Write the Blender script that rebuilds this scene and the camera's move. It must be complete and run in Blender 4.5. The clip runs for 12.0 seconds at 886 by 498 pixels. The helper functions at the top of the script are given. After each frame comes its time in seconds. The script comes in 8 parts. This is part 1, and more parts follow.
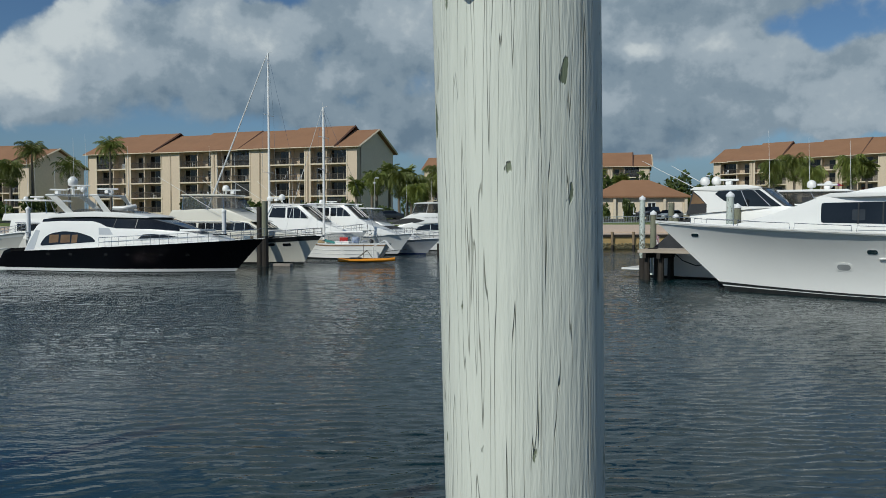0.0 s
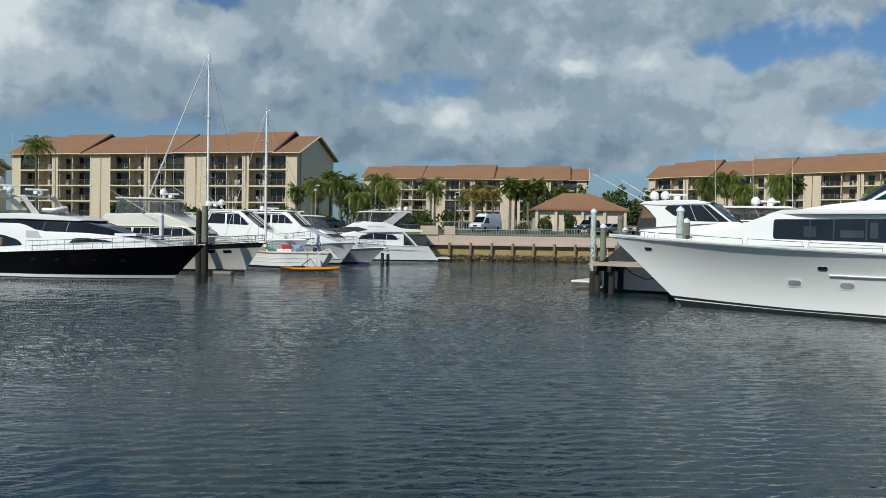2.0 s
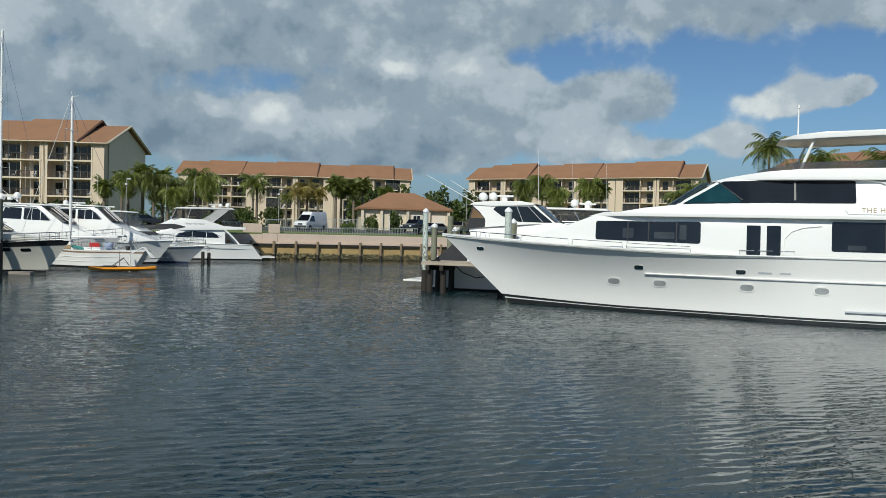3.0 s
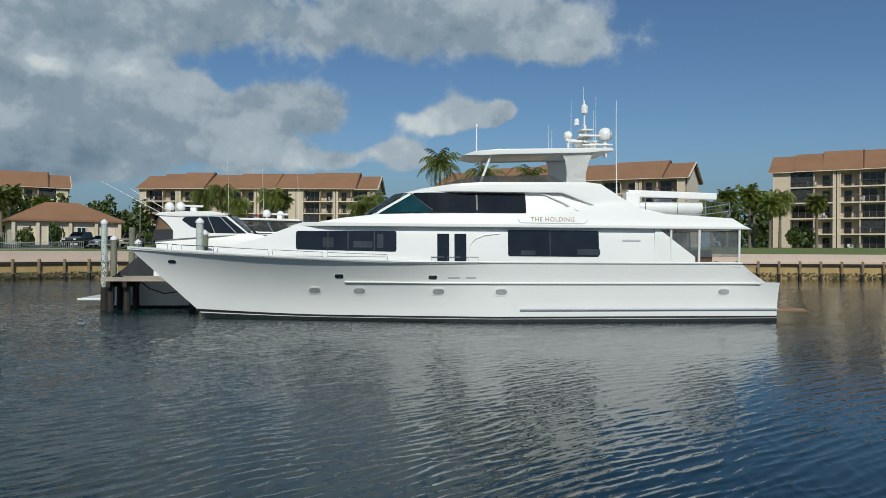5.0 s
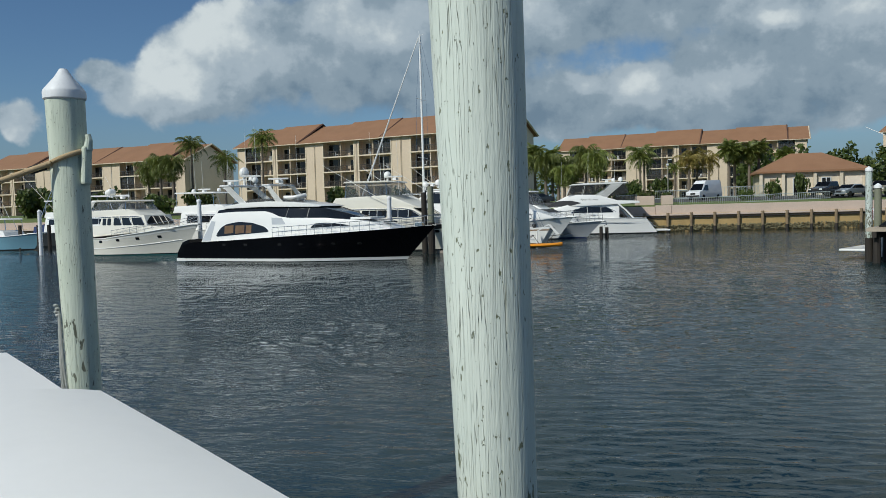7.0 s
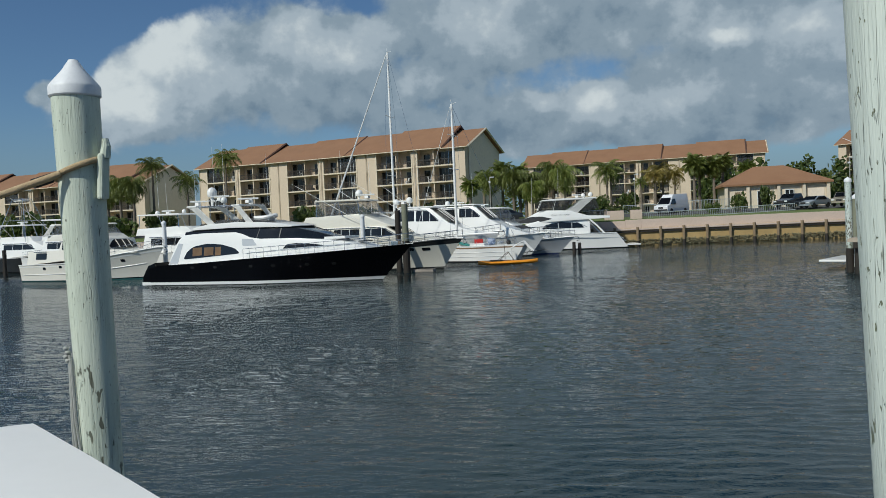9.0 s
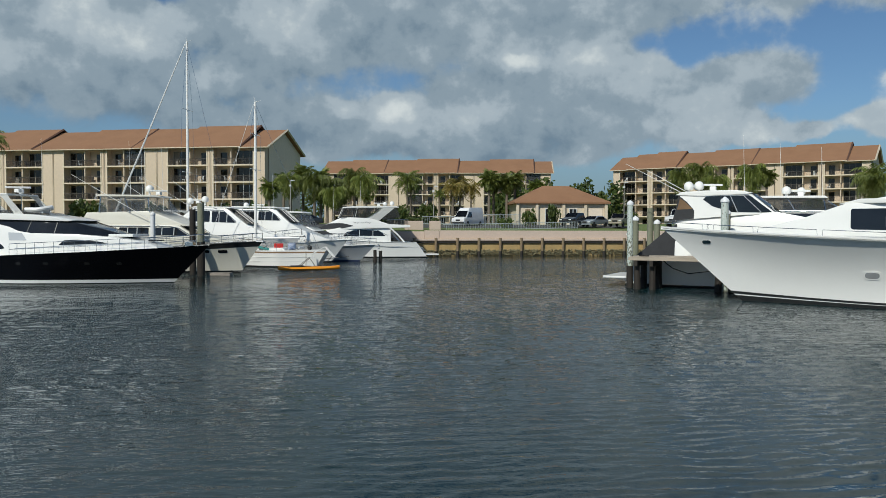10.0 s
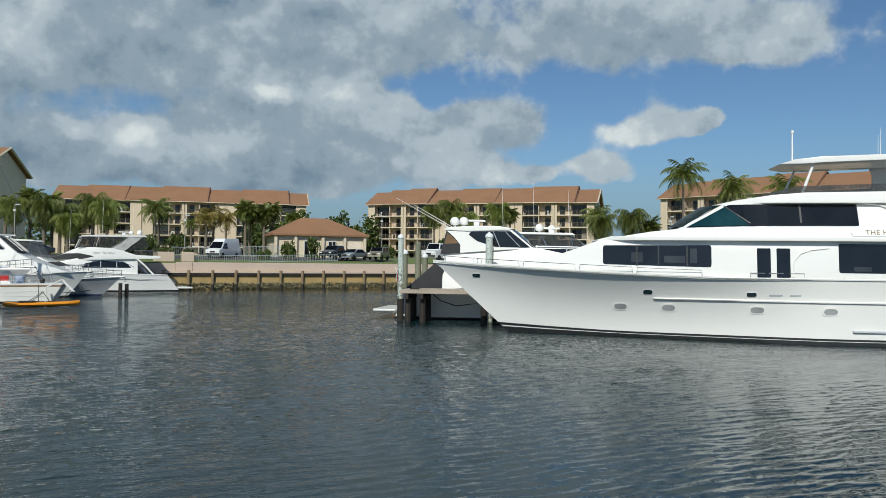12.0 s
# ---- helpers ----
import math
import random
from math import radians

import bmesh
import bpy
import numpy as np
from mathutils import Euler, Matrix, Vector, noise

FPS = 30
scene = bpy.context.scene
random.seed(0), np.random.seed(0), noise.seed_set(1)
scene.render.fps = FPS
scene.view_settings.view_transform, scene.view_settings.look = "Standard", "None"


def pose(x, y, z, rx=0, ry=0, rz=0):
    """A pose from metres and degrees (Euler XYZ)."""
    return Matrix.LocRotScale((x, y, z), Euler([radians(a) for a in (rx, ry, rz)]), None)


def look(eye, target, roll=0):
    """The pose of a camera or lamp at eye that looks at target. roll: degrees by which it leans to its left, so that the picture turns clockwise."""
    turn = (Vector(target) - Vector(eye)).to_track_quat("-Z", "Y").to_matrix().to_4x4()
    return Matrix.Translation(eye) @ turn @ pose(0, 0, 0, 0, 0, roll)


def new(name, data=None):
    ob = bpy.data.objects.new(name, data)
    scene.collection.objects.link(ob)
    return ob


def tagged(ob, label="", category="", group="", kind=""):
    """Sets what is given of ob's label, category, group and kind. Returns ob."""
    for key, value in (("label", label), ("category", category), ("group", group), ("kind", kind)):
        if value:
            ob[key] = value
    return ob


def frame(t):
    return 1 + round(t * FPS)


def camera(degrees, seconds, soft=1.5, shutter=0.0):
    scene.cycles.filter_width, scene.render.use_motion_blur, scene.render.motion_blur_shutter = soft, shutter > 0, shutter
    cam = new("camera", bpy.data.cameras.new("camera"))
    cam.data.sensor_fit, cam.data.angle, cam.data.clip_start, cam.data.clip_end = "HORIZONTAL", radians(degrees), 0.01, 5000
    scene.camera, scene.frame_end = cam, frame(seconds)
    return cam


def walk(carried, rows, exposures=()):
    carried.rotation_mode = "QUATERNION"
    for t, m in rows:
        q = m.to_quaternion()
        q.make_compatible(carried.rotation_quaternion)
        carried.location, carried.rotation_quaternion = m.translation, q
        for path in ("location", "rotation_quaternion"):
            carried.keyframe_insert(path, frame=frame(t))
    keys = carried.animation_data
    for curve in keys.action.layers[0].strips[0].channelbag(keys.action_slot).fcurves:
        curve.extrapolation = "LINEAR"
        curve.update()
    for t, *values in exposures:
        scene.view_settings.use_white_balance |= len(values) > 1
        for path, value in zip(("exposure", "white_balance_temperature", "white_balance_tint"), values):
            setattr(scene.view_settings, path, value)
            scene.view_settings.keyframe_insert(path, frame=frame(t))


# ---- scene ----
# ---------- camera ----------
cam = camera(59.56, 12.0, soft=0.6)


def eye_pose(x, y, z, yaw, pitch, roll):
    a, b = radians(yaw), radians(pitch)
    ahead = Vector((-math.sin(a) * math.cos(b), math.cos(a) * math.cos(b), math.sin(b)))
    eye = Vector((x, y, z))
    return look(eye, eye + ahead, roll)


WALK = [
    (0.0, 0.001, 0.000, 3.275, 0.115, -2.007, -0.072),
    (0.5, -0.243, 0.243, 3.258, 2.447, -2.961, -0.842),
    (1.0, -0.409, 0.524, 3.260, -3.059, -3.431, -1.339),
    (1.5, -0.632, 0.718, 3.276, -1.269, -1.663, -0.761),
    (2.0, -0.861, 0.921, 3.244, -4.644, -1.232, 1.010),
    (2.5, -1.219, 1.220, 3.239, -15.638, -0.957, 0.145),
    (3.0, -1.468, 1.498, 3.249, -17.849, -1.053, 1.421),
    (3.5, -1.695, 1.724, 3.276, -23.215, -0.681, 1.730),
    (3.7, -1.757, 1.801, 3.275, -27.611, -0.427, 2.909),
    (4.5, -2.100, 2.050, 3.240, -43.500, 0.000, 0.600),
    (5.3, -2.443, 2.264, 3.210, -34.882, 0.222, -0.630),
    (5.5, -2.572, 2.321, 3.212, -26.397, 0.412, -0.850),
    (6.0, -3.017, 2.374, 3.222, -6.968, -0.748, -0.703),
    (6.5, -3.367, 2.496, 3.242, 0.211, -1.860, -2.613),
    (7.0, -3.671, 2.665, 3.225, 9.311, -3.003, -1.525),
    (7.2, -3.790, 2.760, 3.230, 10.300, -3.000, -2.700),
    (8.0, -4.220, 3.110, 3.220, 10.600, -2.700, -2.900),
    (8.8, -4.660, 3.520, 3.222, 7.789, -2.258, -2.831),
    (9.0, -4.770, 3.590, 3.229, 6.489, -1.765, -2.486),
    (9.5, -5.053, 3.756, 3.240, 0.355, -1.608, -1.184),
    (10.0, -5.286, 4.259, 3.250, -8.565, -1.589, 0.155),
    (10.5, -5.489, 4.630, 3.255, -10.380, -1.102, -0.143),
    (11.0, -5.719, 4.860, 3.294, -14.733, -0.284, 1.777),
    (11.5, -5.956, 5.170, 3.276, -24.717, 0.296, -0.750),
    (12.0, -6.124, 5.442, 3.230, -26.825, 0.966, 0.633),
]
walk(cam, [(t, eye_pose(*row)) for t, *row in WALK], exposures=[(t, e, k, 4) for t, e, k in ((0.0, -0.3, 6300), (1.0, -0.22, 6250), (1.5, -0.12, 6180), (2.0, -0.02, 6300), (3.0, 0.0, 6450), (3.7, 0.0, 6450), (5.5, -0.25, 6300), (6.0, -0.22, 6330), (6.5, -0.2, 6230), (7.0, -0.12, 6300), (9.0, -0.16, 6300), (9.5, -0.18, 6280), (10.0, -0.09, 6450), (10.5, 0.0, 6450), (11.0, 0.06, 6450), (12.0, 0.02, 6450))])

# ---------- sky, sun, exposure ----------
SUN_ELEV, SUN_AZ = 40.0, 219.0      # degrees; azimuth clockwise from +y
world = bpy.data.worlds.new("world")
scene.world = world
world.use_nodes = True
wn, wl = world.node_tree.nodes, world.node_tree.links
wn.clear()
w_out = wn.new("ShaderNodeOutputWorld")
w_bg = wn.new("ShaderNodeBackground")
w_bg.inputs["Strength"].default_value = 0.114
w_sky = wn.new("ShaderNodeTexSky")
w_sky.sky_type, w_sky.sun_disc = "NISHITA", False
w_sky.sun_elevation, w_sky.sun_rotation = radians(SUN_ELEV), radians(SUN_AZ)
w_sky.air_density, w_sky.dust_density, w_sky.ozone_density = 1.0, 0.5, 2.0


def wmath(op, a, b=None, clamp=False):
    n = wn.new("ShaderNodeMath")
    n.operation, n.use_clamp = op, clamp
    for k, v in enumerate((a, b)):
        if v is None:
            continue
        if isinstance(v, (int, float)):
            n.inputs[k].default_value = v
        else:
            wl.new(v, n.inputs[k])
    return n.outputs[0]


def wramp(value, stops):
    n = wn.new("ShaderNodeValToRGB")
    n.color_ramp.interpolation = "EASE"
    while len(n.color_ramp.elements) < len(stops):
        n.color_ramp.elements.new(0.5)
    for e, (p, c) in zip(n.color_ramp.elements, stops):
        e.position, e.color = p, (*c, 1) if len(c) == 3 else c
    wl.new(value, n.inputs[0])
    return n.outputs[0]


def wmix(fac, a, b):
    n = wn.new("ShaderNodeMix")
    n.data_type = "RGBA"
    for sock, v in ((n.inputs[0], fac), (n.inputs[6], a), (n.inputs[7], b)):
        if isinstance(v, tuple):
            sock.default_value = (*v, 1)
        elif isinstance(v, (int, float)):
            sock.default_value = v
        else:
            wl.new(v, sock)
    return n.outputs[2]


def wnoise(vec, scale, detail, rough, dist=0.0):
    n = wn.new("ShaderNodeTexNoise")
    n.inputs["Scale"].default_value, n.inputs["Detail"].default_value = scale, detail
    n.inputs["Roughness"].default_value, n.inputs["Distortion"].default_value = rough, dist
    wl.new(vec, n.inputs["Vector"])
    return n.outputs["Fac"]


def wshift(vec, loc, scl):
    n = wn.new("ShaderNodeMapping")
    n.inputs["Location"].default_value, n.inputs["Scale"].default_value = loc, scl
    wl.new(vec, n.inputs["Vector"])
    return n.outputs[0]


# broken cumulus: broad grey banks and small sunlit puffs, each (azimuth, elevation, half width, half height in degrees, brightness)
# the last two banks are unseen, added overhead to brighten the water's reflections
BANKS = [(-14.2, 10.2, 13.8, 3.6, 0.28), (-16.7, 13.4, 4.6, 1.9, 0.5), (4.2, 14.6, 9.6, 3.1, 0.35), (17.5, 15.4, 11.7, 1.9, 0.38), (16.3, 8.4, 8.8, 2.7, 0.3),
         (-2.1, 6.5, 7.1, 1.6, 0.25), (11.9, 6.0, 8.4, 1.4, 0.25), (41.6, 16.0, 9.5, 2.4, 0.4), (20.5, 9.0, 7.1, 2.1, 0.35), (30.6, 10.1, 3.8, 1.5, 0.45),
         (21.0, 16.0, 5.0, 2.5, 0.45), (-29.1, 7.8, 4.2, 1.3, 0.5), (2.0, 20.0, 22.0, 3.5, 0.35), (40.0, 36.0, 28.0, 13.0, 1.0), (-24.0, 32.0, 18.0, 9.0, 0.6)]
PUFFS = [(-24.7, 13.0, 2.5, 2.3, 1.0), (-27.9, 9.8, 2.0, 1.8, 1.0), (-14.8, 13.6, 4.6, 1.5, 0.7), (-2.0, 13.3, 2.5, 1.7, 0.7), (-37.8, 6.0, 1.7, 1.1, 0.7), (-32.6, 9.6, 1.7, 0.9, 0.5),
         (5.0, 8.0, 1.8, 1.5, 0.85), (10.3, 9.2, 2.5, 1.3, 0.6), (14.8, 11.6, 1.3, 0.6, 1.0), (19.7, 12.2, 1.7, 1.3, 0.65), (22.3, 9.4, 4.2, 1.9, 0.6), (1.2, 7.7, 1.1, 0.6, 0.8),
         (29.2, 6.6, 3.1, 1.3, 0.7), (49.1, 15.0, 3.3, 1.3, 0.55), (41.4, 9.8, 3.3, 1.5, 0.75), (45.0, 9.9, 1.6, 0.8, 0.6), (38.2, 6.6, 2.6, 1.2, 0.75), (33.5, 6.6, 1.6, 0.8, 0.6)]
w_tc = wn.new("ShaderNodeTexCoord")
w_dir = w_tc.outputs["Generated"]
w_sep = wn.new("ShaderNodeSeparateXYZ")
wl.new(w_dir, w_sep.inputs[0])


def wvec(op, a, b, c=None):
    n = wn.new("ShaderNodeVectorMath")
    n.operation = op
    for k, v in enumerate((a, b, c)):
        if isinstance(v, tuple):
            n.inputs[k].default_value = v
        elif v is not None:
            wl.new(v, n.inputs[k])
    return n.outputs["Value" if op == "DOT_PRODUCT" else "Vector"]


w_el = wmath("MULTIPLY", wmath("ARCSINE", w_sep.outputs[2]), 57.2958)
w_az = wmath("MULTIPLY", wmath("ARCTAN2", w_sep.outputs[0], w_sep.outputs[1]), 57.2958)
w_pos = wn.new("ShaderNodeCombineXYZ")
w_warp = wn.new("ShaderNodeTexNoise")
for key, value in (("Scale", 11.0), ("Detail", 5.0), ("Roughness", 0.55)):
    w_warp.inputs[key].default_value = value
wl.new(w_dir, w_warp.inputs["Vector"])
wl.new(w_az, w_pos.inputs[0])
wl.new(w_el, w_pos.inputs[1])
w_at = wvec("ADD", w_pos.outputs[0], wvec("MULTIPLY_ADD", w_warp.outputs["Color"], (4.6, 3.4, 0.0), (-2.3, -1.7, 0.0)))


def cloud_sum(clouds, sharp):
    """Cover of a set of soft ellipses, and the sum of their brightness weighed by it."""
    cover = light = 0.0
    for az, el, w, h, tone in clouds:
        q = wvec("MULTIPLY_ADD", w_at, (1 / w, 1 / h, 0.0), (-az / w, -el / h, 0.0))
        g = wmath("POWER", sharp, wvec("DOT_PRODUCT", q, q))
        cover = wmath("ADD", g, cover)
        light = wmath("ADD", wmath("MULTIPLY", g, tone), light)
    return cover, light


w_bank, w_bank_light = cloud_sum(BANKS, 0.45)
w_puffs, w_puff_light = cloud_sum(PUFFS, 0.30)
w_grain = wnoise(wshift(w_dir, (0.3, 0.1, 0.0), (1.0, 1.0, 1.15)), 9.0, 9.0, 0.56, 0.0)
w_above = wnoise(wshift(w_dir, (0.29, 0.095, 0.026), (1.0, 1.0, 1.15)), 9.0, 9.0, 0.56, 0.0)
w_over = wmath("MULTIPLY", wmath("SUBTRACT", w_el, 17.0), 0.05, True)        # scattered cloud overhead
w_sum = wmath("ADD", wmath("ADD", wmath("MINIMUM", w_bank, 1.0), wmath("MULTIPLY", w_puffs, 1.35)), wmath("MULTIPLY", w_over, 0.42))
w_sum = wmath("ADD", w_sum, wmath("MULTIPLY", wmath("SUBTRACT", w_grain, 0.5), 1.75))
w_cover = wramp(w_sum, [(0.42, (0, 0, 0)), (0.82, (1, 1, 1))])
w_tone = wmath("DIVIDE", wmath("ADD", wmath("ADD", w_bank_light, wmath("MULTIPLY", w_puff_light, 3.0)), 0.08), wmath("ADD", wmath("ADD", w_bank, wmath("MULTIPLY", w_puffs, 3.0)), 0.2))
w_tone = wmath("ADD", w_tone, wmath("MULTIPLY", wmath("SUBTRACT", w_grain, w_above), 1.7))
w_cloud = wramp(w_tone, [(0.05, (1.5, 2.1, 2.8)), (0.35, (2.4, 3.0, 3.65)), (0.6, (3.6, 4.15, 4.75)), (1.0, (6.0, 6.3, 6.5))])
w_blue = wn.new("ShaderNodeMix")
w_blue.data_type, w_blue.blend_type = "RGBA", "MULTIPLY"
w_blue.inputs[0].default_value = 1.0
wl.new(w_sky.outputs[0], w_blue.inputs[6])
w_blue.inputs[7].default_value = (0.46, 0.56, 0.68, 1)
w_haze = wramp(wmath("MULTIPLY", w_el, 0.1), [(0.0, (0.85, 0.85, 0.85)), (0.9, (0, 0, 0))])       # blue-grey murk over the horizon
w_col = wmix(w_cover, wmix(w_haze, w_blue.outputs[2], (1.55, 2.3, 3.1)), w_cloud)
wl.new(w_col, w_bg.inputs["Color"])
wl.new(w_bg.outputs[0], w_out.inputs["Surface"])

sun = new("sun", bpy.data.lights.new("sun", "SUN"))
sun.data.energy, sun.data.angle, sun.data.color = 3.75, radians(0.53), (1.0, 0.96, 0.89)
_a, _e = radians(SUN_AZ), radians(SUN_ELEV)
sun_dir = Vector((math.sin(_a) * math.cos(_e), math.cos(_a) * math.cos(_e), math.sin(_e)))
sun.matrix_world = look(sun_dir * 100, (0, 0, 0))
scene.view_settings.exposure = 0.0

# ---------- materials ----------


def nodes_of(name):
    m = bpy.data.materials.new(name)
    m.use_nodes = True
    nt = m.node_tree
    return m, nt.nodes, nt.links, nt.nodes["Principled BSDF"]


def add_noise(nd, ln, vec, scale, detail=4.0, rough=0.55):
    n = nd.new("ShaderNodeTexNoise")
    n.inputs["Scale"].default_value, n.inputs["Detail"].default_value = scale, detail
    n.inputs["Roughness"].default_value = rough
    ln.new(vec, n.inputs["Vector"])
    return n.outputs["Fac"]


def add_ramp(nd, ln, fac, stops):
    n = nd.new("ShaderNodeValToRGB")
    while len(n.color_ramp.elements) < len(stops):
        n.color_ramp.elements.new(0.5)
    for e, (p, c) in zip(n.color_ramp.elements, stops):
        e.position = p
        e.color = (c, c, c, 1) if isinstance(c, (int, float)) else (*c, 1)
    ln.new(fac, n.inputs[0])
    return n.outputs[0]


def add_mix(nd, ln, fac, a, b, mode="MIX"):
    n = nd.new("ShaderNodeMix")
    n.data_type, n.blend_type = "RGBA", mode
    for sock, v in ((n.inputs[0], fac), (n.inputs[6], a), (n.inputs[7], b)):
        if isinstance(v, tuple):
            sock.default_value = (*v, 1)
        elif isinstance(v, (int, float)):
            sock.default_value = v
        else:
            ln.new(v, sock)
    return n.outputs[2]


def add_bump(nd, ln, bsdf, height, strength, dist):
    n = nd.new("ShaderNodeBump")
    n.inputs["Strength"].default_value, n.inputs["Distance"].default_value = strength, dist
    ln.new(height, n.inputs["Height"])
    ln.new(n.outputs[0], bsdf.inputs["Normal"])


def surf(name, c1, c2, rough=0.5, scale=1.5, fine=30.0, metal=0.0, bump=0.0, dist=0.01, stretch=(1, 1, 1), coat=0.0, random_tone=0.0, speck=0.35):
    """Two tones mixed by broad stains and fine grain, with relief."""
    m, nd, ln, b = nodes_of(name)
    tc, mp = nd.new("ShaderNodeTexCoord"), nd.new("ShaderNodeMapping")
    mp.inputs["Scale"].default_value = stretch
    ln.new(tc.outputs["Object"], mp.inputs["Vector"])
    broad = add_noise(nd, ln, mp.outputs[0], scale, 5.0)
    grain = add_noise(nd, ln, mp.outputs[0], fine, 3.0)
    f1 = add_ramp(nd, ln, broad, [(0.3, 0.0), (0.7, 1.0)])
    col = add_mix(nd, ln, f1, c1, c2)
    col = add_mix(nd, ln, speck, col, add_ramp(nd, ln, grain, [(0.25, tuple(0.72 * v for v in c1)), (0.75, tuple(min(1, 1.15 * v) for v in c2))]))
    if random_tone:
        oi = nd.new("ShaderNodeObjectInfo")
        col = add_mix(nd, ln, 1.0, col, add_ramp(nd, ln, oi.outputs["Random"], [(0.0, 1.0 - random_tone), (1.0, 1.0)]), "MULTIPLY")
    ln.new(col, b.inputs["Base Color"])
    b.inputs["Roughness"].default_value, b.inputs["Metallic"].default_value = rough, metal
    b.inputs["Coat Weight"].default_value = coat
    b.inputs["Coat Roughness"].default_value = 0.05
    if bump:
        add_bump(nd, ln, b, grain, bump, dist)
    return m


GEL_WARM = surf("weathered cream gelcoat", (0.87, 0.85, 0.81), (0.83, 0.81, 0.77), 0.45, 1.2, 14.0, speck=0.05)
GEL = surf("white gelcoat", (0.85, 0.84, 0.80), (0.81, 0.80, 0.765), 0.28, 0.35, 8.0, coat=0.4, speck=0.04)
GEL_OLD = surf("aged white gelcoat", (0.72, 0.72, 0.70), (0.66, 0.66, 0.64), 0.42, 0.8, 9.0, speck=0.1)
GEL_GREY = surf("grey gelcoat", (0.50, 0.52, 0.54), (0.45, 0.47, 0.49), 0.3, 0.7, 9.0, coat=0.3, speck=0.06)
CREAM = surf("cream gelcoat", (0.70, 0.67, 0.58), (0.66, 0.63, 0.54), 0.35, 0.7, 9.0, speck=0.06)
TRAWL = surf("warm off-white gelcoat", (0.74, 0.71, 0.63), (0.69, 0.66, 0.58), 0.4, 0.7, 9.0, speck=0.08)
BLACK_HULL = surf("black hull paint", (0.002, 0.0022, 0.003), (0.0035, 0.0035, 0.0045), 0.06, 0.6, 9.0)
BLACK_HULL.node_tree.nodes["Principled BSDF"].inputs["Specular IOR Level"].default_value = 0.12
BOOT = surf("black boot stripe", (0.012, 0.012, 0.014), (0.03, 0.032, 0.03), 0.4, 2.0, 20)
BOOT_GREEN = surf("green antifouling", (0.02, 0.10, 0.11), (0.03, 0.13, 0.13), 0.5, 2.0, 20)
TEAK = surf("teak", (0.30, 0.19, 0.10), (0.22, 0.13, 0.07), 0.6, 3.0, 30, bump=0.2)
STEEL = surf("stainless steel", (0.62, 0.63, 0.64), (0.52, 0.53, 0.54), 0.22, 3, 30, metal=1.0)
CANVAS_BLACK = surf("black canvas", (0.02, 0.021, 0.023), (0.035, 0.036, 0.04), 0.8, 2, 60, bump=0.2)
CANVAS_BLUE = surf("navy canvas", (0.02, 0.04, 0.12), (0.03, 0.05, 0.15), 0.8, 2, 60, bump=0.2)
BLUE_HULL = surf("pale blue hull", (0.22, 0.42, 0.52), (0.20, 0.38, 0.48), 0.25, 1, 9, coat=0.3)
ORANGE = surf("orange plastic", (0.85, 0.33, 0.02), (0.72, 0.25, 0.015), 0.45, 2, 20)
RED = surf("red plastic", (0.55, 0.03, 0.02), (0.45, 0.02, 0.02), 0.5, 2, 20)
GOLD = surf("gold letters", (0.30, 0.235, 0.15), (0.25, 0.195, 0.12), 0.5, 3, 20, metal=0.4)
DARKWOOD = surf("tarred timber", (0.014, 0.011, 0.009), (0.034, 0.027, 0.020), 0.8, 3, 30, bump=0.5, dist=0.02, stretch=(1, 1, 0.25))
OLDWOOD = surf("weathered deck timber", (0.34, 0.30, 0.26), (0.24, 0.21, 0.18), 0.8, 3, 30, bump=0.4, stretch=(0.3, 1, 1), random_tone=0.2)
PILE_TAN = surf("brown weathered pile timber", (0.30, 0.22, 0.13), (0.17, 0.125, 0.075), 0.85, 2, 20, bump=0.6, dist=0.02, stretch=(1, 1, 0.3))
DOCKWOOD = surf("pale tan deck timber", (0.50, 0.42, 0.33), (0.38, 0.32, 0.25), 0.8, 3, 30, bump=0.4, stretch=(0.3, 1, 1), random_tone=0.2)
GREENPILE = surf("green treated timber", (0.15, 0.16, 0.11), (0.24, 0.24, 0.17), 0.8, 3, 30, bump=0.5, stretch=(1, 1, 0.25))
STUCCO = surf("cream stucco wall", (0.66, 0.535, 0.40), (0.58, 0.47, 0.35), 0.9, 0.15, 3.0, bump=0.2, dist=0.02)
STUCCO_L = surf("pale cream trim stucco", (0.70, 0.60, 0.455), (0.62, 0.53, 0.40), 0.9, 0.15, 3.0, bump=0.2, dist=0.02)
# lighter than the front stucco, to make up for shade on gable ends
STUCCO_LIFTED = surf("shade-lifted cream stucco", (0.80, 0.69, 0.56), (0.74, 0.63, 0.51), 0.9, 0.15, 3.0, bump=0.2, dist=0.02)
ROOF = surf("terracotta roof tile", (0.30, 0.158, 0.082), (0.24, 0.122, 0.062), 0.85, 0.3, 4.0, bump=0.5, dist=0.06, stretch=(1, 1, 1))
# shadow along the roof steps, put into a dark board colour
ROOF_STEP_SHADE = surf("roof step shadow brown", (0.10, 0.05, 0.035), (0.14, 0.07, 0.045), 0.85, 0.5, 5.0)
PINK = surf("pale pink concrete", (0.62, 0.49, 0.40), (0.54, 0.43, 0.35), 0.9, 0.4, 6.0, bump=0.2, dist=0.02)
CONC = surf("grey concrete", (0.36, 0.34, 0.31), (0.28, 0.27, 0.245), 0.9, 0.6, 8.0, bump=0.3, dist=0.02)
SHEET = surf("stained seawall panel", (0.50, 0.35, 0.15), (0.32, 0.22, 0.095), 0.9, 0.8, 7.0, bump=0.4, dist=0.03, stretch=(1, 1, 0.4))
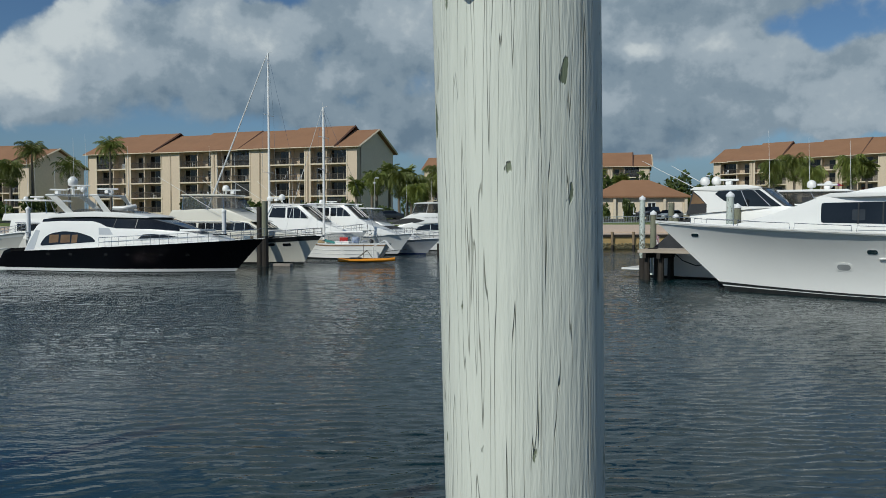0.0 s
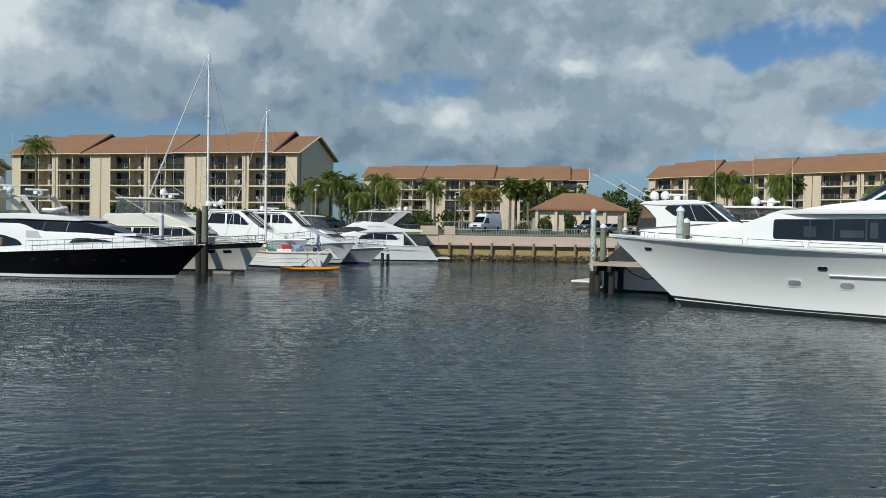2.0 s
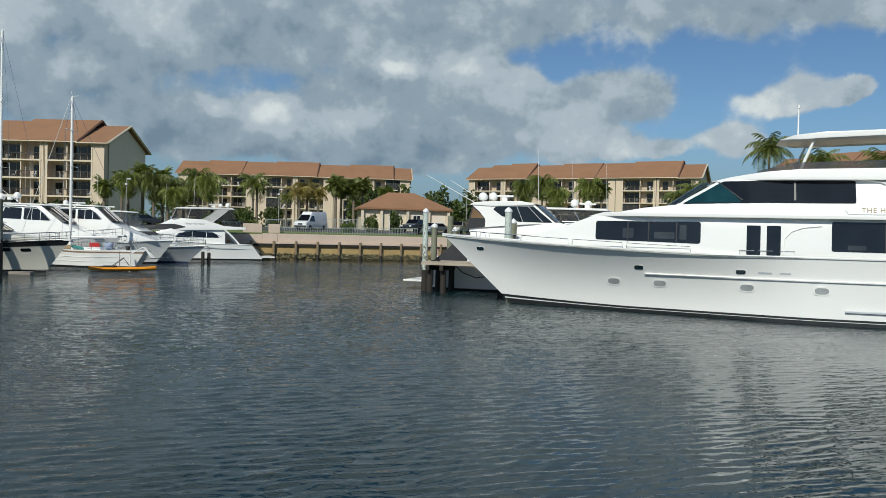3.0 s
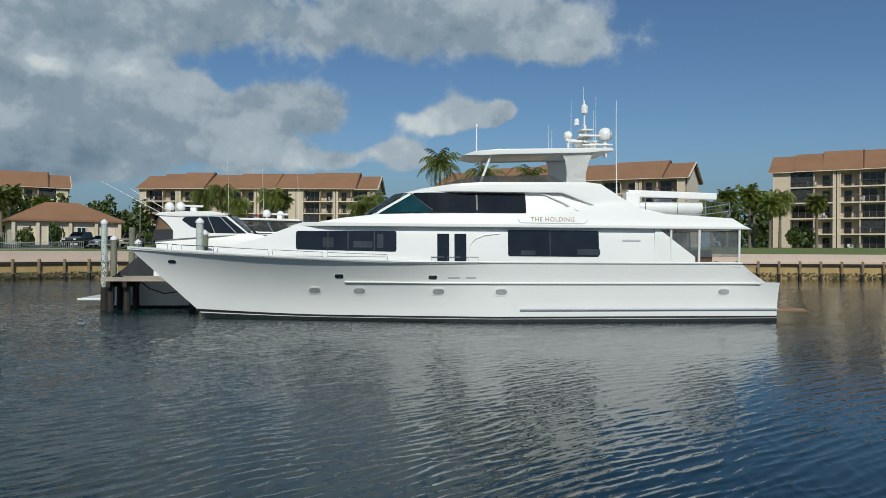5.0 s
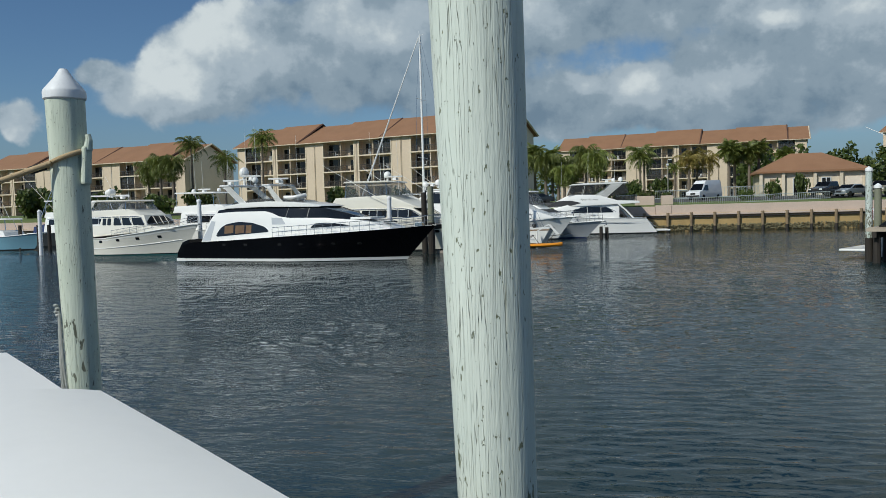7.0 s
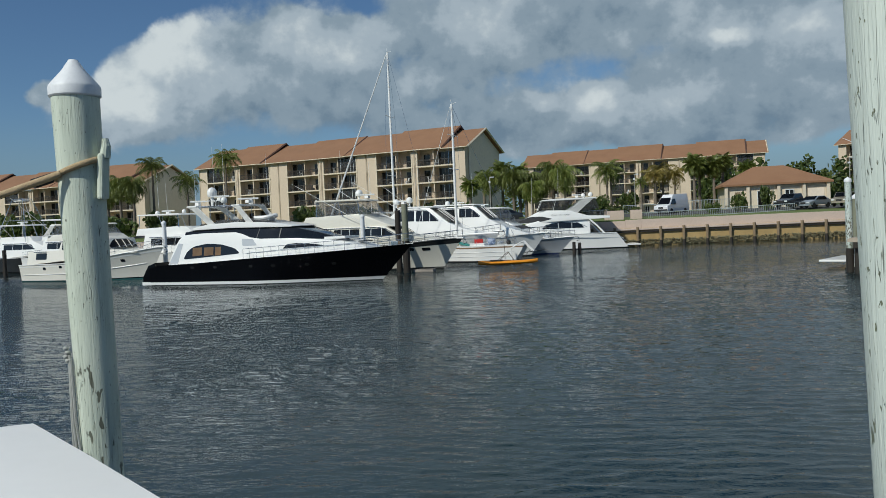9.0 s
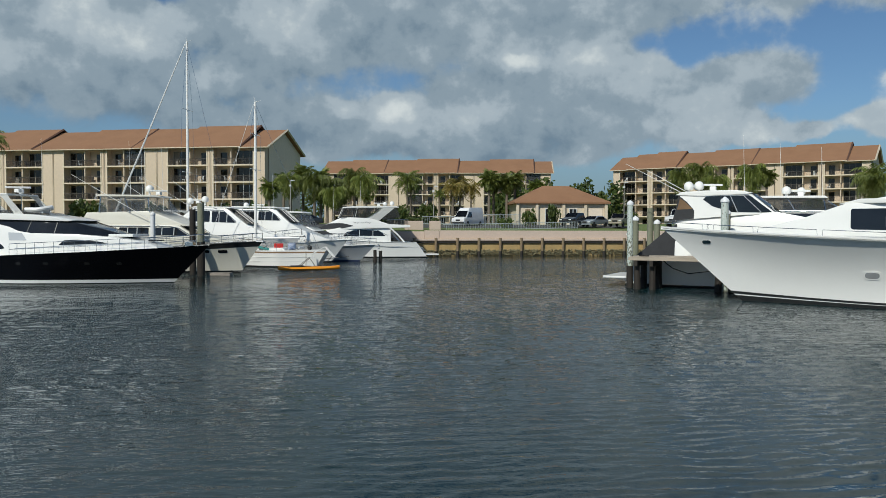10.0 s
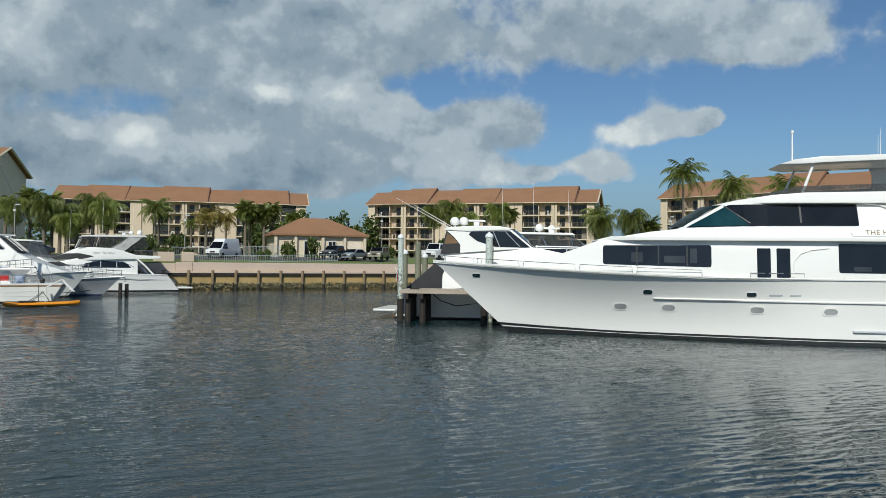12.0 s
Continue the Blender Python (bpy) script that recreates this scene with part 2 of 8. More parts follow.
OYSTER = surf("oyster crust", (0.30, 0.26, 0.14), (0.09, 0.08, 0.045), 0.95, 3.0, 14.0, bump=1.0, dist=0.05)
GRASS = surf("lawn", (0.10, 0.15, 0.035), (0.14, 0.17, 0.05), 0.95, 0.2, 6.0, bump=0.6, dist=0.05)
ASPHALT = surf("asphalt", (0.055, 0.055, 0.055), (0.075, 0.073, 0.07), 0.9, 0.3, 20, bump=0.2)
RAIL_DARK = surf("dark bronze railing", (0.05, 0.042, 0.035), (0.07, 0.06, 0.05), 0.5, 2, 20)
RAIL_WHITE = surf("white painted aluminium", (0.72, 0.73, 0.73), (0.62, 0.63, 0.63), 0.45, 2, 20)
RAIL_TAN = surf("tan window frame paint", (0.30, 0.26, 0.20), (0.24, 0.21, 0.16), 0.5, 2, 20)
RAIL_PALE = surf("pale grey aluminium", (0.42, 0.46, 0.47), (0.36, 0.40, 0.41), 0.45, 2, 20)
RUBBER = surf("black rubber", (0.015, 0.015, 0.016), (0.03, 0.03, 0.03), 0.8, 4, 30)
BARK = surf("palm bark", (0.22, 0.18, 0.14), (0.13, 0.105, 0.08), 0.95, 3, 12, bump=0.8, dist=0.03, stretch=(0.4, 0.4, 3))
CAPWHITE = surf("white plastic pile cap", (0.80, 0.80, 0.80), (0.70, 0.71, 0.71), 0.5, 5, 40)
ROPE = surf("tan mooring rope", (0.56, 0.42, 0.25), (0.42, 0.30, 0.16), 0.85, 20, 120, bump=0.8)
ROPE_W = surf("pale grey rope", (0.50, 0.50, 0.46), (0.36, 0.36, 0.33), 0.85, 20, 120, bump=0.8)
CAR_WHITE = surf("white car paint", (0.78, 0.78, 0.78), (0.72, 0.72, 0.72), 0.3, 1, 20, coat=0.5)
CAR_BLACK = surf("dark car paint", (0.02, 0.023, 0.028), (0.03, 0.033, 0.038), 0.25, 1, 20, coat=0.6)
CAR_SILVER = surf("silver car paint", (0.42, 0.46, 0.50), (0.36, 0.40, 0.44), 0.3, 1, 20, metal=0.5, coat=0.5)
CAR_TAN = surf("champagne car paint", (0.40, 0.35, 0.27), (0.34, 0.30, 0.23), 0.3, 1, 20, metal=0.4, coat=0.5)


def glass_dark(name, tint, rough=0.03):
    """Smoked glazing, seen from outside by day: a dark glossy sheet."""
    m, nd, ln, b = nodes_of(name)
    tc = nd.new("ShaderNodeTexCoord")
    n = add_noise(nd, ln, tc.outputs["Object"], 0.9, 3)
    ln.new(add_ramp(nd, ln, n, [(0.35, tuple(0.6 * v for v in tint)), (0.7, tint)]), b.inputs["Base Color"])
    b.inputs["Roughness"].default_value = rough
    b.inputs["IOR"].default_value = 1.5
    return m


GLASS = glass_dark("smoked glass", (0.012, 0.014, 0.017))
GLASS_GREY = glass_dark("grey glass patch for light in a window", (0.05, 0.054, 0.058), 0.06)
GLASS_ROOM = glass_dark("window glass", (0.018, 0.017, 0.016), 0.05)
GLASS_TEAL = glass_dark("teal windscreen glass", (0.012, 0.055, 0.065))
GLASS_PORT = glass_dark("porthole glass", (0.42, 0.43, 0.43), 0.15)
GLASS_TAN = glass_dark("tan blinds behind glass", (0.22, 0.13, 0.06), 0.08)


def clear_vinyl(name, tint, alpha):
    m, nd, ln, b = nodes_of(name)
    tc = nd.new("ShaderNodeTexCoord")
    n = add_noise(nd, ln, tc.outputs["Object"], 1.5, 4)
    ln.new(add_ramp(nd, ln, n, [(0.3, alpha * 0.7), (0.7, min(1, alpha * 1.3))]), b.inputs["Alpha"])
    b.inputs["Base Color"].default_value = (*tint, 1)
    b.inputs["Roughness"].default_value = 0.1
    return m


VINYL = clear_vinyl("clear vinyl screen", (0.16, 0.17, 0.18), 0.38)
SMOKE = clear_vinyl("smoked acrylic", (0.06, 0.06, 0.06), 0.6)


def leaf_mat(name, c1, c2):
    m, nd, ln, b = nodes_of(name)
    g = nd.new("ShaderNodeNewGeometry")
    oi = nd.new("ShaderNodeObjectInfo")
    c = add_ramp(nd, ln, g.outputs["Random Per Island"], [(0.0, c1), (1.0, c2)])
    c = add_mix(nd, ln, 1.0, c, add_ramp(nd, ln, oi.outputs["Random"], [(0.0, 0.7), (1.0, 1.15)]), "MULTIPLY")
    ln.new(c, b.inputs["Base Color"])
    b.inputs["Roughness"].default_value = 0.5
    tr = nd.new("ShaderNodeBsdfTranslucent")
    ln.new(c, tr.inputs["Color"])
    mx = nd.new("ShaderNodeMixShader")
    mx.inputs[0].default_value = 0.3
    ln.new(b.outputs[0], mx.inputs[1])
    ln.new(tr.outputs[0], mx.inputs[2])
    ln.new(mx.outputs[0], nd["Material Output"].inputs["Surface"])
    return m


FROND = leaf_mat("palm frond", (0.10, 0.145, 0.025), (0.25, 0.27, 0.06))
FROND_DRY = leaf_mat("yellowing palm frond", (0.17, 0.15, 0.03), (0.30, 0.22, 0.06))
LEAF = leaf_mat("shrub leaves", (0.045, 0.08, 0.018), (0.13, 0.16, 0.035))


def water_mat():
    m, nd, ln, b = nodes_of("harbour water")
    tc = nd.new("ShaderNodeTexCoord")

    def mapped(rot, scl):
        mp = nd.new("ShaderNodeMapping")
        mp.inputs["Rotation"].default_value = (0, 0, radians(rot))
        mp.inputs["Scale"].default_value = scl
        ln.new(tc.outputs["Object"], mp.inputs["Vector"])
        return mp.outputs[0]
    def summed(first, *rest):
        """Heights added up, each with its weight."""
        total = first
        for fac, weight in rest:
            n = nd.new("ShaderNodeMath")
            n.operation = "MULTIPLY_ADD"
            ln.new(fac, n.inputs[0])
            n.inputs[1].default_value = weight
            ln.new(total, n.inputs[2])
            total = n.outputs[0]
        return total
    fine = add_noise(nd, ln, mapped(16, (4.5, 10.0, 1)), 1.0, 3.0, 0.5)
    ripple = add_noise(nd, ln, mapped(8, (1.5, 3.6, 1)), 1.0, 3.0, 0.5)
    wave = add_noise(nd, ln, mapped(9, (0.4, 1.25, 1)), 1.0, 2.0, 0.5)
    murk = add_noise(nd, ln, mapped(-35, (0.16, 0.35, 1)), 1.0, 2.0, 0.5)
    height = summed(fine, (ripple, 1.5), (wave, 2.1))
    lanes = add_ramp(nd, ln, add_noise(nd, ln, mapped(10, (0.03, 0.06, 1)), 1.0, 3.0, 0.5), [(0.35, 0.55), (0.65, 1.0)])
    paws = add_ramp(nd, ln, add_noise(nd, ln, mapped(4, (0.22, 0.9, 1)), 1.0, 4.0, 0.6), [(0.3, 0.55), (0.7, 1.0)])
    sep = nd.new("ShaderNodeSeparateXYZ")
    ln.new(mapped(48, (0.02, 0.02, 0.02)), sep.inputs[0])
    far = nd.new("ShaderNodeVectorMath")
    far.operation = "LENGTH"
    ln.new(mapped(0, (0.01, 0.01, 0.01)), far.inputs[0])
    # calmer in the lee of the white yacht
    across = nd.new("ShaderNodeMath")
    across.operation = "ADD"
    ln.new(sep.outputs[0], across.inputs[0])
    across.inputs[1].default_value = 0.3
    fetch = add_ramp(nd, ln, far.outputs["Value"], [(0.1, 0.05), (0.2, 0.34), (0.4, 0.75), (0.65, 0.85), (0.82, 0.5), (0.95, 0.15)])
    lee = add_ramp(nd, ln, across.outputs[0], [(0.0, 1.0), (0.12, 0.45), (0.35, 0.22)])
    # and close under the black hull
    calm = nd.new("ShaderNodeVectorMath")
    calm.operation = "DISTANCE"
    ln.new(mapped(0, (1 / 16, 1 / 7, 0)), calm.inputs[0])
    calm.inputs[1].default_value = (-20 / 16, 52.5 / 7, 0)
    lee = add_mix(nd, ln, 1.0, lee, add_ramp(nd, ln, calm.outputs["Value"], [(0.55, 0.25), (1.0, 1.0)]), "MULTIPLY")
    wind = add_mix(nd, ln, 1.0, add_mix(nd, ln, 1.0, lanes, paws, "MULTIPLY"), add_mix(nd, ln, 1.0, fetch, lee, "MULTIPLY"), "MULTIPLY")
    bp = nd.new("ShaderNodeBump")
    bp.inputs["Distance"].default_value = 0.16
    ln.new(wind, bp.inputs["Strength"])
    ln.new(height, bp.inputs["Height"])
    ln.new(bp.outputs[0], b.inputs["Normal"])
    ln.new(add_ramp(nd, ln, murk, [(0.3, (0.003, 0.017, 0.020)), (0.7, (0.005, 0.022, 0.025))]), b.inputs["Base Color"])
    # ripples too small to model act as roughness further out
    ln.new(add_ramp(nd, ln, far.outputs["Value"], [(0.1, 0.0), (0.4, 0.02), (0.9, 0.02)]), b.inputs["Roughness"])
    b.inputs["IOR"].default_value = 1.38
    return m

# ---------- mesh helpers ----------


def finish(bm, smooth=None):
    bmesh.ops.recalc_face_normals(bm, faces=bm.faces)
    me = bpy.data.meshes.new("mesh")
    bm.to_mesh(me)
    bm.free()
    if smooth:
        me.shade_smooth()
        me.set_sharp_from_angle(angle=radians(smooth))
    return me


def part(name, bm, material, parent=None, label="", smooth=None):
    """Link a bmesh, or a finished mesh, as one object under a thing or a part."""
    me = bm if isinstance(bm, bpy.types.Mesh) else finish(bm, smooth)
    if material and not me.materials:
        me.materials.append(material)
    ob = new(name, me)
    if parent:
        ob.parent = parent
    return tagged(ob, label)


def thing(name, label, category, m=None, group="", kind=""):
    ob = new(name)
    if m is not None:
        ob.matrix_world = m
    ob.empty_display_size = 0.2
    return tagged(ob, label, category, group, kind)


def box(bm, c, s, rot=None, bevel=0.0):
    r = bmesh.ops.create_cube(bm, size=1.0)
    vs = r["verts"]
    m = Matrix.Translation(c) @ (rot.to_4x4() if rot else Matrix()) @ Matrix.Diagonal((*s, 1))
    bmesh.ops.transform(bm, matrix=m, verts=vs)
    if bevel:
        es = list({e for v in vs for e in v.link_edges})
        bmesh.ops.bevel(bm, geom=es, offset=bevel, segments=2, affect="EDGES", profile=0.6)
    return vs


def tube(bm, pts, r, n=6, r2=None):
    """A round bar along points."""
    pts = [Vector(p) for p in pts]
    rings = []
    for i, p in enumerate(pts):
        d = (pts[min(i + 1, len(pts) - 1)] - pts[max(i - 1, 0)]).normalized()
        a = d.cross(Vector((0, 0, 1)) if abs(d.z) < 0.9 else Vector((1, 0, 0))).normalized()
        b = d.cross(a)
        f = i / max(1, len(pts) - 1)
        rr = r + ((r2 if r2 is not None else r) - r) * f
        rings.append([bm.verts.new(p + rr * (math.cos(k * math.tau / n) * a + math.sin(k * math.tau / n) * b)) for k in range(n)])
    for u, v in zip(rings, rings[1:]):
        for k in range(n):
            bm.faces.new((u[k], u[(k + 1) % n], v[(k + 1) % n], v[k]))
    bm.faces.new(rings[0][::-1])
    bm.faces.new(rings[-1])


def ball(bm, c, r, sx=1.0, sz=1.0, n=12):
    q = bmesh.ops.create_uvsphere(bm, u_segments=n, v_segments=max(6, n // 2 + 1), radius=r)
    bmesh.ops.transform(bm, matrix=Matrix.Translation(c) @ Matrix.Diagonal((sx, sx, sz, 1)), verts=q["verts"])


def lathe(bm, prof, n=16, at=(0, 0, 0)):
    rings = []
    for r, z in prof:
        rings.append([bm.verts.new((at[0] + r * math.cos(k * math.tau / n), at[1] + r * math.sin(k * math.tau / n), at[2] + z)) for k in range(n)])
    for u, v in zip(rings, rings[1:]):
        for k in range(n):
            bm.faces.new((u[k], u[(k + 1) % n], v[(k + 1) % n], v[k]))
    bm.faces.new(rings[0][::-1])
    bm.faces.new(rings[-1])


def grid(bm, rows, close=False):
    """Faces between rows of points."""
    vs = [[bm.verts.new(p) for p in row] for row in rows]
    for a, b in zip(vs, vs[1:]):
        for k in range(len(a) - (0 if close else 1)):
            j = (k + 1) % len(a)
            bm.faces.new((a[k], a[j], b[j], b[k]))
    return vs


def span_at(prof, x):
    """Lowest and highest z of a closed profile at x."""
    zs = []
    for (x0, z0), (x1, z1) in zip(prof, prof[1:] + prof[:1]):
        if min(x0, x1) - 1e-6 <= x <= max(x0, x1) + 1e-6:
            if abs(x1 - x0) < 1e-6:
                zs += [z0, z1]
            else:
                zs.append(z0 + (z1 - z0) * (x - x0) / (x1 - x0))
    return min(zs), max(zs)


def prism(bm, prof, yf, bevel=0.0):
    """A side profile of (x, z) drawn out to y = -yf(x, z) .. yf(x, z), as a clean skin of quads."""
    prof = [tuple(p) for p in prof]
    keys = sorted({round(p[0], 4) for p in prof})
    upright = {round(a[0], 4) for a, b in zip(prof, prof[1:] + prof[:1]) if abs(a[0] - b[0]) < 1e-6}
    xs = []
    for a, b in zip(keys, keys[1:]):
        lo = a + 1e-4 if a in upright and a != keys[0] else a
        hi = b - 1e-4 if b in upright and b != keys[-1] else b
        n = max(1, int((b - a) / 0.7))
        xs += [lo + (hi - lo) * i / n for i in range(n + 1)]
    xs = sorted(set(round(x, 5) for x in xs))
    rows = []
    for x in xs:
        z0, z1 = span_at(prof, x)
        port = [(x, yf(x, z0 + (z1 - z0) * i / 3), z0 + (z1 - z0) * i / 3) for i in range(4)]
        top = [(x, yf(x, z1) * f, z1) for f in (0.5, 0, -0.5)]
        star = [(px, -py, pz) for px, py, pz in port[::-1]]
        under = [(x, yf(x, z0) * f, z0) for f in (-0.5, 0, 0.5)]
        rows.append(port + top + star + under)
    vs = grid(bm, rows, True)
    bm.faces.new(vs[0][::-1])
    bm.faces.new(vs[-1])
    bmesh.ops.remove_doubles(bm, verts=bm.verts, dist=0.0008)
    bmesh.ops.dissolve_degenerate(bm, edges=bm.edges, dist=0.0008)
    if bevel:
        es = [e for e in bm.edges if len(e.link_faces) == 2 and e.calc_face_angle(0) > 0.6]
        bmesh.ops.bevel(bm, geom=es, offset=bevel, segments=2, affect="EDGES", profile=0.6, clamp_overlap=True)


def rounded(pts, r, n=3):
    """A polygon with its corners rounded."""
    out = []
    for k, p in enumerate(pts):
        p, a, b = Vector(p), Vector(pts[k - 1]), Vector(pts[(k + 1) % len(pts)])
        ra, rb = min(r, 0.45 * (a - p).length), min(r, 0.45 * (b - p).length)
        p0, p1 = p + (a - p).normalized() * ra, p + (b - p).normalized() * rb
        for i in range(n + 1):
            t = i / n
            out.append(tuple((1 - t) ** 2 * p0 + 2 * t * (1 - t) * p + t * t * p1))
    return out


def pane(bm, prof, yf, side, off=0.012, thick=0.05):
    """A panel of (x, z) points lying on the curved side y = yf(x, z), standing off by a little."""
    prof = [tuple(p) for p in prof]
    x0, x1 = min(p[0] for p in prof), max(p[0] for p in prof)
    keys = sorted({round(p[0], 3) for p in prof})
    n = max(2, int((x1 - x0) / 0.45))
    xs = sorted(set(keys) | {round(x0 + (x1 - x0) * i / n, 3) for i in range(n + 1)})
    xs = [x for i, x in enumerate(xs) if i == 0 or x - xs[i - 1] > 0.006]
    rows = []
    for x in xs:
        x = min(max(x, x0), x1)
        z0, z1 = span_at(prof, x)
        zs = [z0 + (z1 - z0) * i / 3 for i in range(4)]
        rows.append([(x, side * (yf(x, z) + off), z) for z in zs] + [(x, side * (yf(x, z) + off - thick), z) for z in zs[::-1]])
    vs = grid(bm, rows, True)
    bm.faces.new(vs[0][::-1])
    bm.faces.new(vs[-1])
    bmesh.ops.remove_doubles(bm, verts=bm.verts, dist=0.0005)


def lerp(pts, x):
    """Straight interpolation through (x, value) points in rising x."""
    return float(np.interp(x, [p[0] for p in pts], [p[1] for p in pts]))


def bm_new():
    return bmesh.new()


# ---------- ground, water ----------
def ripple_sheet():
    """The basin as one sheet: wind ripples as a sum of short waves, finest beside the walkway, flat far away."""
    e, n = np.array([0.742, -0.670]), np.array([0.670, 0.742])
    b = [0.4]
    while b[-1] < 110:
        b.append(b[-1] + (0.14 if b[-1] < 5.5 else max(0.030, 0.0034 * b[-1])))
    a = [0.0]
    while a[-1] < 90:
        a.append(a[-1] + max(0.052, 0.0060 * a[-1]))
    a = np.array([-v for v in a[:0:-1]] + a) + 3.0
    a = np.concatenate([[-3000.0, -400.0], a, [400.0, 3000.0]])
    b = np.concatenate([[-3000.0, -60.0], np.array(b), [400.0, 4000.0]])
    A, B = np.meshgrid(a, b)
    gap = np.maximum(np.gradient(a)[None, :], np.gradient(b)[:, None])
    X, Y = A * e[0] + B * n[0], A * e[1] + B * n[1]
    rs = np.random.RandomState(5)
    Z = np.zeros_like(X)
    gust = 0.75 + 0.25 * np.sin(0.11 * X + 0.5 * np.sin(0.07 * Y)) * np.sin(0.09 * Y + 0.6 * np.sin(0.05 * X))
    gust = gust * (1 - 0.62 * np.clip((A + 15) / 14, 0, 1) * np.clip((B - 7) / 12, 0, 1) - 0.40 * np.clip((A + 8) / 12, 0, 1) * np.clip((19 - B) / 8, 0, 1))      # lee of the white yacht
    # a few trains of wind ripples with wandering, sharpened crests: wavelength, heading, steepness
    for lam, heading, steep in ((0.17, -80, 0.09), (0.21, -62, 0.13), (0.26, -90, 0.20), (0.32, -74, 0.20), (0.40, -97, 0.14), (0.52, -66, 0.09), (0.74, -82, 0.03)):
        ang = math.radians(heading)
        phase, swell = np.zeros_like(X), np.zeros_like(X)
        for k in range(9):
            size, turn = lam * rs.uniform(2.5, 14.0), rs.uniform(0, 6.28)
            wave = np.sin((X * math.cos(turn) + Y * math.sin(turn)) * math.tau / size + rs.uniform(0, 6.28))
            phase += 0.85 * wave
            swell += np.roll(wave, 7 * k, axis=1) / 3
        fade = np.clip((lam / gap - 1.8) / 1.6, 0, 1)
        crest = (0.5 + 0.5 * np.sin((X * math.cos(ang) + Y * math.sin(ang)) * math.tau / lam + phase)) ** 3
        Z += fade * gust * (0.65 + 0.35 * np.tanh(swell)) * 2 * steep * lam / math.tau * crest
    nb, na = X.shape
    idx = np.arange(nb * na).reshape(nb, na)
    faces = np.stack([idx[:-1, :-1], idx[:-1, 1:], idx[1:, 1:], idx[1:, :-1]], -1).reshape(-1, 4)
    me = bpy.data.meshes.new("ripples")
    me.from_pydata(np.stack([X, Y, Z], -1).reshape(-1, 3), [], faces)
    me.shade_smooth()
    return me


WATER_Z = -0.16
water = part("water", ripple_sheet(), water_mat())
water.location.z = WATER_Z
tagged(water, "dark teal harbour water with small wind ripples", "water", kind="structure")

# lawn behind the seawall: one sheet that turns with the basin's corner, rises gently and reaches the horizon
SHORE = [((-2500, 96), (-0.3, 0.95)), ((-400, 96), (-0.2, 0.98)), ((-150, 96), (0, 1)), ((-60, 96), (0, 1)), ((0, 96), (0, 1)), ((38.7, 96), (0.2, 0.98)),
         ((41.2, 95.5), (0.4, 0.92)), ((60, 78.7), (0.673, 0.74)), ((92, 49.6), (0.673, 0.74)), ((190, -39.6), (0.673, 0.74)), ((1500, -1231), (0.673, 0.74))]
bm = bm_new()
grid(bm, [[(p[0] + d * q[0], p[1] + d * q[1], z) for p, q in SHORE]
          for d, z in ((0.5, 1.7), (0.52, 2.88), (4, 3.05), (8, 3.3), (14, 3.62), (30, 3.9), (80, 4.1), (200, 4.3), (2800, 6.0))])
ground = part("ground", bm, GRASS)
tagged(ground, "green lawn above the seawall", "ground", kind="structure")
bm = bm_new()
grid(bm, [[(x, y, z + 0.03) for x in (-60, -10, 8, 36)] for y, z in ((102.3, 3.2), (104, 3.3), (110, 3.62), (111.6, 3.66))])
road = part("road", bm, ASPHALT)
tagged(road, "grey asphalt car park behind the lawn", "road", kind="structure")

# ---------- seawall ----------
rng = random.Random(4)
bm = bm_new()
for k in range(9):
    tube(bm, [(0, 0, -0.6 + k * 0.29), (0, 0, -0.6 + (k + 1) * 0.29)], 0.17 + rng.uniform(-0.012, 0.012), 9)
WALL_PILE = finish(bm, 40)
WALL_PILE.materials.append(PILE_TAN)
bm = bm_new()
tube(bm, [(0, 0, -0.62), (0, 0, 0.1), (0, 0, 0.42)], 0.2, 9, 0.188)
WALL_FOOT = finish(bm, 40)
WALL_FOOT.materials.append(DARKWOOD)


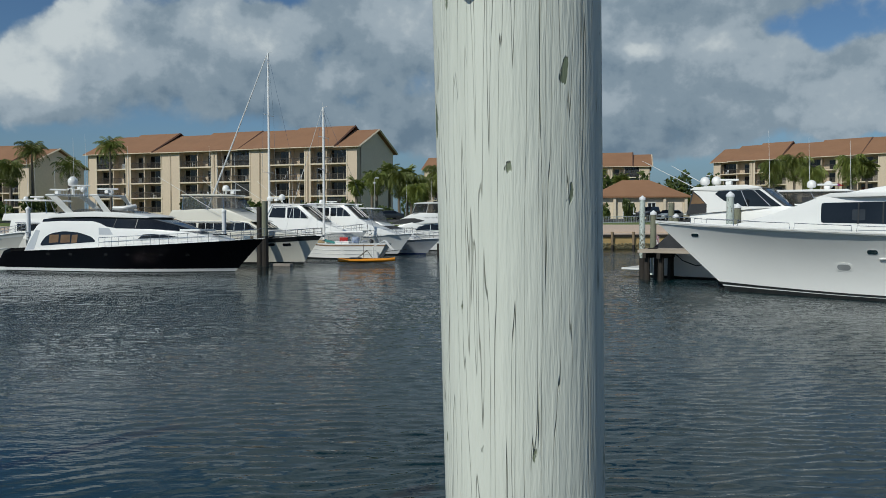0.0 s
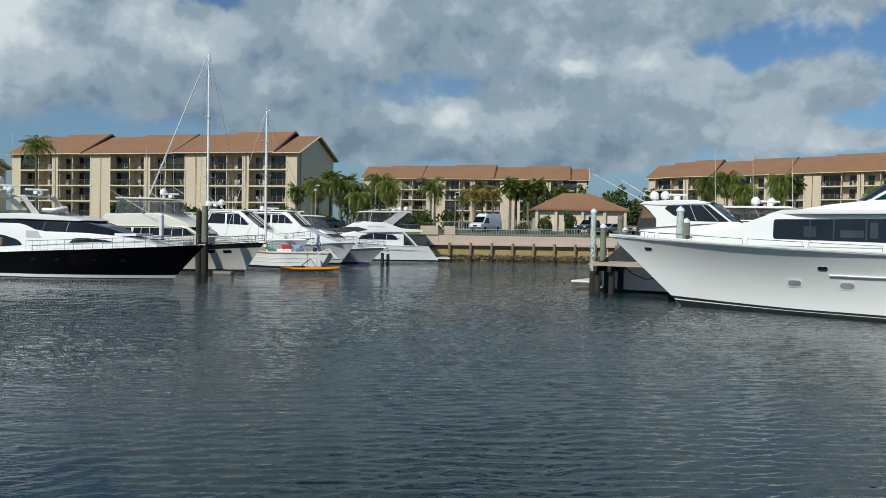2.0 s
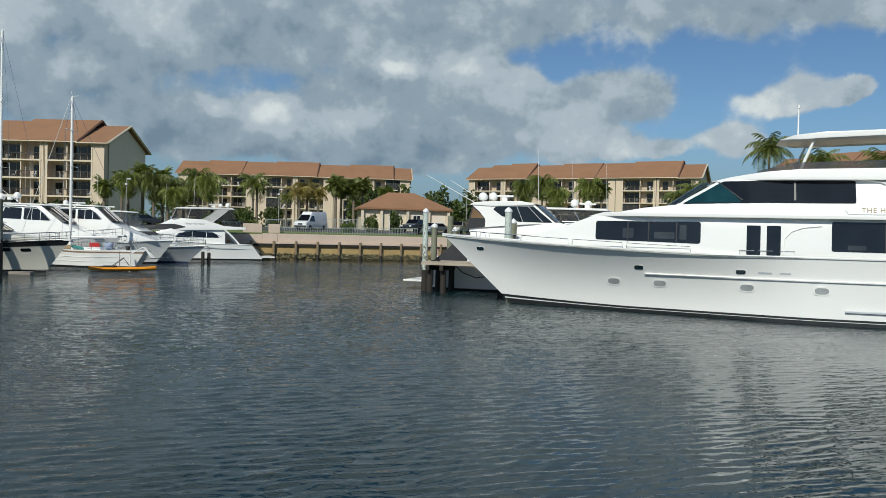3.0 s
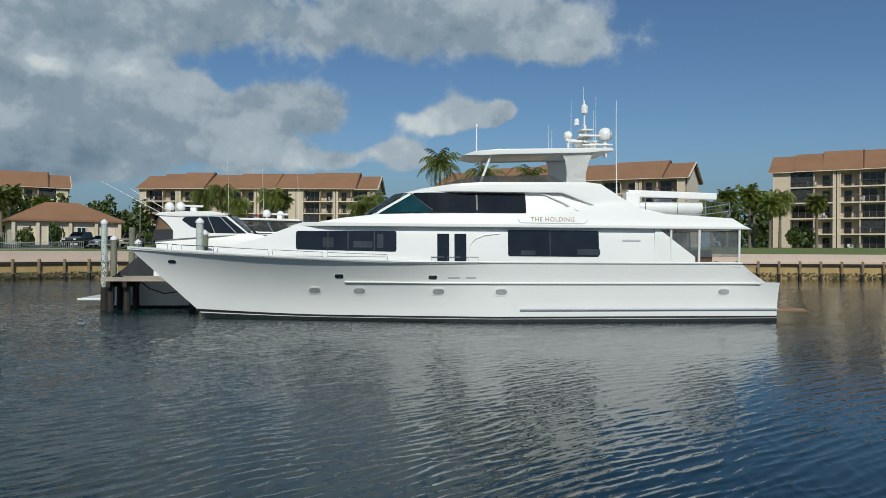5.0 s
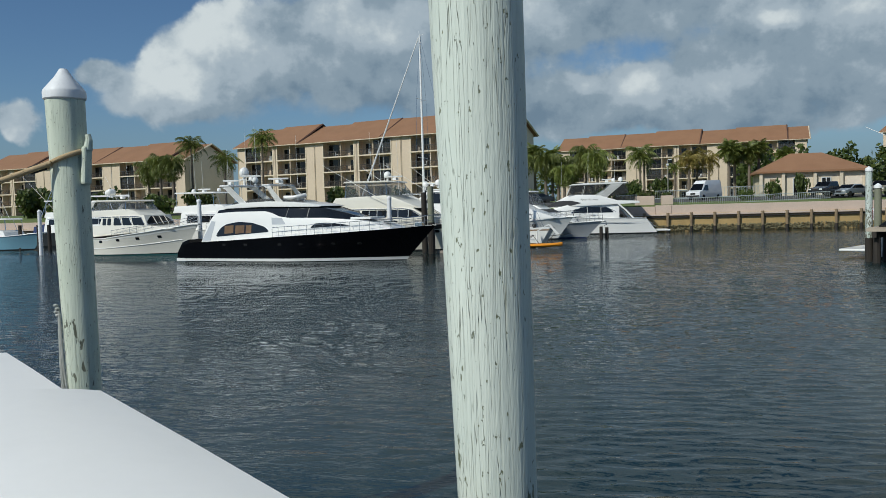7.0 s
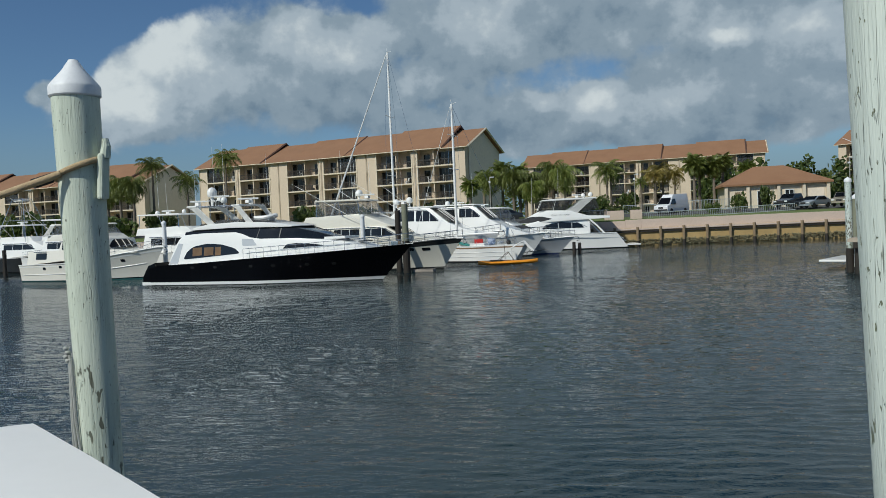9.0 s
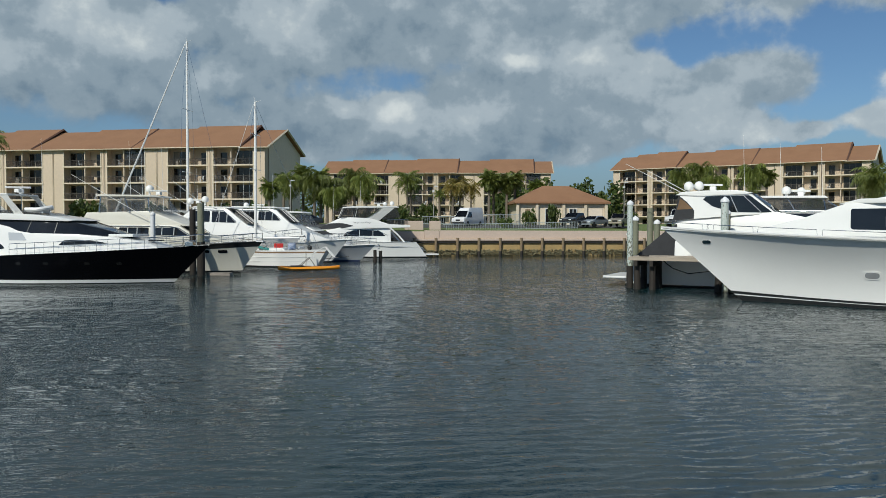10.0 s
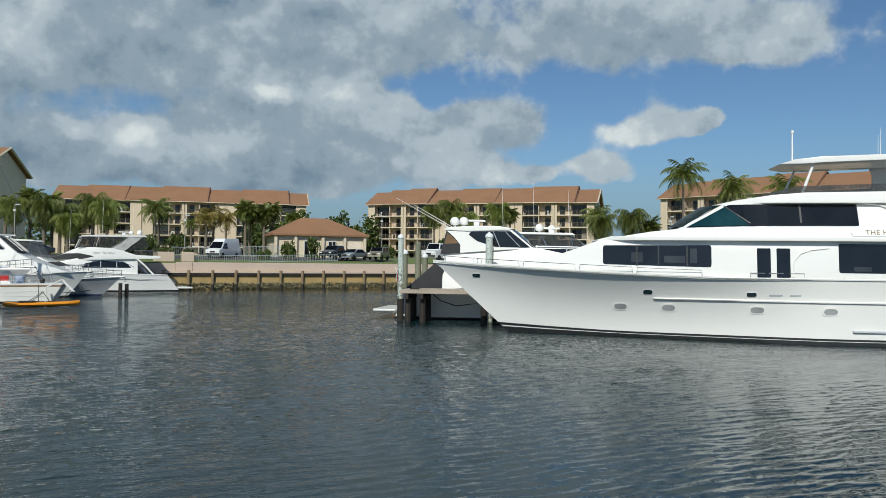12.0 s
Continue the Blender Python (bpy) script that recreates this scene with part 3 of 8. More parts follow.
def wall_run(origin, angle, length, first, step, parapets, crust, label):
    """A stretch of seawall: panels, cap, waler, piles, and a concrete parapet above."""
    w = thing("seawall", label, "seawall", pose(origin[0], origin[1], 0, 0, 0, angle), kind="structure")
    bm = bm_new()
    box(bm, (length / 2, 0.2, 0.6), (length, 0.3, 2.6))
    part("panel_wall", bm, SHEET, w, "brown stained seawall panels")
    bm = bm_new()
    box(bm, (length / 2, 0.1, 1.78), (length, 0.72, 0.2), None, 0.03)
    part("cap_beam", bm, PINK, w, "pale pink cap ledge")
    bm = bm_new()
    box(bm, (length / 2, -0.08, 1.5), (length, 0.16, 0.2), None, 0.02)
    part("waler", bm, DARKWOOD, w, "dark timber waler")
    for s0, s1, h, d in parapets:
        bm = bm_new()
        box(bm, ((s0 + s1) / 2, d, 1.88 + h / 2), (s1 - s0, 0.3, h), None, 0.03)
        part("parapet", bm, PINK, w, "pale pink concrete wall")
    k = first
    while k < min(length, first + 60 * step):
        ob = part("wall_pile", WALL_PILE, None, w)
        ob.matrix_local = pose(k, -0.2, 0, 0, 0, k * 71)
        part("wet_foot", WALL_FOOT, None, ob)
        k += step
    ico = bm_new()
    bmesh.ops.create_icosphere(ico, subdivisions=1, radius=1.0)
    base = np.array([v.co[:] for v in ico.verts])
    tris = np.array([[v.index for v in f.verts] for f in ico.faces])
    ico.free()
    pts, faces = [], []
    for k in range(crust[2]):
        turn = np.array(Euler((rng.uniform(0, 6), rng.uniform(0, 6), 0)).to_matrix())
        size = rng.uniform(0.05, 0.12) * np.array([1, rng.uniform(0.4, 0.9), 1.2])
        pts.append((base * size) @ turn.T + (rng.uniform(crust[0], crust[1]), rng.uniform(-0.24, 0.04), rng.uniform(-0.05, 0.58)))
        faces.append(tris + len(base) * k)
    bm = bpy.data.meshes.new("oysters")
    bm.from_pydata(np.concatenate(pts), [], np.concatenate(faces))
    tagged(part("oyster_band", bm, OYSTER, w, "crusted oysters along the waterline"), kind="stuff")
    return w


wall_run((-120, 96), 0, 161.0, 101.45, 2.62, ((0, 126.3, 0.9, 0.35), (126.32, 128.1, 1.02, 0.30), (128.12, 161.0, 1.02, 0.35)), (121, 160, 2600), "pink concrete seawall over stained panels and timber piles")
wall_run((41.0, 96), -42.3, 200, 1.2, 2.62, ((0, 200, 1.02, 0.35),), (50, 90, 900), "pink concrete seawall along the basin's other side")

# ---------- condominium blocks ----------
STOREY = 2.9


BAY_W = 7.4


def facade_bay(flip):
    """Shared meshes of one balcony bay: a glazed room beside an open loggia; origin at the slab's front left."""
    w = BAY_W

    def bars(*boxes):
        bm = bm_new()
        for x0, x1, y0, y1, z0, z1 in boxes:
            if flip:
                x0, x1 = w - x1, w - x0
            box(bm, ((x0 + x1) / 2, (y0 + y1) / 2, (z0 + z1) / 2), (x1 - x0, y1 - y0, z1 - z0))
        return finish(bm)
    out = {
        "slab": bars((-0.15, w + 0.15, -0.26, 1.5, -0.24, 0.0)),
        "rail": bars((0, w, -0.2, -0.15, 0.98, 1.05), (0, w, -0.19, -0.16, 0.1, 0.14), *[(0.06 + k * 0.14, 0.085 + k * 0.14, -0.185, -0.165, 0.1, 1.0) for k in range(52)]),
        "glass": bars((0.35, 3.75, 1.41, 1.46, 0.02, 2.38)),
        "door": bars((5.5, 6.7, 1.41, 1.46, 0.02, 2.1)),
        "frame": bars(*[(x - 0.035, x + 0.035, 1.38, 1.45, 0.02, 2.4) for x in (0.35, 1.48, 2.62, 3.75)], (0.35, 3.75, 1.38, 1.45, 2.36, 2.43)),
        "door_frame": bars(*[(x - 0.03, x + 0.03, 1.38, 1.45, 0.02, 2.12) for x in (5.5, 6.7)], (5.5, 6.7, 1.38, 1.45, 2.1, 2.16)),
        "partition": bars((4.05, 4.23, -0.1, 1.48, 0.0, 2.66)),
        "column": bars((-0.1, 0.1, -0.1, 0.1, 0.0, 2.66)),
        "curtain": bars((0.5, 1.5, 1.36, 1.40, 0.05, 2.34)),
        "screen": bars((0.0, 4.05, 0.08, 0.11, 0.0, 2.62)),
        "screen_frame": bars(*[(x - 0.035, x + 0.035, 0.05, 0.13, 0.0, 2.64) for x in (0.04, 1.35, 2.7, 4.02)], (0, 4.05, 0.05, 0.13, 0.98, 1.05), (0, 4.05, 0.05, 0.13, 2.58, 2.66)),
    }
    for key, mat in (("slab", STUCCO_L), ("rail", RAIL_DARK), ("glass", GLASS_ROOM), ("door", GLASS_ROOM), ("frame", RAIL_TAN), ("door_frame", RAIL_TAN), ("screen", SMOKE), ("screen_frame", RAIL_DARK), ("partition", STUCCO), ("column", STUCCO_L), ("curtain", CURTAIN)):
        out[key].materials.append(mat)
    return out


CURTAIN = surf("grey-beige curtain cloth", (0.30, 0.27, 0.22), (0.22, 0.20, 0.17), 0.9, 2.0, 12.0)
BAYS = [facade_bay(False), facade_bay(True)]


def chair_mesh(mat):
    bm = bm_new()
    f = bm.faces.new([bm.verts.new((-0.25, y, z)) for y, z in ((-0.25, 0), (-0.19, 0), (-0.19, 0.4), (0.19, 0.4), (0.19, 0), (0.25, 0), (0.27, 0.45), (0.36, 1.0), (0.3, 1.0), (0.21, 0.47), (-0.25, 0.47))])
    r = bmesh.ops.extrude_face_region(bm, geom=[f])
    bmesh.ops.translate(bm, vec=(0.5, 0, 0), verts=[v for v in r["geom"] if isinstance(v, bmesh.types.BMVert)])
    me = finish(bm)
    me.materials.append(mat)
    return me


CHAIR, CHAIR_DARK = chair_mesh(RAIL_WHITE), chair_mesh(RAIL_DARK)


def condo(label, left, right, eave, seed, mirror=False, depth=16.2, ground_z=4.0, gable_up=3.7):
    """A four-storey block between two front corners (as seen from the water), under stepped pitched roofs."""
    rng = random.Random(seed)
    left, right = Vector((*left, 0)), Vector((*right, 0))
    length = (right - left).length
    ux = (right - left).normalized()
    uy = Vector((-ux.y, ux.x, 0))
    b = thing("apartment_building", label, "building")
    b.matrix_world = Matrix.Translation(left) @ Matrix((ux, uy, Vector((0, 0, 1)))).transposed().to_4x4()
    # core walls, standing 1.5 m behind the balcony fronts
    bm = bm_new()
    box(bm, (length / 2, 1.5 + (depth - 1.5) / 2, (eave + ground_z) / 2 - 1), (length, depth - 1.5, eave - ground_z + 2))
    gm = [bm.verts.new(p) for p in ((0.0, 0.6, eave), (0.0, depth, eave), (0.0, depth / 2, eave + gable_up - 0.5))]
    gn = [bm.verts.new(p) for p in ((length, 0.6, eave), (length, depth, eave), (length, depth / 2, eave + gable_up - 0.5))]
    bm.faces.new(gm)
    bm.faces.new(gn[::-1])
    for i, j in ((0, 1), (1, 2), (2, 0)):
        bm.faces.new((gm[j], gm[i], gn[i], gn[j]))
    part("wall", bm, STUCCO, b)
    # gable ends take the lightened stucco so their shaded side reads brighter
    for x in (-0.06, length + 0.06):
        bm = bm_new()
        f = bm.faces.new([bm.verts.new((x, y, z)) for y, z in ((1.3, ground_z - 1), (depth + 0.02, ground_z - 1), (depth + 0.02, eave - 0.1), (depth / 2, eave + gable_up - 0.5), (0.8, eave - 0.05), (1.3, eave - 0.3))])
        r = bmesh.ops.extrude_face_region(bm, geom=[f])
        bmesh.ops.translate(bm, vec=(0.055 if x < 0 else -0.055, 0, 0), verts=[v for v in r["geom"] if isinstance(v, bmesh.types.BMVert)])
        part("gable_wall", bm, STUCCO_LIFTED, b, "cream gable end wall lightened to offset shade")
    # roof: long sections that step in height, each with a raised stretch of ridge
    cuts = [0.0, 0.265, 0.59, 0.925, 1.0]
    if mirror:
        cuts = [0.0, 0.065, 0.275, 0.575, 0.915, 1.0]
    for k, (c0, c1) in enumerate(zip(cuts, cuts[1:])):
        last = k == len(cuts) - 2
        up = 0.0 if c1 - c0 < 0.1 else 0.3 + 0.25 * ((k + seed) % 2)
        x0, x1 = c0 * length - (0.7 if k == 0 else 0.0), c1 * length + (0.7 if last else 0.25)
        xm = x0 + (x1 - x0) * 0.42
        e = eave + up * 0.25
        for xa, xb, rise in ((x0, xm, 0.0), (xm, x1, 0.35)) if up else ((x0, x1, 0.0),):
            ridge = eave + gable_up + up + rise
            bm = bm_new()
            grid(bm, [[(xa, -0.7, e - 0.35), (xb, -0.7, e - 0.35)], [(xa, -0.7, e - 0.1), (xb, -0.7, e - 0.1)], [(xa, depth / 2, ridge), (xb, depth / 2, ridge)],
                      [(xa, depth + 0.8, e - 0.1), (xb, depth + 0.8, e - 0.1)], [(xa, depth + 0.8, e - 0.35), (xb, depth + 0.8, e - 0.35)],
                      [(xa, depth / 2, ridge - 0.3), (xb, depth / 2, ridge - 0.3)]], False)
            bmesh.ops.holes_fill(bm, edges=bm.edges)
            part("roof", bm, ROOF, b, "brown tiled pitched roof")
        # boards at roof steps carry the step's shadow in their dark colour
        bm = bm_new()
        for ya, za, yb, zb in ((-0.75, e - 0.2, depth / 2, ridge - 0.08), (depth / 2, ridge - 0.08, depth + 0.85, e - 0.2)):
            tube(bm, [(x1 + 0.02, ya, za), (x1 + 0.02, yb, zb)], 0.2, 4)
        part("rake_board", bm, STUCCO_L if last else ROOF_STEP_SHADE, b, "cream gable edge board" if last else "roof step board coloured dark for shadow")
        bm = bm_new()
        tube(bm, [(x0, -0.78, e - 0.28), (x1, -0.78, e - 0.28)], 0.09, 6)
        part("gutter", bm, STUCCO_L, b, "cream eaves gutter")
    # balcony bays between blank wall strips
    floors = int((eave - ground_z) / STOREY + 0.6)
    module = length / round(length / 10.1)
    blank = module - BAY_W
    for k in range(round(length / module)):
        x = k * module
        kit = BAYS[k % 2]
        start = x + (blank - 0.5 if k % 2 == 0 else 0.5)
        for a, c in ((x, start), (start + BAY_W, x + module)):
            bm = bm_new()
            box(bm, ((a + c) / 2, 0.67, (eave + ground_z) / 2 - 1), (c - a - 0.16, 1.66, eave - ground_z + 2 - 0.02))
            part("pilaster", bm, STUCCO, b)
        screened = rng.randrange(floors) if rng.random() < 0.7 else -1
        for f in range(floors):
            z = eave - 0.42 - (f + 1) * STOREY + 0.3
            if z < ground_z - 1.5:
                continue
            base = part("balcony", kit["slab"], None, b)
            base.location = (start, 0, z)
            part("window_glass", kit["glass"], None, base)
            part("window_frame", kit["frame"], None, base)
            part("partition", kit["partition"], None, base)
            part("balcony_door", kit["door"], None, base)
            part("door_frame", kit["door_frame"], None, base)
            for cx in (0.05, BAY_W - 0.05):
                part("column", kit["column"], None, base).location = (cx if k % 2 == 0 else cx - BAY_W, -0.12, 0)
            part("railing", kit["rail"], None, base)
            if rng.random() < 0.45:
                part("curtain", kit["curtain"], None, base, "drawn grey curtains")
            if f == screened or rng.random() < 0.12:
                part("screen", kit["screen"], None, base, "dark insect screen")
                part("screen_frame", kit["screen_frame"], None, base)
            for _ in range(rng.choice((0, 1, 1, 2, 3))):
                ch = part("balcony_chair", CHAIR if rng.random() < 0.5 else CHAIR_DARK, None, base)
                ch.location, ch.rotation_euler = (rng.uniform(0.5, BAY_W - 0.5), rng.uniform(0.3, 0.9), 0), (0, 0, rng.uniform(0, 6))
        # a slender downpipe
        bm = bm_new()
        tube(bm, [(x + 0.12, -0.24, ground_z - 1), (x + 0.12, -0.24, eave - 0.3)], 0.06, 6)
        part("downpipe", bm, STUCCO_L, b)
    return b


condo("four-storey tan stucco apartment block with brown tiled roof", (-145, 172), (-84.5, 158), 15.3, 3)
condo("large tan stucco apartment block with stepped brown roofs", (-72, 157), (-15.4, 138), 16.9, 1)
condo("tan stucco apartment block behind tall palms", (-5.9, 224.5), (55.5, 210), 18.4, 2)
condo("tan stucco apartment block behind the boat house", (66.4, 191.6), (108.4, 152.6), 17.9, 6, True)
condo("tan stucco apartment block partly hidden by the yacht", (116.9, 139.6), (137.5, 87), 18.3, 5, True)
condo("tan stucco apartment block at the basin's far corner", (141.5, 71), (160, 20), 18.3, 7, True)

# ---------- boat house (single-storey pavilion) ----------
pav = thing("pavilion", "single-storey cream pavilion with hipped brown tile roof", "pavilion")
pav.matrix_world = Matrix.Translation((21.4, 112.6, 3.8)) @ Matrix.Rotation(radians(-5.3), 4, "Z")
bm = bm_new()
box(bm, (7.0, 5.4, 1.6 - 0.3), (12.6, 9.5, 3.4))
part("wall", bm, STUCCO_L, pav)
bm = bm_new()
rows = [[(0, 0, 2.95), (14, 0, 2.95), (14, 11, 2.95), (0, 11, 2.95)], [(0, 0, 3.2), (14, 0, 3.2), (14, 11, 3.2), (0, 11, 3.2)], [(5, 5.4, 5.75), (9, 5.4, 5.75), (9, 5.6, 5.75), (5, 5.6, 5.75)]]
vs = grid(bm, rows, True)
bm.faces.new(vs[0][::-1])
bm.faces.new(vs[-1])
part("roof", bm, ROOF, pav, "hipped brown tile roof")
for x in (0.5, 3.3, 7.2, 10.4, 13.4):
    bm = bm_new()
    box(bm, (x, 0.42, 1.35), (0.4, 0.4, 3.3), None, 0.02)
    part("column", bm, STUCCO_L, pav)
for x, w in ((5.3, 1.5), (8.6, 1.1)):
    bm = bm_new()
    box(bm, (x, 0.63, 1.05), (w, 0.08, 2.2))
    d = part("door", bm, GLASS_ROOM, pav, "dark glazed doors")
    bm = bm_new()
    for dx in (-w / 2, 0, w / 2):
        box(bm, (x + dx, 0.59, 1.05), (0.09, 0.1, 2.3))
    box(bm, (x, 0.59, 2.2), (w, 0.1, 0.09))
    part("door_frame", bm, RAIL_WHITE, d)
bm = bm_new()
box(bm, (11.9, 0.62, 1.1), (2.0, 0.08, 2.3), None, 0.01)
part("shutter", bm, STUCCO_LIFTED, pav, "pale roller shutter")
bm = bm_new()
box(bm, (2.0, 0.62, 1.9), (0.7, 0.06, 0.5), None, 0.01)
part("wall_plaque", bm, PILE_TAN, pav, "small brown wall plaque")

# ---------- boats: hull maker ----------


class Hull:
    """Lines of a hull: x forward from the stern, heights above the water; v runs from 0 at the waterline to 1 at the sheer."""

    def __init__(self, xs, xf, rake, beam, sheer, fine=2.4, entry=1.35, start=0.5, stern=0.93, tumble=0.9, stern_rake=0.0, flare=1.3):
        self.flare = flare
        self.xs, self.xf, self.rake, self.beam, self.sheer = xs, xf, rake, beam, sheer
        self.fine, self.entry, self.start, self.stern, self.tumble, self.stern_rake = fine, entry, start, stern, tumble, stern_rake

    def h(self, t):
        """Height of the sheer over the waterline."""
        return lerp(self.sheer, t) - WATER_Z

    def at(self, t, v):
        k = max(0.0, (t - self.start) / (1 - self.start))
        ws, ww = 1 - k ** self.fine, 1 - k ** self.entry
        aft = self.stern + (1 - self.stern) * min(1, t / 0.35)
        vv = max(0.0, v)
        w = (ww * self.tumble * (1 - vv ** self.flare) + ws * vv ** self.flare) * aft * self.beam / 2
        if v < 0:
            w *= 1 + 0.9 * v
        x = self.xs + t * (self.xf - self.xs) + self.rake * v * k ** 1.5 - self.stern_rake * v * max(0.0, 1 - t * 6)
        return x, w, v * self.h(t) + WATER_Z

    def half(self, x, z):
        """Half breadth at a place on the side."""
        lo, hi = 0.0, 1.0
        for _ in range(24):
            t = (lo + hi) / 2
            v = min(1.0, (z - WATER_Z) / self.h(t))
            if self.at(t, v)[0] < x:
                lo = t
            else:
                hi = t
        t = (lo + hi) / 2
        return self.at(t, min(1.0, (z - WATER_Z) / self.h(t)))[1]

    def band(self, v0, v1, nv=6, nt=36, off=0.0, t0=0.0, t1=1.0, absolute=False, transom=True, lift=0.0, lift0=0.0):
        """The skin between two levels, both sides round the bow; levels in metres when absolute."""
        bm = bm_new()
        ts = [t0 + (t1 - t0) * (1 - (1 - i / nt) ** 1.5) for i in range(nt + 1)]
        rows = []
        for i in range(nv + 1):
            f = i / nv
            pts = []
            for t in ts:
                a, c = (v0 / self.h(t), v1 / self.h(t)) if absolute else (v0, v1)
                rise = max(0.0, (t - 0.78) / 0.22) ** 1.5 / self.h(t)      # levels that climb towards the stem
                a, c = a + lift0 * rise, c + lift * rise
                v = a + (c - a) * f
                x, w, z = self.at(t, v)
                pts.append((x, w + off, z))
            port = [Vector(p) for p in pts]
            star = [Vector((x, -y, z)) for x, y, z in pts]
            rows.append(port + star[::-1] if t1 >= 1 else port + star[::-1])
        grid(bm, rows, close=transom)
        return bm

    def deck(self, v=1.0, drop=0.05, nt=30, t0=0.0, t1=1.0):
        bm = bm_new()
        rows = []
        for i in range(nt + 1):
            t = t0 + (t1 - t0) * i / nt
            x, w, z = self.at(t, v)
            w = max(w - 0.02, 0.005)
            rows.append([(x, w, z - drop), (x, w * 0.5, z - drop + 0.04), (x, 0, z - drop + 0.06), (x, -w * 0.5, z - drop + 0.04), (x, -w, z - drop)])
        grid(bm, rows)
        return bm

    def rail(self, t0, t1, up, n, inset=0.12, r=0.016, mid=True):
        """Stanchions and a rail along both sides; returns one bmesh."""
        bm = bm_new()
        for side in (1, -1):
            top, low = [], []
            for i in range(n + 1):
                t = t0 + (t1 - t0) * i / n
                x, w, z = self.at(t, 1.0)
                w = max(0.05, w - inset)
                tube(bm, [(x, side * w, z - 0.03), (x, side * w, z + up)], r, 5)
                top.append((x, side * w, z + up))
                low.append((x, side * w, z + up * 0.5))
            tube(bm, top, r * 1.2, 5)
            if mid:
                tube(bm, low, r * 0.8, 5)
            if t1 >= 0.98 and side == 1:
                x, w, z = self.at(t1, 1.0)
                w = max(0.05, w - inset)
                tube(bm, [(x, w, z + up), (x + 0.05, 0, z + up), (x, -w, z + up)], r * 1.2, 5)
        return bm


def dome(parent, at, r, name="satellite_dome", post=0.0):
    bm = bm_new()
    prof = [(r * 0.72, 0.0), (r * 0.95, 0.25 * r), (r, 0.7 * r)] + [(r * math.cos(a), 0.75 * r + r * math.sin(a)) for a in (0.2, 0.5, 0.8, 1.1, 1.35)] + [(0.02 * r, 1.75 * r)]
    lathe(bm, prof, 16, at)
    if post:
        tube(bm, [(at[0], at[1], at[2] - post), (at[0], at[1], at[2] + 0.02)], r * 0.28, 8)
    return part(name, bm, GEL, parent, "white satellite dome", smooth=40)


def radar(parent, at, w=1.1):
    bm = bm_new()
    box(bm, (at[0], at[1], at[2]), (0.35, 0.35, 0.22), None, 0.04)
    box(bm, (at[0], at[1], at[2] + 0.2), (w, 0.14, 0.12), Matrix.Rotation(0.5, 3, "Z"), 0.03)
    return part("radar", bm, GEL, parent, "white open-array radar")


def antenna(parent, at, h, lean=0.0, r=0.015):
    bm = bm_new()
    tube(bm, [at, (at[0] - lean * h, at[1], at[2] + h)], r, 5, r * 0.5)
    return part("antenna", bm, GEL, parent, "thin white whip antenna")


def outrigger(parent, at, to, r=0.025):
    bm = bm_new()
    tube(bm, [at, to], r, 5, r * 0.5)
    return part("outrigger", bm, GEL, parent, "long white outrigger pole")


# ---------- the white motor yacht ----------
yacht = thing("motor_yacht", "large white three-deck motor yacht moored beside a timber dock", "yacht", pose(22.96, 31.65, 0, 0, 0, 144.0))
YH = Hull(-16.6, 11.0, 3.8, 6.3, [(0, 1.72), (0.03, 1.72), (0.075, 2.72), (0.3, 2.70), (0.62, 2.70), (0.72, 2.80), (0.84, 2.98), (0.93, 3.14), (1, 3.31)], fine=3.0, entry=1.1, start=0.5, stern=0.95, tumble=0.90, flare=2.1)
part("hull", YH.band(0.045, 1.0, 14, 60), GEL, yacht, "glossy white hull", smooth=35)
part("bottom_paint", YH.band(-0.45, 0.15, 4, 60, 0.006, absolute=True, lift=0.12), BOOT, yacht, "black waterline paint", smooth=35)
part("boot_stripe", YH.band(0.18, 0.27, 2, 60, 0.014, absolute=True, lift=0.2, lift0=0.16), BOOT, yacht, "thin dark boot stripe", smooth=35)
part("deck", YH.deck(1.0, 0.12), GEL, yacht)


def strake(z0, z1, off, t0, t1, mat, label, nt=40):
    """A rounded moulding along both sides."""
    for side in (1, -1):
        bm = bm_new()
        rows = []
        for i in range(nt + 1):
            t = t0 + (t1 - t0) * i / nt
            row = []
            for z, o in ((z0, 0.0), (z0 + 0.25 * (z1 - z0), off), (z0 + 0.75 * (z1 - z0), off), (z1, 0.0)):
                x, w, zz = YH.at(t, (z - WATER_Z) / YH.h(t))
                row.append((x, side * (w + o), zz))
            rows.append(row)
        grid(bm, rows)
        part("rub_rail", bm, mat, yacht, label, smooth=50)


strake(1.62, 1.72, 0.07, 0.035, 0.73, GEL, "white moulded rub rail")
strake(0.38, 0.50, 0.09, 0.0, 0.46, GEL_GREY, "grey lower rub rail")
strake(2.60, 2.70, 0.05, 0.07, 0.66, GEL, "white sheer moulding")
bm = bm_new()
for side in (1, -1):
    rows = []
    for i in range(41):
        t = 0.6 + 0.4 * i / 40
        x, w, z = YH.at(t, 1.0)
        rows.append([(x, side * (w + 0.004), z - 0.05), (x, side * (w + 0.012), z + 0.01), (x, side * max(0.0, w - 0.16), z + 0.03), (x, side * max(0.0, w - 0.16), z - 0.06)])
    grid(bm, rows)
part("bow_cap_rail", bm, GEL, yacht, smooth=40)
# swim platform
bm = bm_new()
box(bm, (-17.3, 0, 0.35), (1.6, 5.4, 0.16), None, 0.05)
part("swim_platform", bm, TEAK, yacht, "teak swim platform")

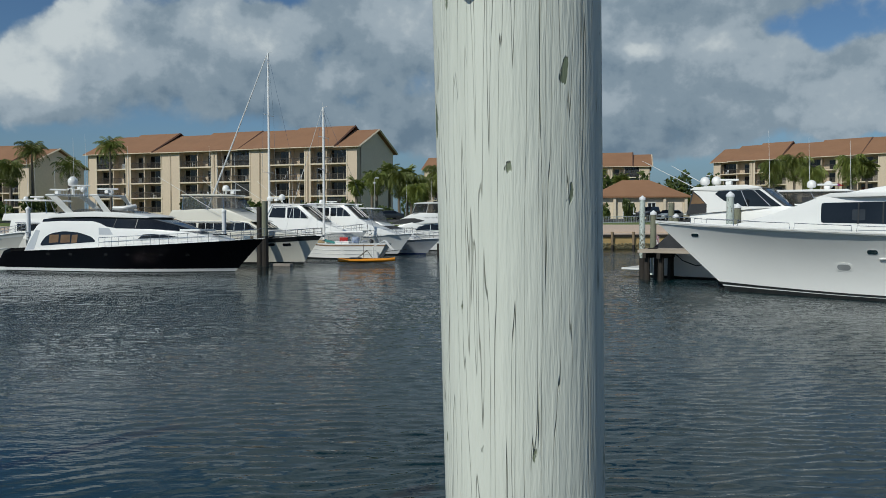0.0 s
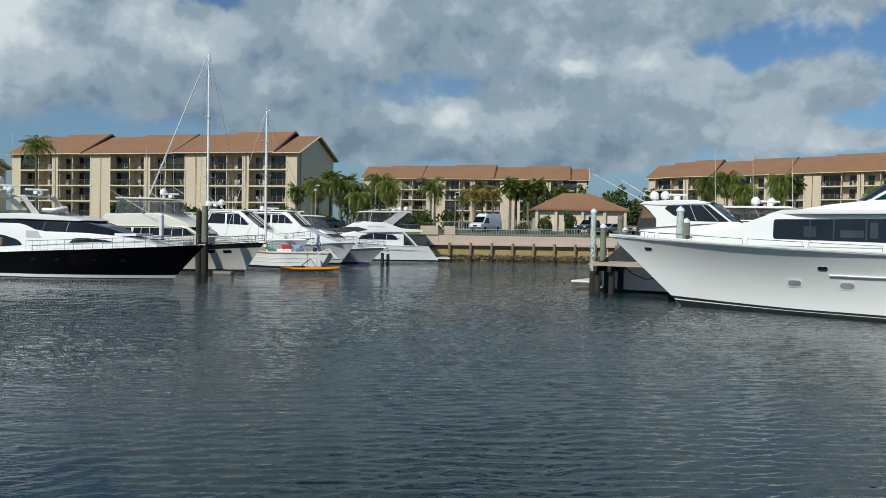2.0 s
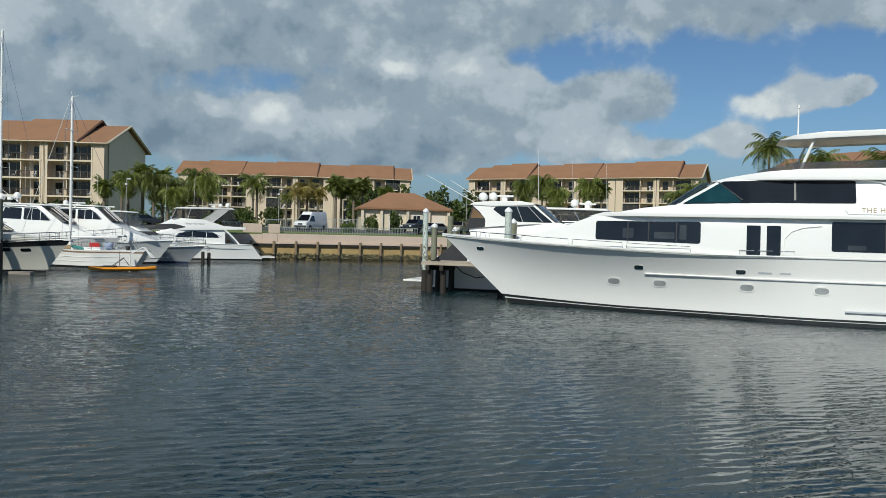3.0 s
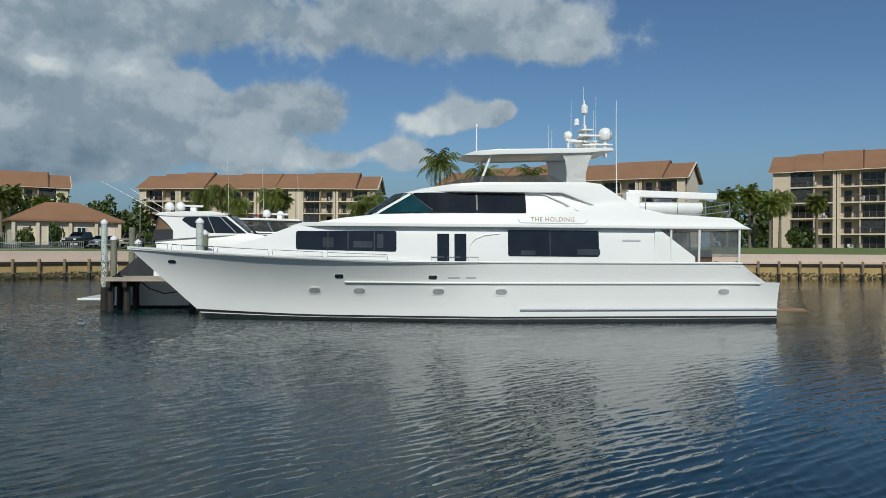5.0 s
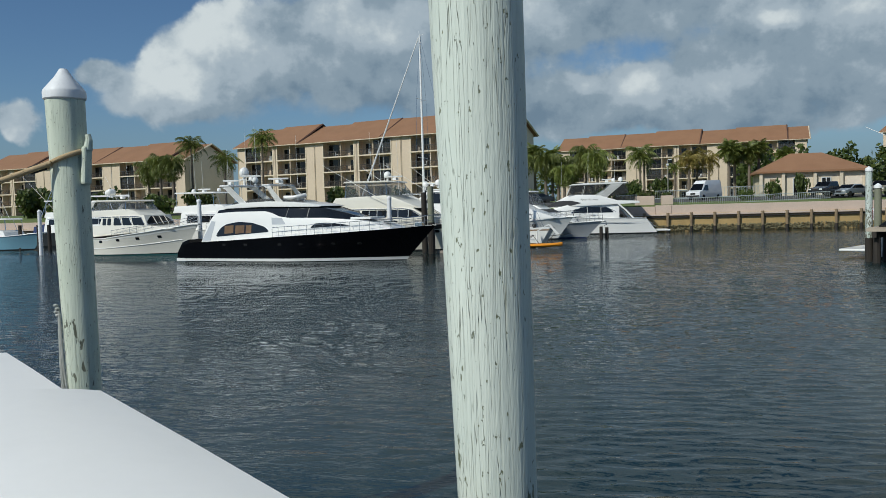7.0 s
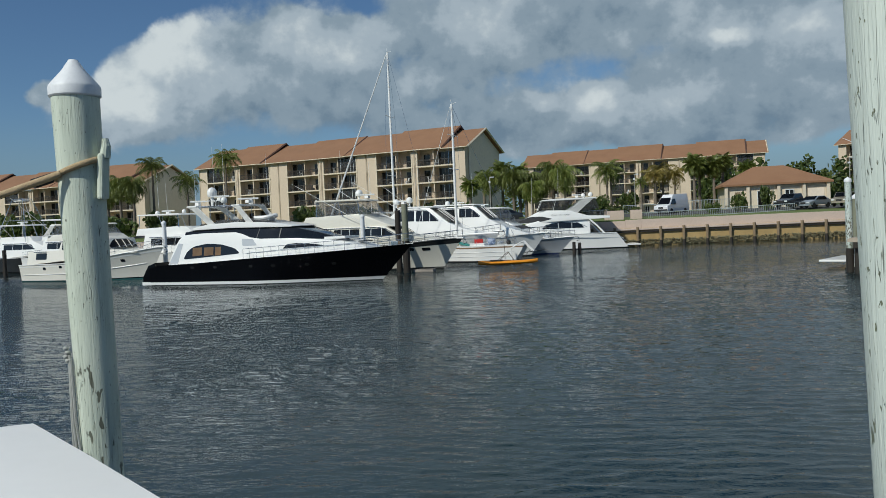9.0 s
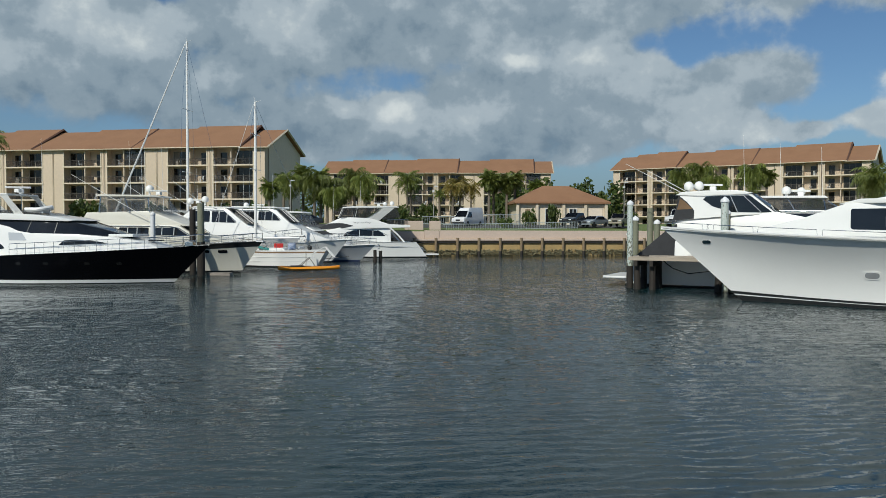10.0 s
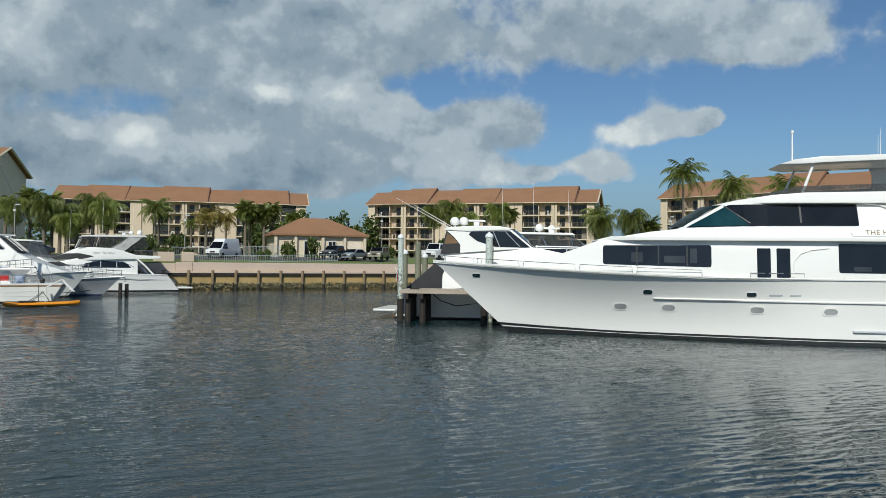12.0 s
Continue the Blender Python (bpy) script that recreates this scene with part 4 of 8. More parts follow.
MAIN = lambda x, z: YH.half(x, 2.66) - 0.10 - 0.10 * max(0, z - 2.7)
bm = bm_new()
prism(bm, [(-10.4, 2.6), (10.6, 2.7), (10.4, 3.16), (9.4, 3.42), (8.5, 3.66), (6.7, 4.32), (-10.4, 4.30)], MAIN, 0.05)
part("main_deckhouse", bm, GEL, yacht, smooth=40)
for side in (1, -1):
    for pts, lab in ((rounded([(6.55, 3.22), (1.9, 3.13), (1.9, 4.10), (6.55, 4.08)], 0.12), "dark forward saloon window"),
                     (rounded([(-3.3, 2.95), (-7.65, 2.93), (-7.65, 4.17), (-3.3, 4.19)], 0.10), "large dark saloon window")):
        bm = bm_new()
        pane(bm, pts, MAIN, side, 0.012, 0.05)
        w = part("window", bm, GLASS, yacht, lab)
        # pale patches put light seen in the glass into the pane's colour
        for bx, bw, z0, z1 in ((5.3, 0.5, 3.32, 3.78), (3.9, 0.9, 3.32, 3.62), (2.8, 0.3, 3.3, 3.95)) if pts[0][0] > 0 else ((-3.9, 0.7, 3.02, 3.22), (-6.6, 1.1, 3.02, 3.3)):
            bm = bm_new()
            pane(bm, rounded([(bx, z0), (bx - bw, z0), (bx - bw, z1), (bx, z1)], 0.05), MAIN, side, 0.016, 0.03)
            part("interior_blind", bm, GLASS_GREY, w, "pale patch painted for light showing in the dark glass")
        xs = [p[0] for p in pts]
        for f in (0.32, 0.52, 0.78) if xs[0] > 0 else (0.46,):
            bm = bm_new()
            x = max(xs) + (min(xs) - max(xs)) * f
            pane(bm, [(x - 0.03, min(p[1] for p in pts) + 0.03), (x + 0.03, min(p[1] for p in pts) + 0.03), (x + 0.03, max(p[1] for p in pts) - 0.03), (x - 0.03, max(p[1] for p in pts) - 0.03)], MAIN, side, 0.02, 0.03)
            part("mullion", bm, BOOT, w)
    for x in (0.02, -0.78):
        bm = bm_new()
        pane(bm, rounded([(x, 2.72), (x - 0.56, 2.72), (x - 0.56, 3.98), (x, 3.98)], 0.04), MAIN, side, 0.02, 0.05)
        part("side_door", bm, GLASS, yacht, "dark open side doorway")
    # raised arched moulding aft of the doors
    bm = bm_new()
    pts = [(-1.45, 2.75), (-1.5, 3.45), (-1.75, 3.75), (-2.2, 3.92), (-2.9, 4.0), (-9.8, 4.0), (-9.8, 2.75)]
    tube(bm, [(x, side * (MAIN(x, z) + 0.02), z) for x, z in pts[:5]], 0.025, 6)
    part("side_moulding", bm, GEL, yacht)
    bm = bm_new()
    pane(bm, rounded([(-8.8, 3.68), (-9.7, 3.68), (-9.7, 3.76), (-8.8, 3.76)], 0.02), MAIN, side, 0.02)
    part("vent", bm, GEL_GREY, yacht, "grey louvred vent")
    # portholes with steel rims
    for x in (5.71, 3.61, -0.08, -3.0, -13.86):
        for kind, grow, mat, off in (("porthole", 0.06, GEL, 0.02), ("porthole_glass", 0.0, GLASS_PORT, 0.03)):
            bm = bm_new()
            prof = rounded([(x + 0.27 + grow, 1.14 - grow), (x - 0.27 - grow, 1.14 - grow), (x - 0.27 - grow, 1.40 + grow), (x + 0.27 + grow, 1.40 + grow)], 0.2, 5)
            pane(bm, prof, YH.half, side, off, 0.06)
            if kind == "porthole":
                rim = part(kind, bm, mat, yacht, "oval porthole with white rim")
            else:
                part(kind, bm, GLASS_PORT, rim)
    # hull fairleads and vents
    for x, z in ((4.55, 1.98), (0.2, 1.95)):
        bm = bm_new()
        pane(bm, rounded([(x + 0.2, z - 0.09), (x - 0.2, z - 0.09), (x - 0.2, z + 0.09), (x + 0.2, z + 0.09)], 0.08), YH.half, side, 0.03, 0.06)
        part("fairlead", bm, STEEL, yacht, "oval steel fairlead")
    for x0, x1 in ((-0.5, -1.05), (-1.35, -1.8)):
        bm = bm_new()
        pane(bm, rounded([(x0, 1.9), (x1, 1.9), (x1, 1.98), (x0, 1.98)], 0.03), YH.half, side, 0.012, 0.05)
        part("hull_vent", bm, GEL_GREY, yacht)
    bm = bm_new()
    pane(bm, rounded([(12.75, 2.52), (12.35, 2.52), (12.35, 2.68), (12.75, 2.68)], 0.08), YH.half, side, 0.03, 0.06)
    part("anchor_pocket", bm, STEEL, yacht, "steel anchor hawse")
# boat-deck overhang
OVER = lambda x, z: YH.half(x, 2.66) + 0.02 - max(0.0, x - 4.5) ** 2 * 0.10
bm = bm_new()
prism(bm, [(7.0, 4.30), (-15.2, 4.28), (-14.9, 4.42), (6.2, 4.50)], OVER, 0.04)
part("boat_deck", bm, GEL, yacht, smooth=40)
# upper bulwark with the sloping brow
UPB = lambda x, z: 2.95 - 0.25 * (z - 4.3) - max(0.0, x - 0.5) ** 1.9 * 0.055
bm = bm_new()
prism(bm, [(6.4, 4.40), (-15.0, 4.38), (-14.3, 4.82), (-11.0, 5.0), (-9.4, 5.38), (-8.9, 5.5), (-6.0, 5.28), (-4.4, 4.96), (0.5, 4.92), (2.8, 4.88), (4.4, 4.72)], UPB, 0.05)
part("upper_bulwark", bm, GEL, yacht, smooth=40)
# pilothouse
PH = lambda x, z: 2.55 - 0.38 * (z - 5.0) - max(0.0, x + 0.6) ** 1.8 * 0.16
bm = bm_new()
prism(bm, [(3.2, 4.84), (1.2, 5.98), (-6.3, 6.12), (-8.9, 5.2), (-8.9, 4.84)], PH, 0.05)
part("pilothouse", bm, GEL, yacht, smooth=40)
for side in (1, -1):
    bm = bm_new()
    pane(bm, rounded([(2.75, 4.95), (-4.25, 4.98), (-4.25, 5.95), (1.0, 5.95)], 0.08), PH, side, 0.012)
    w = part("pilothouse_window", bm, GLASS, yacht, "dark raked pilothouse side window")
    bm = bm_new()
    pane(bm, [(2.66, 4.99), (0.22, 5.0), (1.1, 5.9)], PH, side, 0.018, 0.03)
    part("teal_pane", bm, GLASS_TEAL, w, "teal-tinted forward pane")
    for a, c in ((0.2, 1.2), (-1.9, -1.5)):
        bm = bm_new()
        pane(bm, [(a - 0.04, 5.1), (a + 0.04, 5.1), (c + 0.04, 5.92), (c - 0.04, 5.92)] if a > 0 else [(a - 0.04, 5.1), (a + 0.04, 5.1), (a + 0.04, 5.92), (a - 0.04, 5.92)], PH, side, 0.022, 0.03)
        part("mullion", bm, BOOT, w)
    # raked stay from the brow to the boat deck
    bm = bm_new()
    tube(bm, [(-4.35, side * (PH(-4.35, 5.95) + 0.03), 6.0), (-5.2, side * (PH(-5.2, 5.85) + 0.04), 5.9), (-6.1, side * (PH(-6, 5.4) + 0.05), 5.5), (-6.7, side * (UPB(-6.7, 5.1) + 0.02), 5.12)], 0.05, 6)
    part("side_moulding", bm, GEL, yacht)
# teal windscreen across the front
bm = bm_new()
rows = []
for x, z in ((2.85, 4.96), (1.42, 5.92)):
    w = PH(x, z) * 0.97
    rows.append([(x + 0.02 + 0.55 * (1 - (f / 4) ** 2), w * f / 4, z + 0.03) for f in range(-4, 5)])
grid(bm, rows)
bmesh.ops.solidify(bm, geom=bm.faces, thickness=0.04)
part("windscreen", bm, GLASS_TEAL, yacht, "teal-tinted raked windscreen", smooth=40)
# brow and flybridge coaming
FB = lambda x, z: 2.45 - 0.15 * (z - 6.0) - max(0.0, x + 1.5) ** 2 * 0.16
bm = bm_new()
prism(bm, [(1.6, 5.98), (0.7, 6.16), (-0.8, 6.36), (-2.2, 6.46), (-7.2, 6.52), (-7.9, 6.44), (-9.5, 5.42), (-9.5, 5.0), (-8.6, 5.0), (-6.0, 5.98)], FB, 0.06)
part("flybridge_coaming", bm, GEL, yacht, smooth=40)
bm = bm_new()
FW = lambda x, z: FB(x, 6.4) - 0.06 - 0.25 * (z - 6.4)
prism(bm, [(-0.4, 6.38), (-1.8, 6.74), (-5.4, 6.84), (-6.2, 6.5)], FW)
part("flybridge_windscreen", bm, SMOKE, yacht, "low smoked flybridge windscreen")
# hardtop, arch, struts
bm = bm_new()
prism(bm, [(-1.35, 7.86), (-1.9, 8.02), (-3.0, 8.10), (-8.6, 8.26), (-8.75, 8.12), (-7.2, 7.98), (-2.2, 7.80)], lambda x, z: 1.9 - max(0, x + 3.2) ** 2 * 0.22, 0.04)
part("hardtop", bm, GEL, yacht, "white flybridge hardtop", smooth=40)
for side in (1, -1):
    bm = bm_new()
    rows = [[(-6.3, side * 2.0, 6.4), (-7.25, side * 2.0, 6.4)], [(-6.35, side * 1.92, 7.0), (-7.3, side * 1.92, 7.0)], [(-6.3, side * 1.8, 7.6), (-7.5, side * 1.8, 7.6)], [(-6.1, side * 1.7, 8.05), (-7.8, side * 1.7, 8.12)]]
    grid(bm, rows)
    bmesh.ops.solidify(bm, geom=bm.faces, thickness=0.14)
    part("arch_leg", bm, GEL, yacht, "wide white radar arch leg", smooth=40)
    bm = bm_new()
    tube(bm, [(-2.15, side * 1.75, 6.45), (-2.75, side * 1.5, 7.95)], 0.07, 8, 0.05)
    part("hardtop_strut", bm, GEL, yacht)
# mast with domes, radars and aerials
bm = bm_new()
tube(bm, [(-7.8, 0.25, 8.1), (-7.75, 0.12, 9.6)], 0.09, 8, 0.06)
tube(bm, [(-7.8, -0.25, 8.1), (-7.75, -0.12, 9.6)], 0.09, 8, 0.06)
tube(bm, [(-7.75, 0, 9.5), (-7.75, 0, 10.9)], 0.05, 6, 0.03)
for z, w in ((8.55, 1.3), (9.0, 1.5), (9.35, 0.9)):
    box(bm, (-7.78, 0, z), (0.6, w, 0.07), None, 0.02)
mast = part("mast", bm, GEL, yacht, "white equipment mast")
dome(yacht, (-8.75, 0.3, 8.85), 0.36, post=0.9)
bm = bm_new()
tube(bm, [(-8.95, 1.6, 5.6), (-8.9, 1.6, 8.6), (-8.9, 1.6, 10.6)], 0.035, 6, 0.015)
part("whip_pole", bm, GEL, yacht, "tall white aerial pole")
for z, x, w in ((8.75, -7.55, 1.5), (9.05, -7.9, 1.1), (8.6, -8.5, 1.2)):
    bm = bm_new()
    box(bm, (x, 0.3, z), (w, 0.34, 0.1), None, 0.04)
    part("mast_shelf", bm, GEL, yacht)
dome(yacht, (-7.0, -0.35, 8.95), 0.24, post=0.8)
radar(yacht, (-7.4, 0, 8.62), 1.6)
radar(yacht, (-8.1, 0.2, 8.55), 1.2)
for x, z, r in ((-7.75, 10.25, 0.17), (-7.35, 9.62, 0.13)):
    bm = bm_new()
    lathe(bm, [(r, 0), (r, 2 * r), (r * 0.6, 2.5 * r), (0.02, 2.7 * r)], 10, (x, 0, z))
    part("camera_housing", bm, GEL, yacht)
for x, y, z, h in ((-5.6, 1.2, 8.15, 1.3), (-6.3, -1, 8.2, 1.3), (-6.9, 0.6, 8.2, 2.6), (-8.2, 0.5, 8.3, 2.7), (-8.4, -0.6, 8.3, 2.2), (-7.7, 0.0, 10.6, 1.0)):
    antenna(yacht, (x, y, z), h, 0.0)
bm = bm_new()
tube(bm, [(-2.2, 0, 8.0), (-2.2, 0, 9.45)], 0.035, 8)
lathe(bm, [(0.05, 0), (0.06, 0.02), (0.06, 0.14), (0.03, 0.16)], 8, (-2.2, 0, 9.42))
part("light_pole", bm, GEL, yacht, "white mast light pole")
# aft deck: glazed enclosure, posts, sole
for side in (1, -1):
    bm = bm_new()
    for x in (-11.2, -12.6, -14.6):
        tube(bm, [(x, side * 2.85, 2.7), (x + 0.02, side * 2.95, 4.3)], 0.06, 8)
    part("aft_post", bm, GEL, yacht)
    bm = bm_new()
    pane(bm, [(-10.5, 4.22), (-14.6, 4.22), (-14.6, 2.95), (-12.2, 2.95)], lambda x, z: 2.86, side, 0.0, 0.03)
    part("aft_screen", bm, VINYL, yacht, "clear aft-deck screen")
bm = bm_new()
prism(bm, [(-10.4, 2.6), (-10.4, 4.28), (-10.6, 4.28), (-12.4, 2.95), (-12.4, 2.6)], lambda x, z: 2.9, 0.03)
part("aft_wing", bm, GEL, yacht, smooth=40)
bm = bm_new()
box(bm, (-13.2, 0, 2.9), (1.6, 2.6, 0.75), None, 0.1)
part("aft_settee", bm, TEAK, yacht, "brown aft-deck settee")
bm = bm_new()
box(bm, (-12.9, 0, 2.5), (5.4, 5.4, 0.1))
part("aft_sole", bm, TEAK, yacht)
# tender and crane on the boat deck
bm = bm_new()
for side in (0.75, -0.75):
    tube(bm, [(-13.6, side, 5.45), (-11, side, 5.42), (-9.9, side * 0.6, 5.55), (-9.5, 0, 5.7)], 0.28, 10, 0.24)
box(bm, (-11.7, 0, 5.25), (3.6, 1.3, 0.5), None, 0.1)
box(bm, (-11.9, 0, 5.75), (0.7, 0.7, 0.7), None, 0.08)
part("tender", bm, GEL_OLD, yacht, "white inflatable tender on the boat deck", smooth=40)
bm = bm_new()
box(bm, (-9.9, 0.9, 5.6), (0.7, 0.7, 1.1), None, 0.06)
box(bm, (-12.0, 0.9, 6.05), (4.6, 0.42, 0.34), Matrix.Rotation(radians(-1.5), 3, "Y"), 0.06)
part("crane", bm, GEL, yacht, "white boat-deck crane beam")
bm = bm_new()
for side in (1, -1):
    pts = [(x, side * 2.7, z) for x, z in ((-10.0, 5.1), (-10.0, 5.75), (-11.6, 5.75), (-11.6, 5.0))]
    tube(bm, pts, 0.03, 6)
    for z in (0.35, 0.7):
        tube(bm, [(-13.0, side * 2.7, 4.9 + z), (-14.3, side * 2.6, 4.85 + z), (-14.6, 0, 4.85 + z)], 0.025, 6)
    for x in (-13.0, -14.2):
        tube(bm, [(x, side * 2.7, 4.7), (x, side * 2.7, 5.6)], 0.025, 6)
part("boat_deck_rail", bm, STEEL, yacht, "steel boat-deck rails")
# low bow rails
for side in (1, -1):
    for t0, t1 in ((0.66, 0.74), (0.745, 0.81), (0.815, 0.88), (0.885, 0.94), (0.945, 0.985)):
        bm = bm_new()
        pts = []
        for i in range(7):
            t = t0 + (t1 - t0) * (0.0, 0.01, 0.25, 0.5, 0.75, 0.99, 1.0)[i]
            x, w, z = YH.at(t, 1.0)
            up = 0.0 if i in (0, 6) else 0.26
            pts.append((x, side * max(0.03, w - 0.05), z + up))
        tube(bm, pts, 0.015, 6)
        part("bow_rail", bm, STEEL, yacht, "low polished bow rail")
for x in (0.3, -0.45, -1.3):
    for side in (1, -1):
        bm = bm_new()
        tube(bm, [(x, side * 3.02, 2.68), (x, side * 3.02, 2.9), (x - 0.6, side * 3.02, 2.9), (x - 0.6, side * 3.02, 2.68)], 0.018, 6)
        part("gate_rail", bm, STEEL, yacht)
# name in gold letters within a moulded frame
for side in (1, -1):
    bm = bm_new()
    pts = [(-3.8, 4.68), (-3.9, 4.52), (-7.0, 4.50), (-7.1, 4.66)]
    tube(bm, [(x, side * (UPB(x, z) + 0.01), z) for x, z in pts], 0.022, 6)
    part("name_frame", bm, GEL_GREY, yacht)
cu = bpy.data.curves.new("name", "FONT")
cu.body, cu.size, cu.extrude, cu.align_x, cu.space_character = "THE HOLDING", 0.29, 0.008, "CENTER", 1.12
tmp = new("name_letters", cu)
bpy.context.view_layer.update()
me = bpy.data.meshes.new_from_object(tmp)
bpy.data.objects.remove(tmp)
me.materials.append(GOLD)
for side in (1, -1):
    nm = part("name_letters", me, None, yacht, "gold boat name lettering")
    lean = math.degrees(math.atan(0.25))
    nm.matrix_local = pose(-5.45, side * (UPB(-5.45, 4.62) + 0.02), 4.60, 90 - lean, 0, 180 if side > 0 else 0)

# ---------- the black-hulled yacht ----------
black = thing("motor_yacht", "black-hulled motor yacht with white superstructure moored bow out", "yacht", pose(-31.0, 57.68, 0, 0, 0, -14.4) @ Matrix.Diagonal((0.865, 0.93, 1.0, 1.0)))
BH = Hull(0.1, 19.7, 2.6, 5.6, [(0, 1.05), (0.05, 1.25), (0.25, 1.36), (0.5, 1.58), (0.7, 1.76), (0.9, 2.0), (1, 2.16)], fine=2.6, entry=1.4, start=0.5, tumble=0.95)
part("hull", BH.band(0.12, 1.0, 10, 50), BLACK_HULL, black, "glossy black hull", smooth=35)
part("boot_stripe", BH.band(0.05, 0.24, 2, 50, 0.004, absolute=True), GEL_OLD, black, "white boot stripe", smooth=35)
part("bottom_paint", BH.band(-0.4, 0.05, 2, 50, 0.0, absolute=True), BOOT, black, smooth=35)
part("deck", BH.deck(1.0, 0.04), GEL, black)
# sloping stern quarter with steps
bm = bm_new()
prism(bm, [(-0.72, 0.1), (0.6, 0.1), (0.6, 1.45), (-0.1, 1.25), (-0.66, 0.5)], lambda x, z: 2.45, 0.06)
part("transom", bm, BLACK_HULL, black, smooth=40)
bm = bm_new()
prism(bm, [(-0.78, -0.13), (0.6, -0.13), (0.6, 0.1), (-0.78, 0.1)], lambda x, z: 2.47, 0.02)
part("stern_stripe", bm, GEL_OLD, black, "white stripe round the stern")
BM_ = lambda x, z: 2.45 - 0.16 * (z - 1.3) - max(0.0, x - 12) ** 1.8 * 0.035
bm = bm_new()
prism(bm, [(1.9, 1.2), (19.2, 1.8), (19.0, 2.1), (18.0, 2.36), (16.6, 2.58), (13.6, 2.80), (10.6, 2.86), (9.6, 2.98), (8.9, 3.22), (8.2, 3.36), (5.2, 3.38), (3.3, 3.30), (2.9, 3.0), (2.5, 2.5)], BM_, 0.06)
part("main_deckhouse", bm, GEL, black, smooth=40)
for side in (1, -1):
    bm = bm_new()
    pane(bm, rounded([(3.4, 1.62), (8.8, 1.92), (8.3, 2.28), (7.0, 2.58), (5.6, 2.66), (4.4, 2.5), (3.8, 2.2)], 0.25), BM_, side, 0.015)
    w = part("window", bm, GLASS, black, "arched dark saloon window with tan blinds")
    for x0, x1 in ((4.3, 5.2), (5.4, 6.3), (6.45, 7.0)):
        bm = bm_new()
        pane(bm, [(x0, 1.82), (x1, 1.88), (x1, 2.42), (x0, 2.4)], BM_, side, 0.022, 0.03)
        part("blind", bm, GLASS_TAN, w, "tan blind")
    bm = bm_new()
    pane(bm, rounded([(12.6, 2.14), (16.0, 2.26), (15.2, 2.38), (13.9, 2.48), (13.0, 2.44)], 0.12), BM_, side, 0.015)
    part("window", bm, GLASS, black, "slim dark forward window")
    bm = bm_new()
    pane(bm, [(2.0, 1.3), (2.9, 1.36), (3.3, 2.7), (2.9, 2.75)], BM_, side, 0.01)
    part("stern_screen", bm, GEL_GREY, black, "grey cockpit screen")
    for x in (4.5, 6.7, 14.6, 10.0, 11.9, 16.6):
        bm = bm_new()
        pane(bm, rounded([(x - 0.17, 0.98), (x + 0.17, 0.98), (x + 0.17, 1.14), (x - 0.17, 1.14)], 0.08), BH.half, side, 0.012, 0.04)
        part("porthole", bm, GLASS_ROOM, black)
# raised pilothouse: one long band of dark glass under a low rounded roof
BP = lambda x, z: 2.2 - 0.35 * (z - 2.8) - max(0.0, x - 10.5) ** 1.7 * 0.08
bm = bm_new()
prism(bm, [(3.2, 2.9), (17.0, 2.56), (15.0, 3.12), (12.8, 3.62), (5.0, 3.68), (3.4, 3.5)], BP, 0.03)
part("pilothouse_glazing", bm, GLASS, black, "long wrap-round band of dark pilothouse glass", smooth=40)
for side in (1, -1):
    for x0, x1 in ((10.2, 10.4), (12.1, 12.2)):
        bm = bm_new()
        pane(bm, [(x0, 2.86), (x0 + 0.06, 2.86), (x1 + 0.06, 3.56), (x1, 3.56)], BP, side, 0.012, 0.03)
        part("mullion", bm, BOOT, black)
bm = bm_new()
prism(bm, [(3.9, 3.60), (8.0, 3.66), (13.0, 3.56), (13.3, 3.62), (12.2, 3.80), (10.6, 3.96), (8.4, 4.04), (5.8, 3.98), (4.3, 3.78)], lambda x, z: BP(x, 3.4) + 0.10, 0.05)
part("roof", bm, GEL, black, smooth=40)
bm = bm_new()
prism(bm, [(4.6, 3.9), (11.4, 3.86), (10.4, 4.08), (9.0, 4.22), (7.2, 4.24), (4.7, 4.02)], lambda x, z: 1.7 - max(0, x - 9) ** 2 * 0.1, 0.03)
part("flybridge_windscreen", bm, SMOKE, black, "smoked flybridge windscreen")
# radar arch leaning aft and hardtop frame
for side in (1, -1):
    bm = bm_new()
    prism_pts = [(6.4, 3.85), (5.6, 3.85), (3.9, 5.02), (3.3, 5.25), (4.3, 5.28), (4.6, 5.1)]
    a = [bm.verts.new((x, side * (1.85 - 0.12 * (z - 3.7)), z)) for x, z in prism_pts]
    f = bm.faces.new(a)
    bmesh.ops.solidify(bm, geom=[f], thickness=0.16)
    part("arch_leg", bm, GEL, black, smooth=40)
    bm = bm_new()
    prism_pts = [(9.8, 3.9), (9.1, 3.9), (8.1, 4.95), (7.6, 5.22), (8.4, 5.22), (8.6, 4.95)]
    a = [bm.verts.new((x, side * (1.75 - 0.1 * (z - 3.7)), z)) for x, z in prism_pts]
    f = bm.faces.new(a)
    bmesh.ops.solidify(bm, geom=[f], thickness=0.12)
    part("arch_leg", bm, GEL, black, smooth=40)
bm = bm_new()
box(bm, (3.9, 0, 5.25), (0.95, 3.5, 0.12), None, 0.04)
part("arch_top", bm, GEL, black)
bm = bm_new()
box(bm, (8.0, 0, 5.2), (0.8, 3.3, 0.1), None, 0.04)
part("arch_top", bm, GEL, black)
bm = bm_new()
for side in (1.5, -1.5):
    tube(bm, [(4.0, side, 5.24), (8.0, side, 5.2)], 0.03, 6)
    for x in (5.5, 7.2):
        tube(bm, [(x, side, 3.9), (x, side, 5.15)], 0.02, 6)
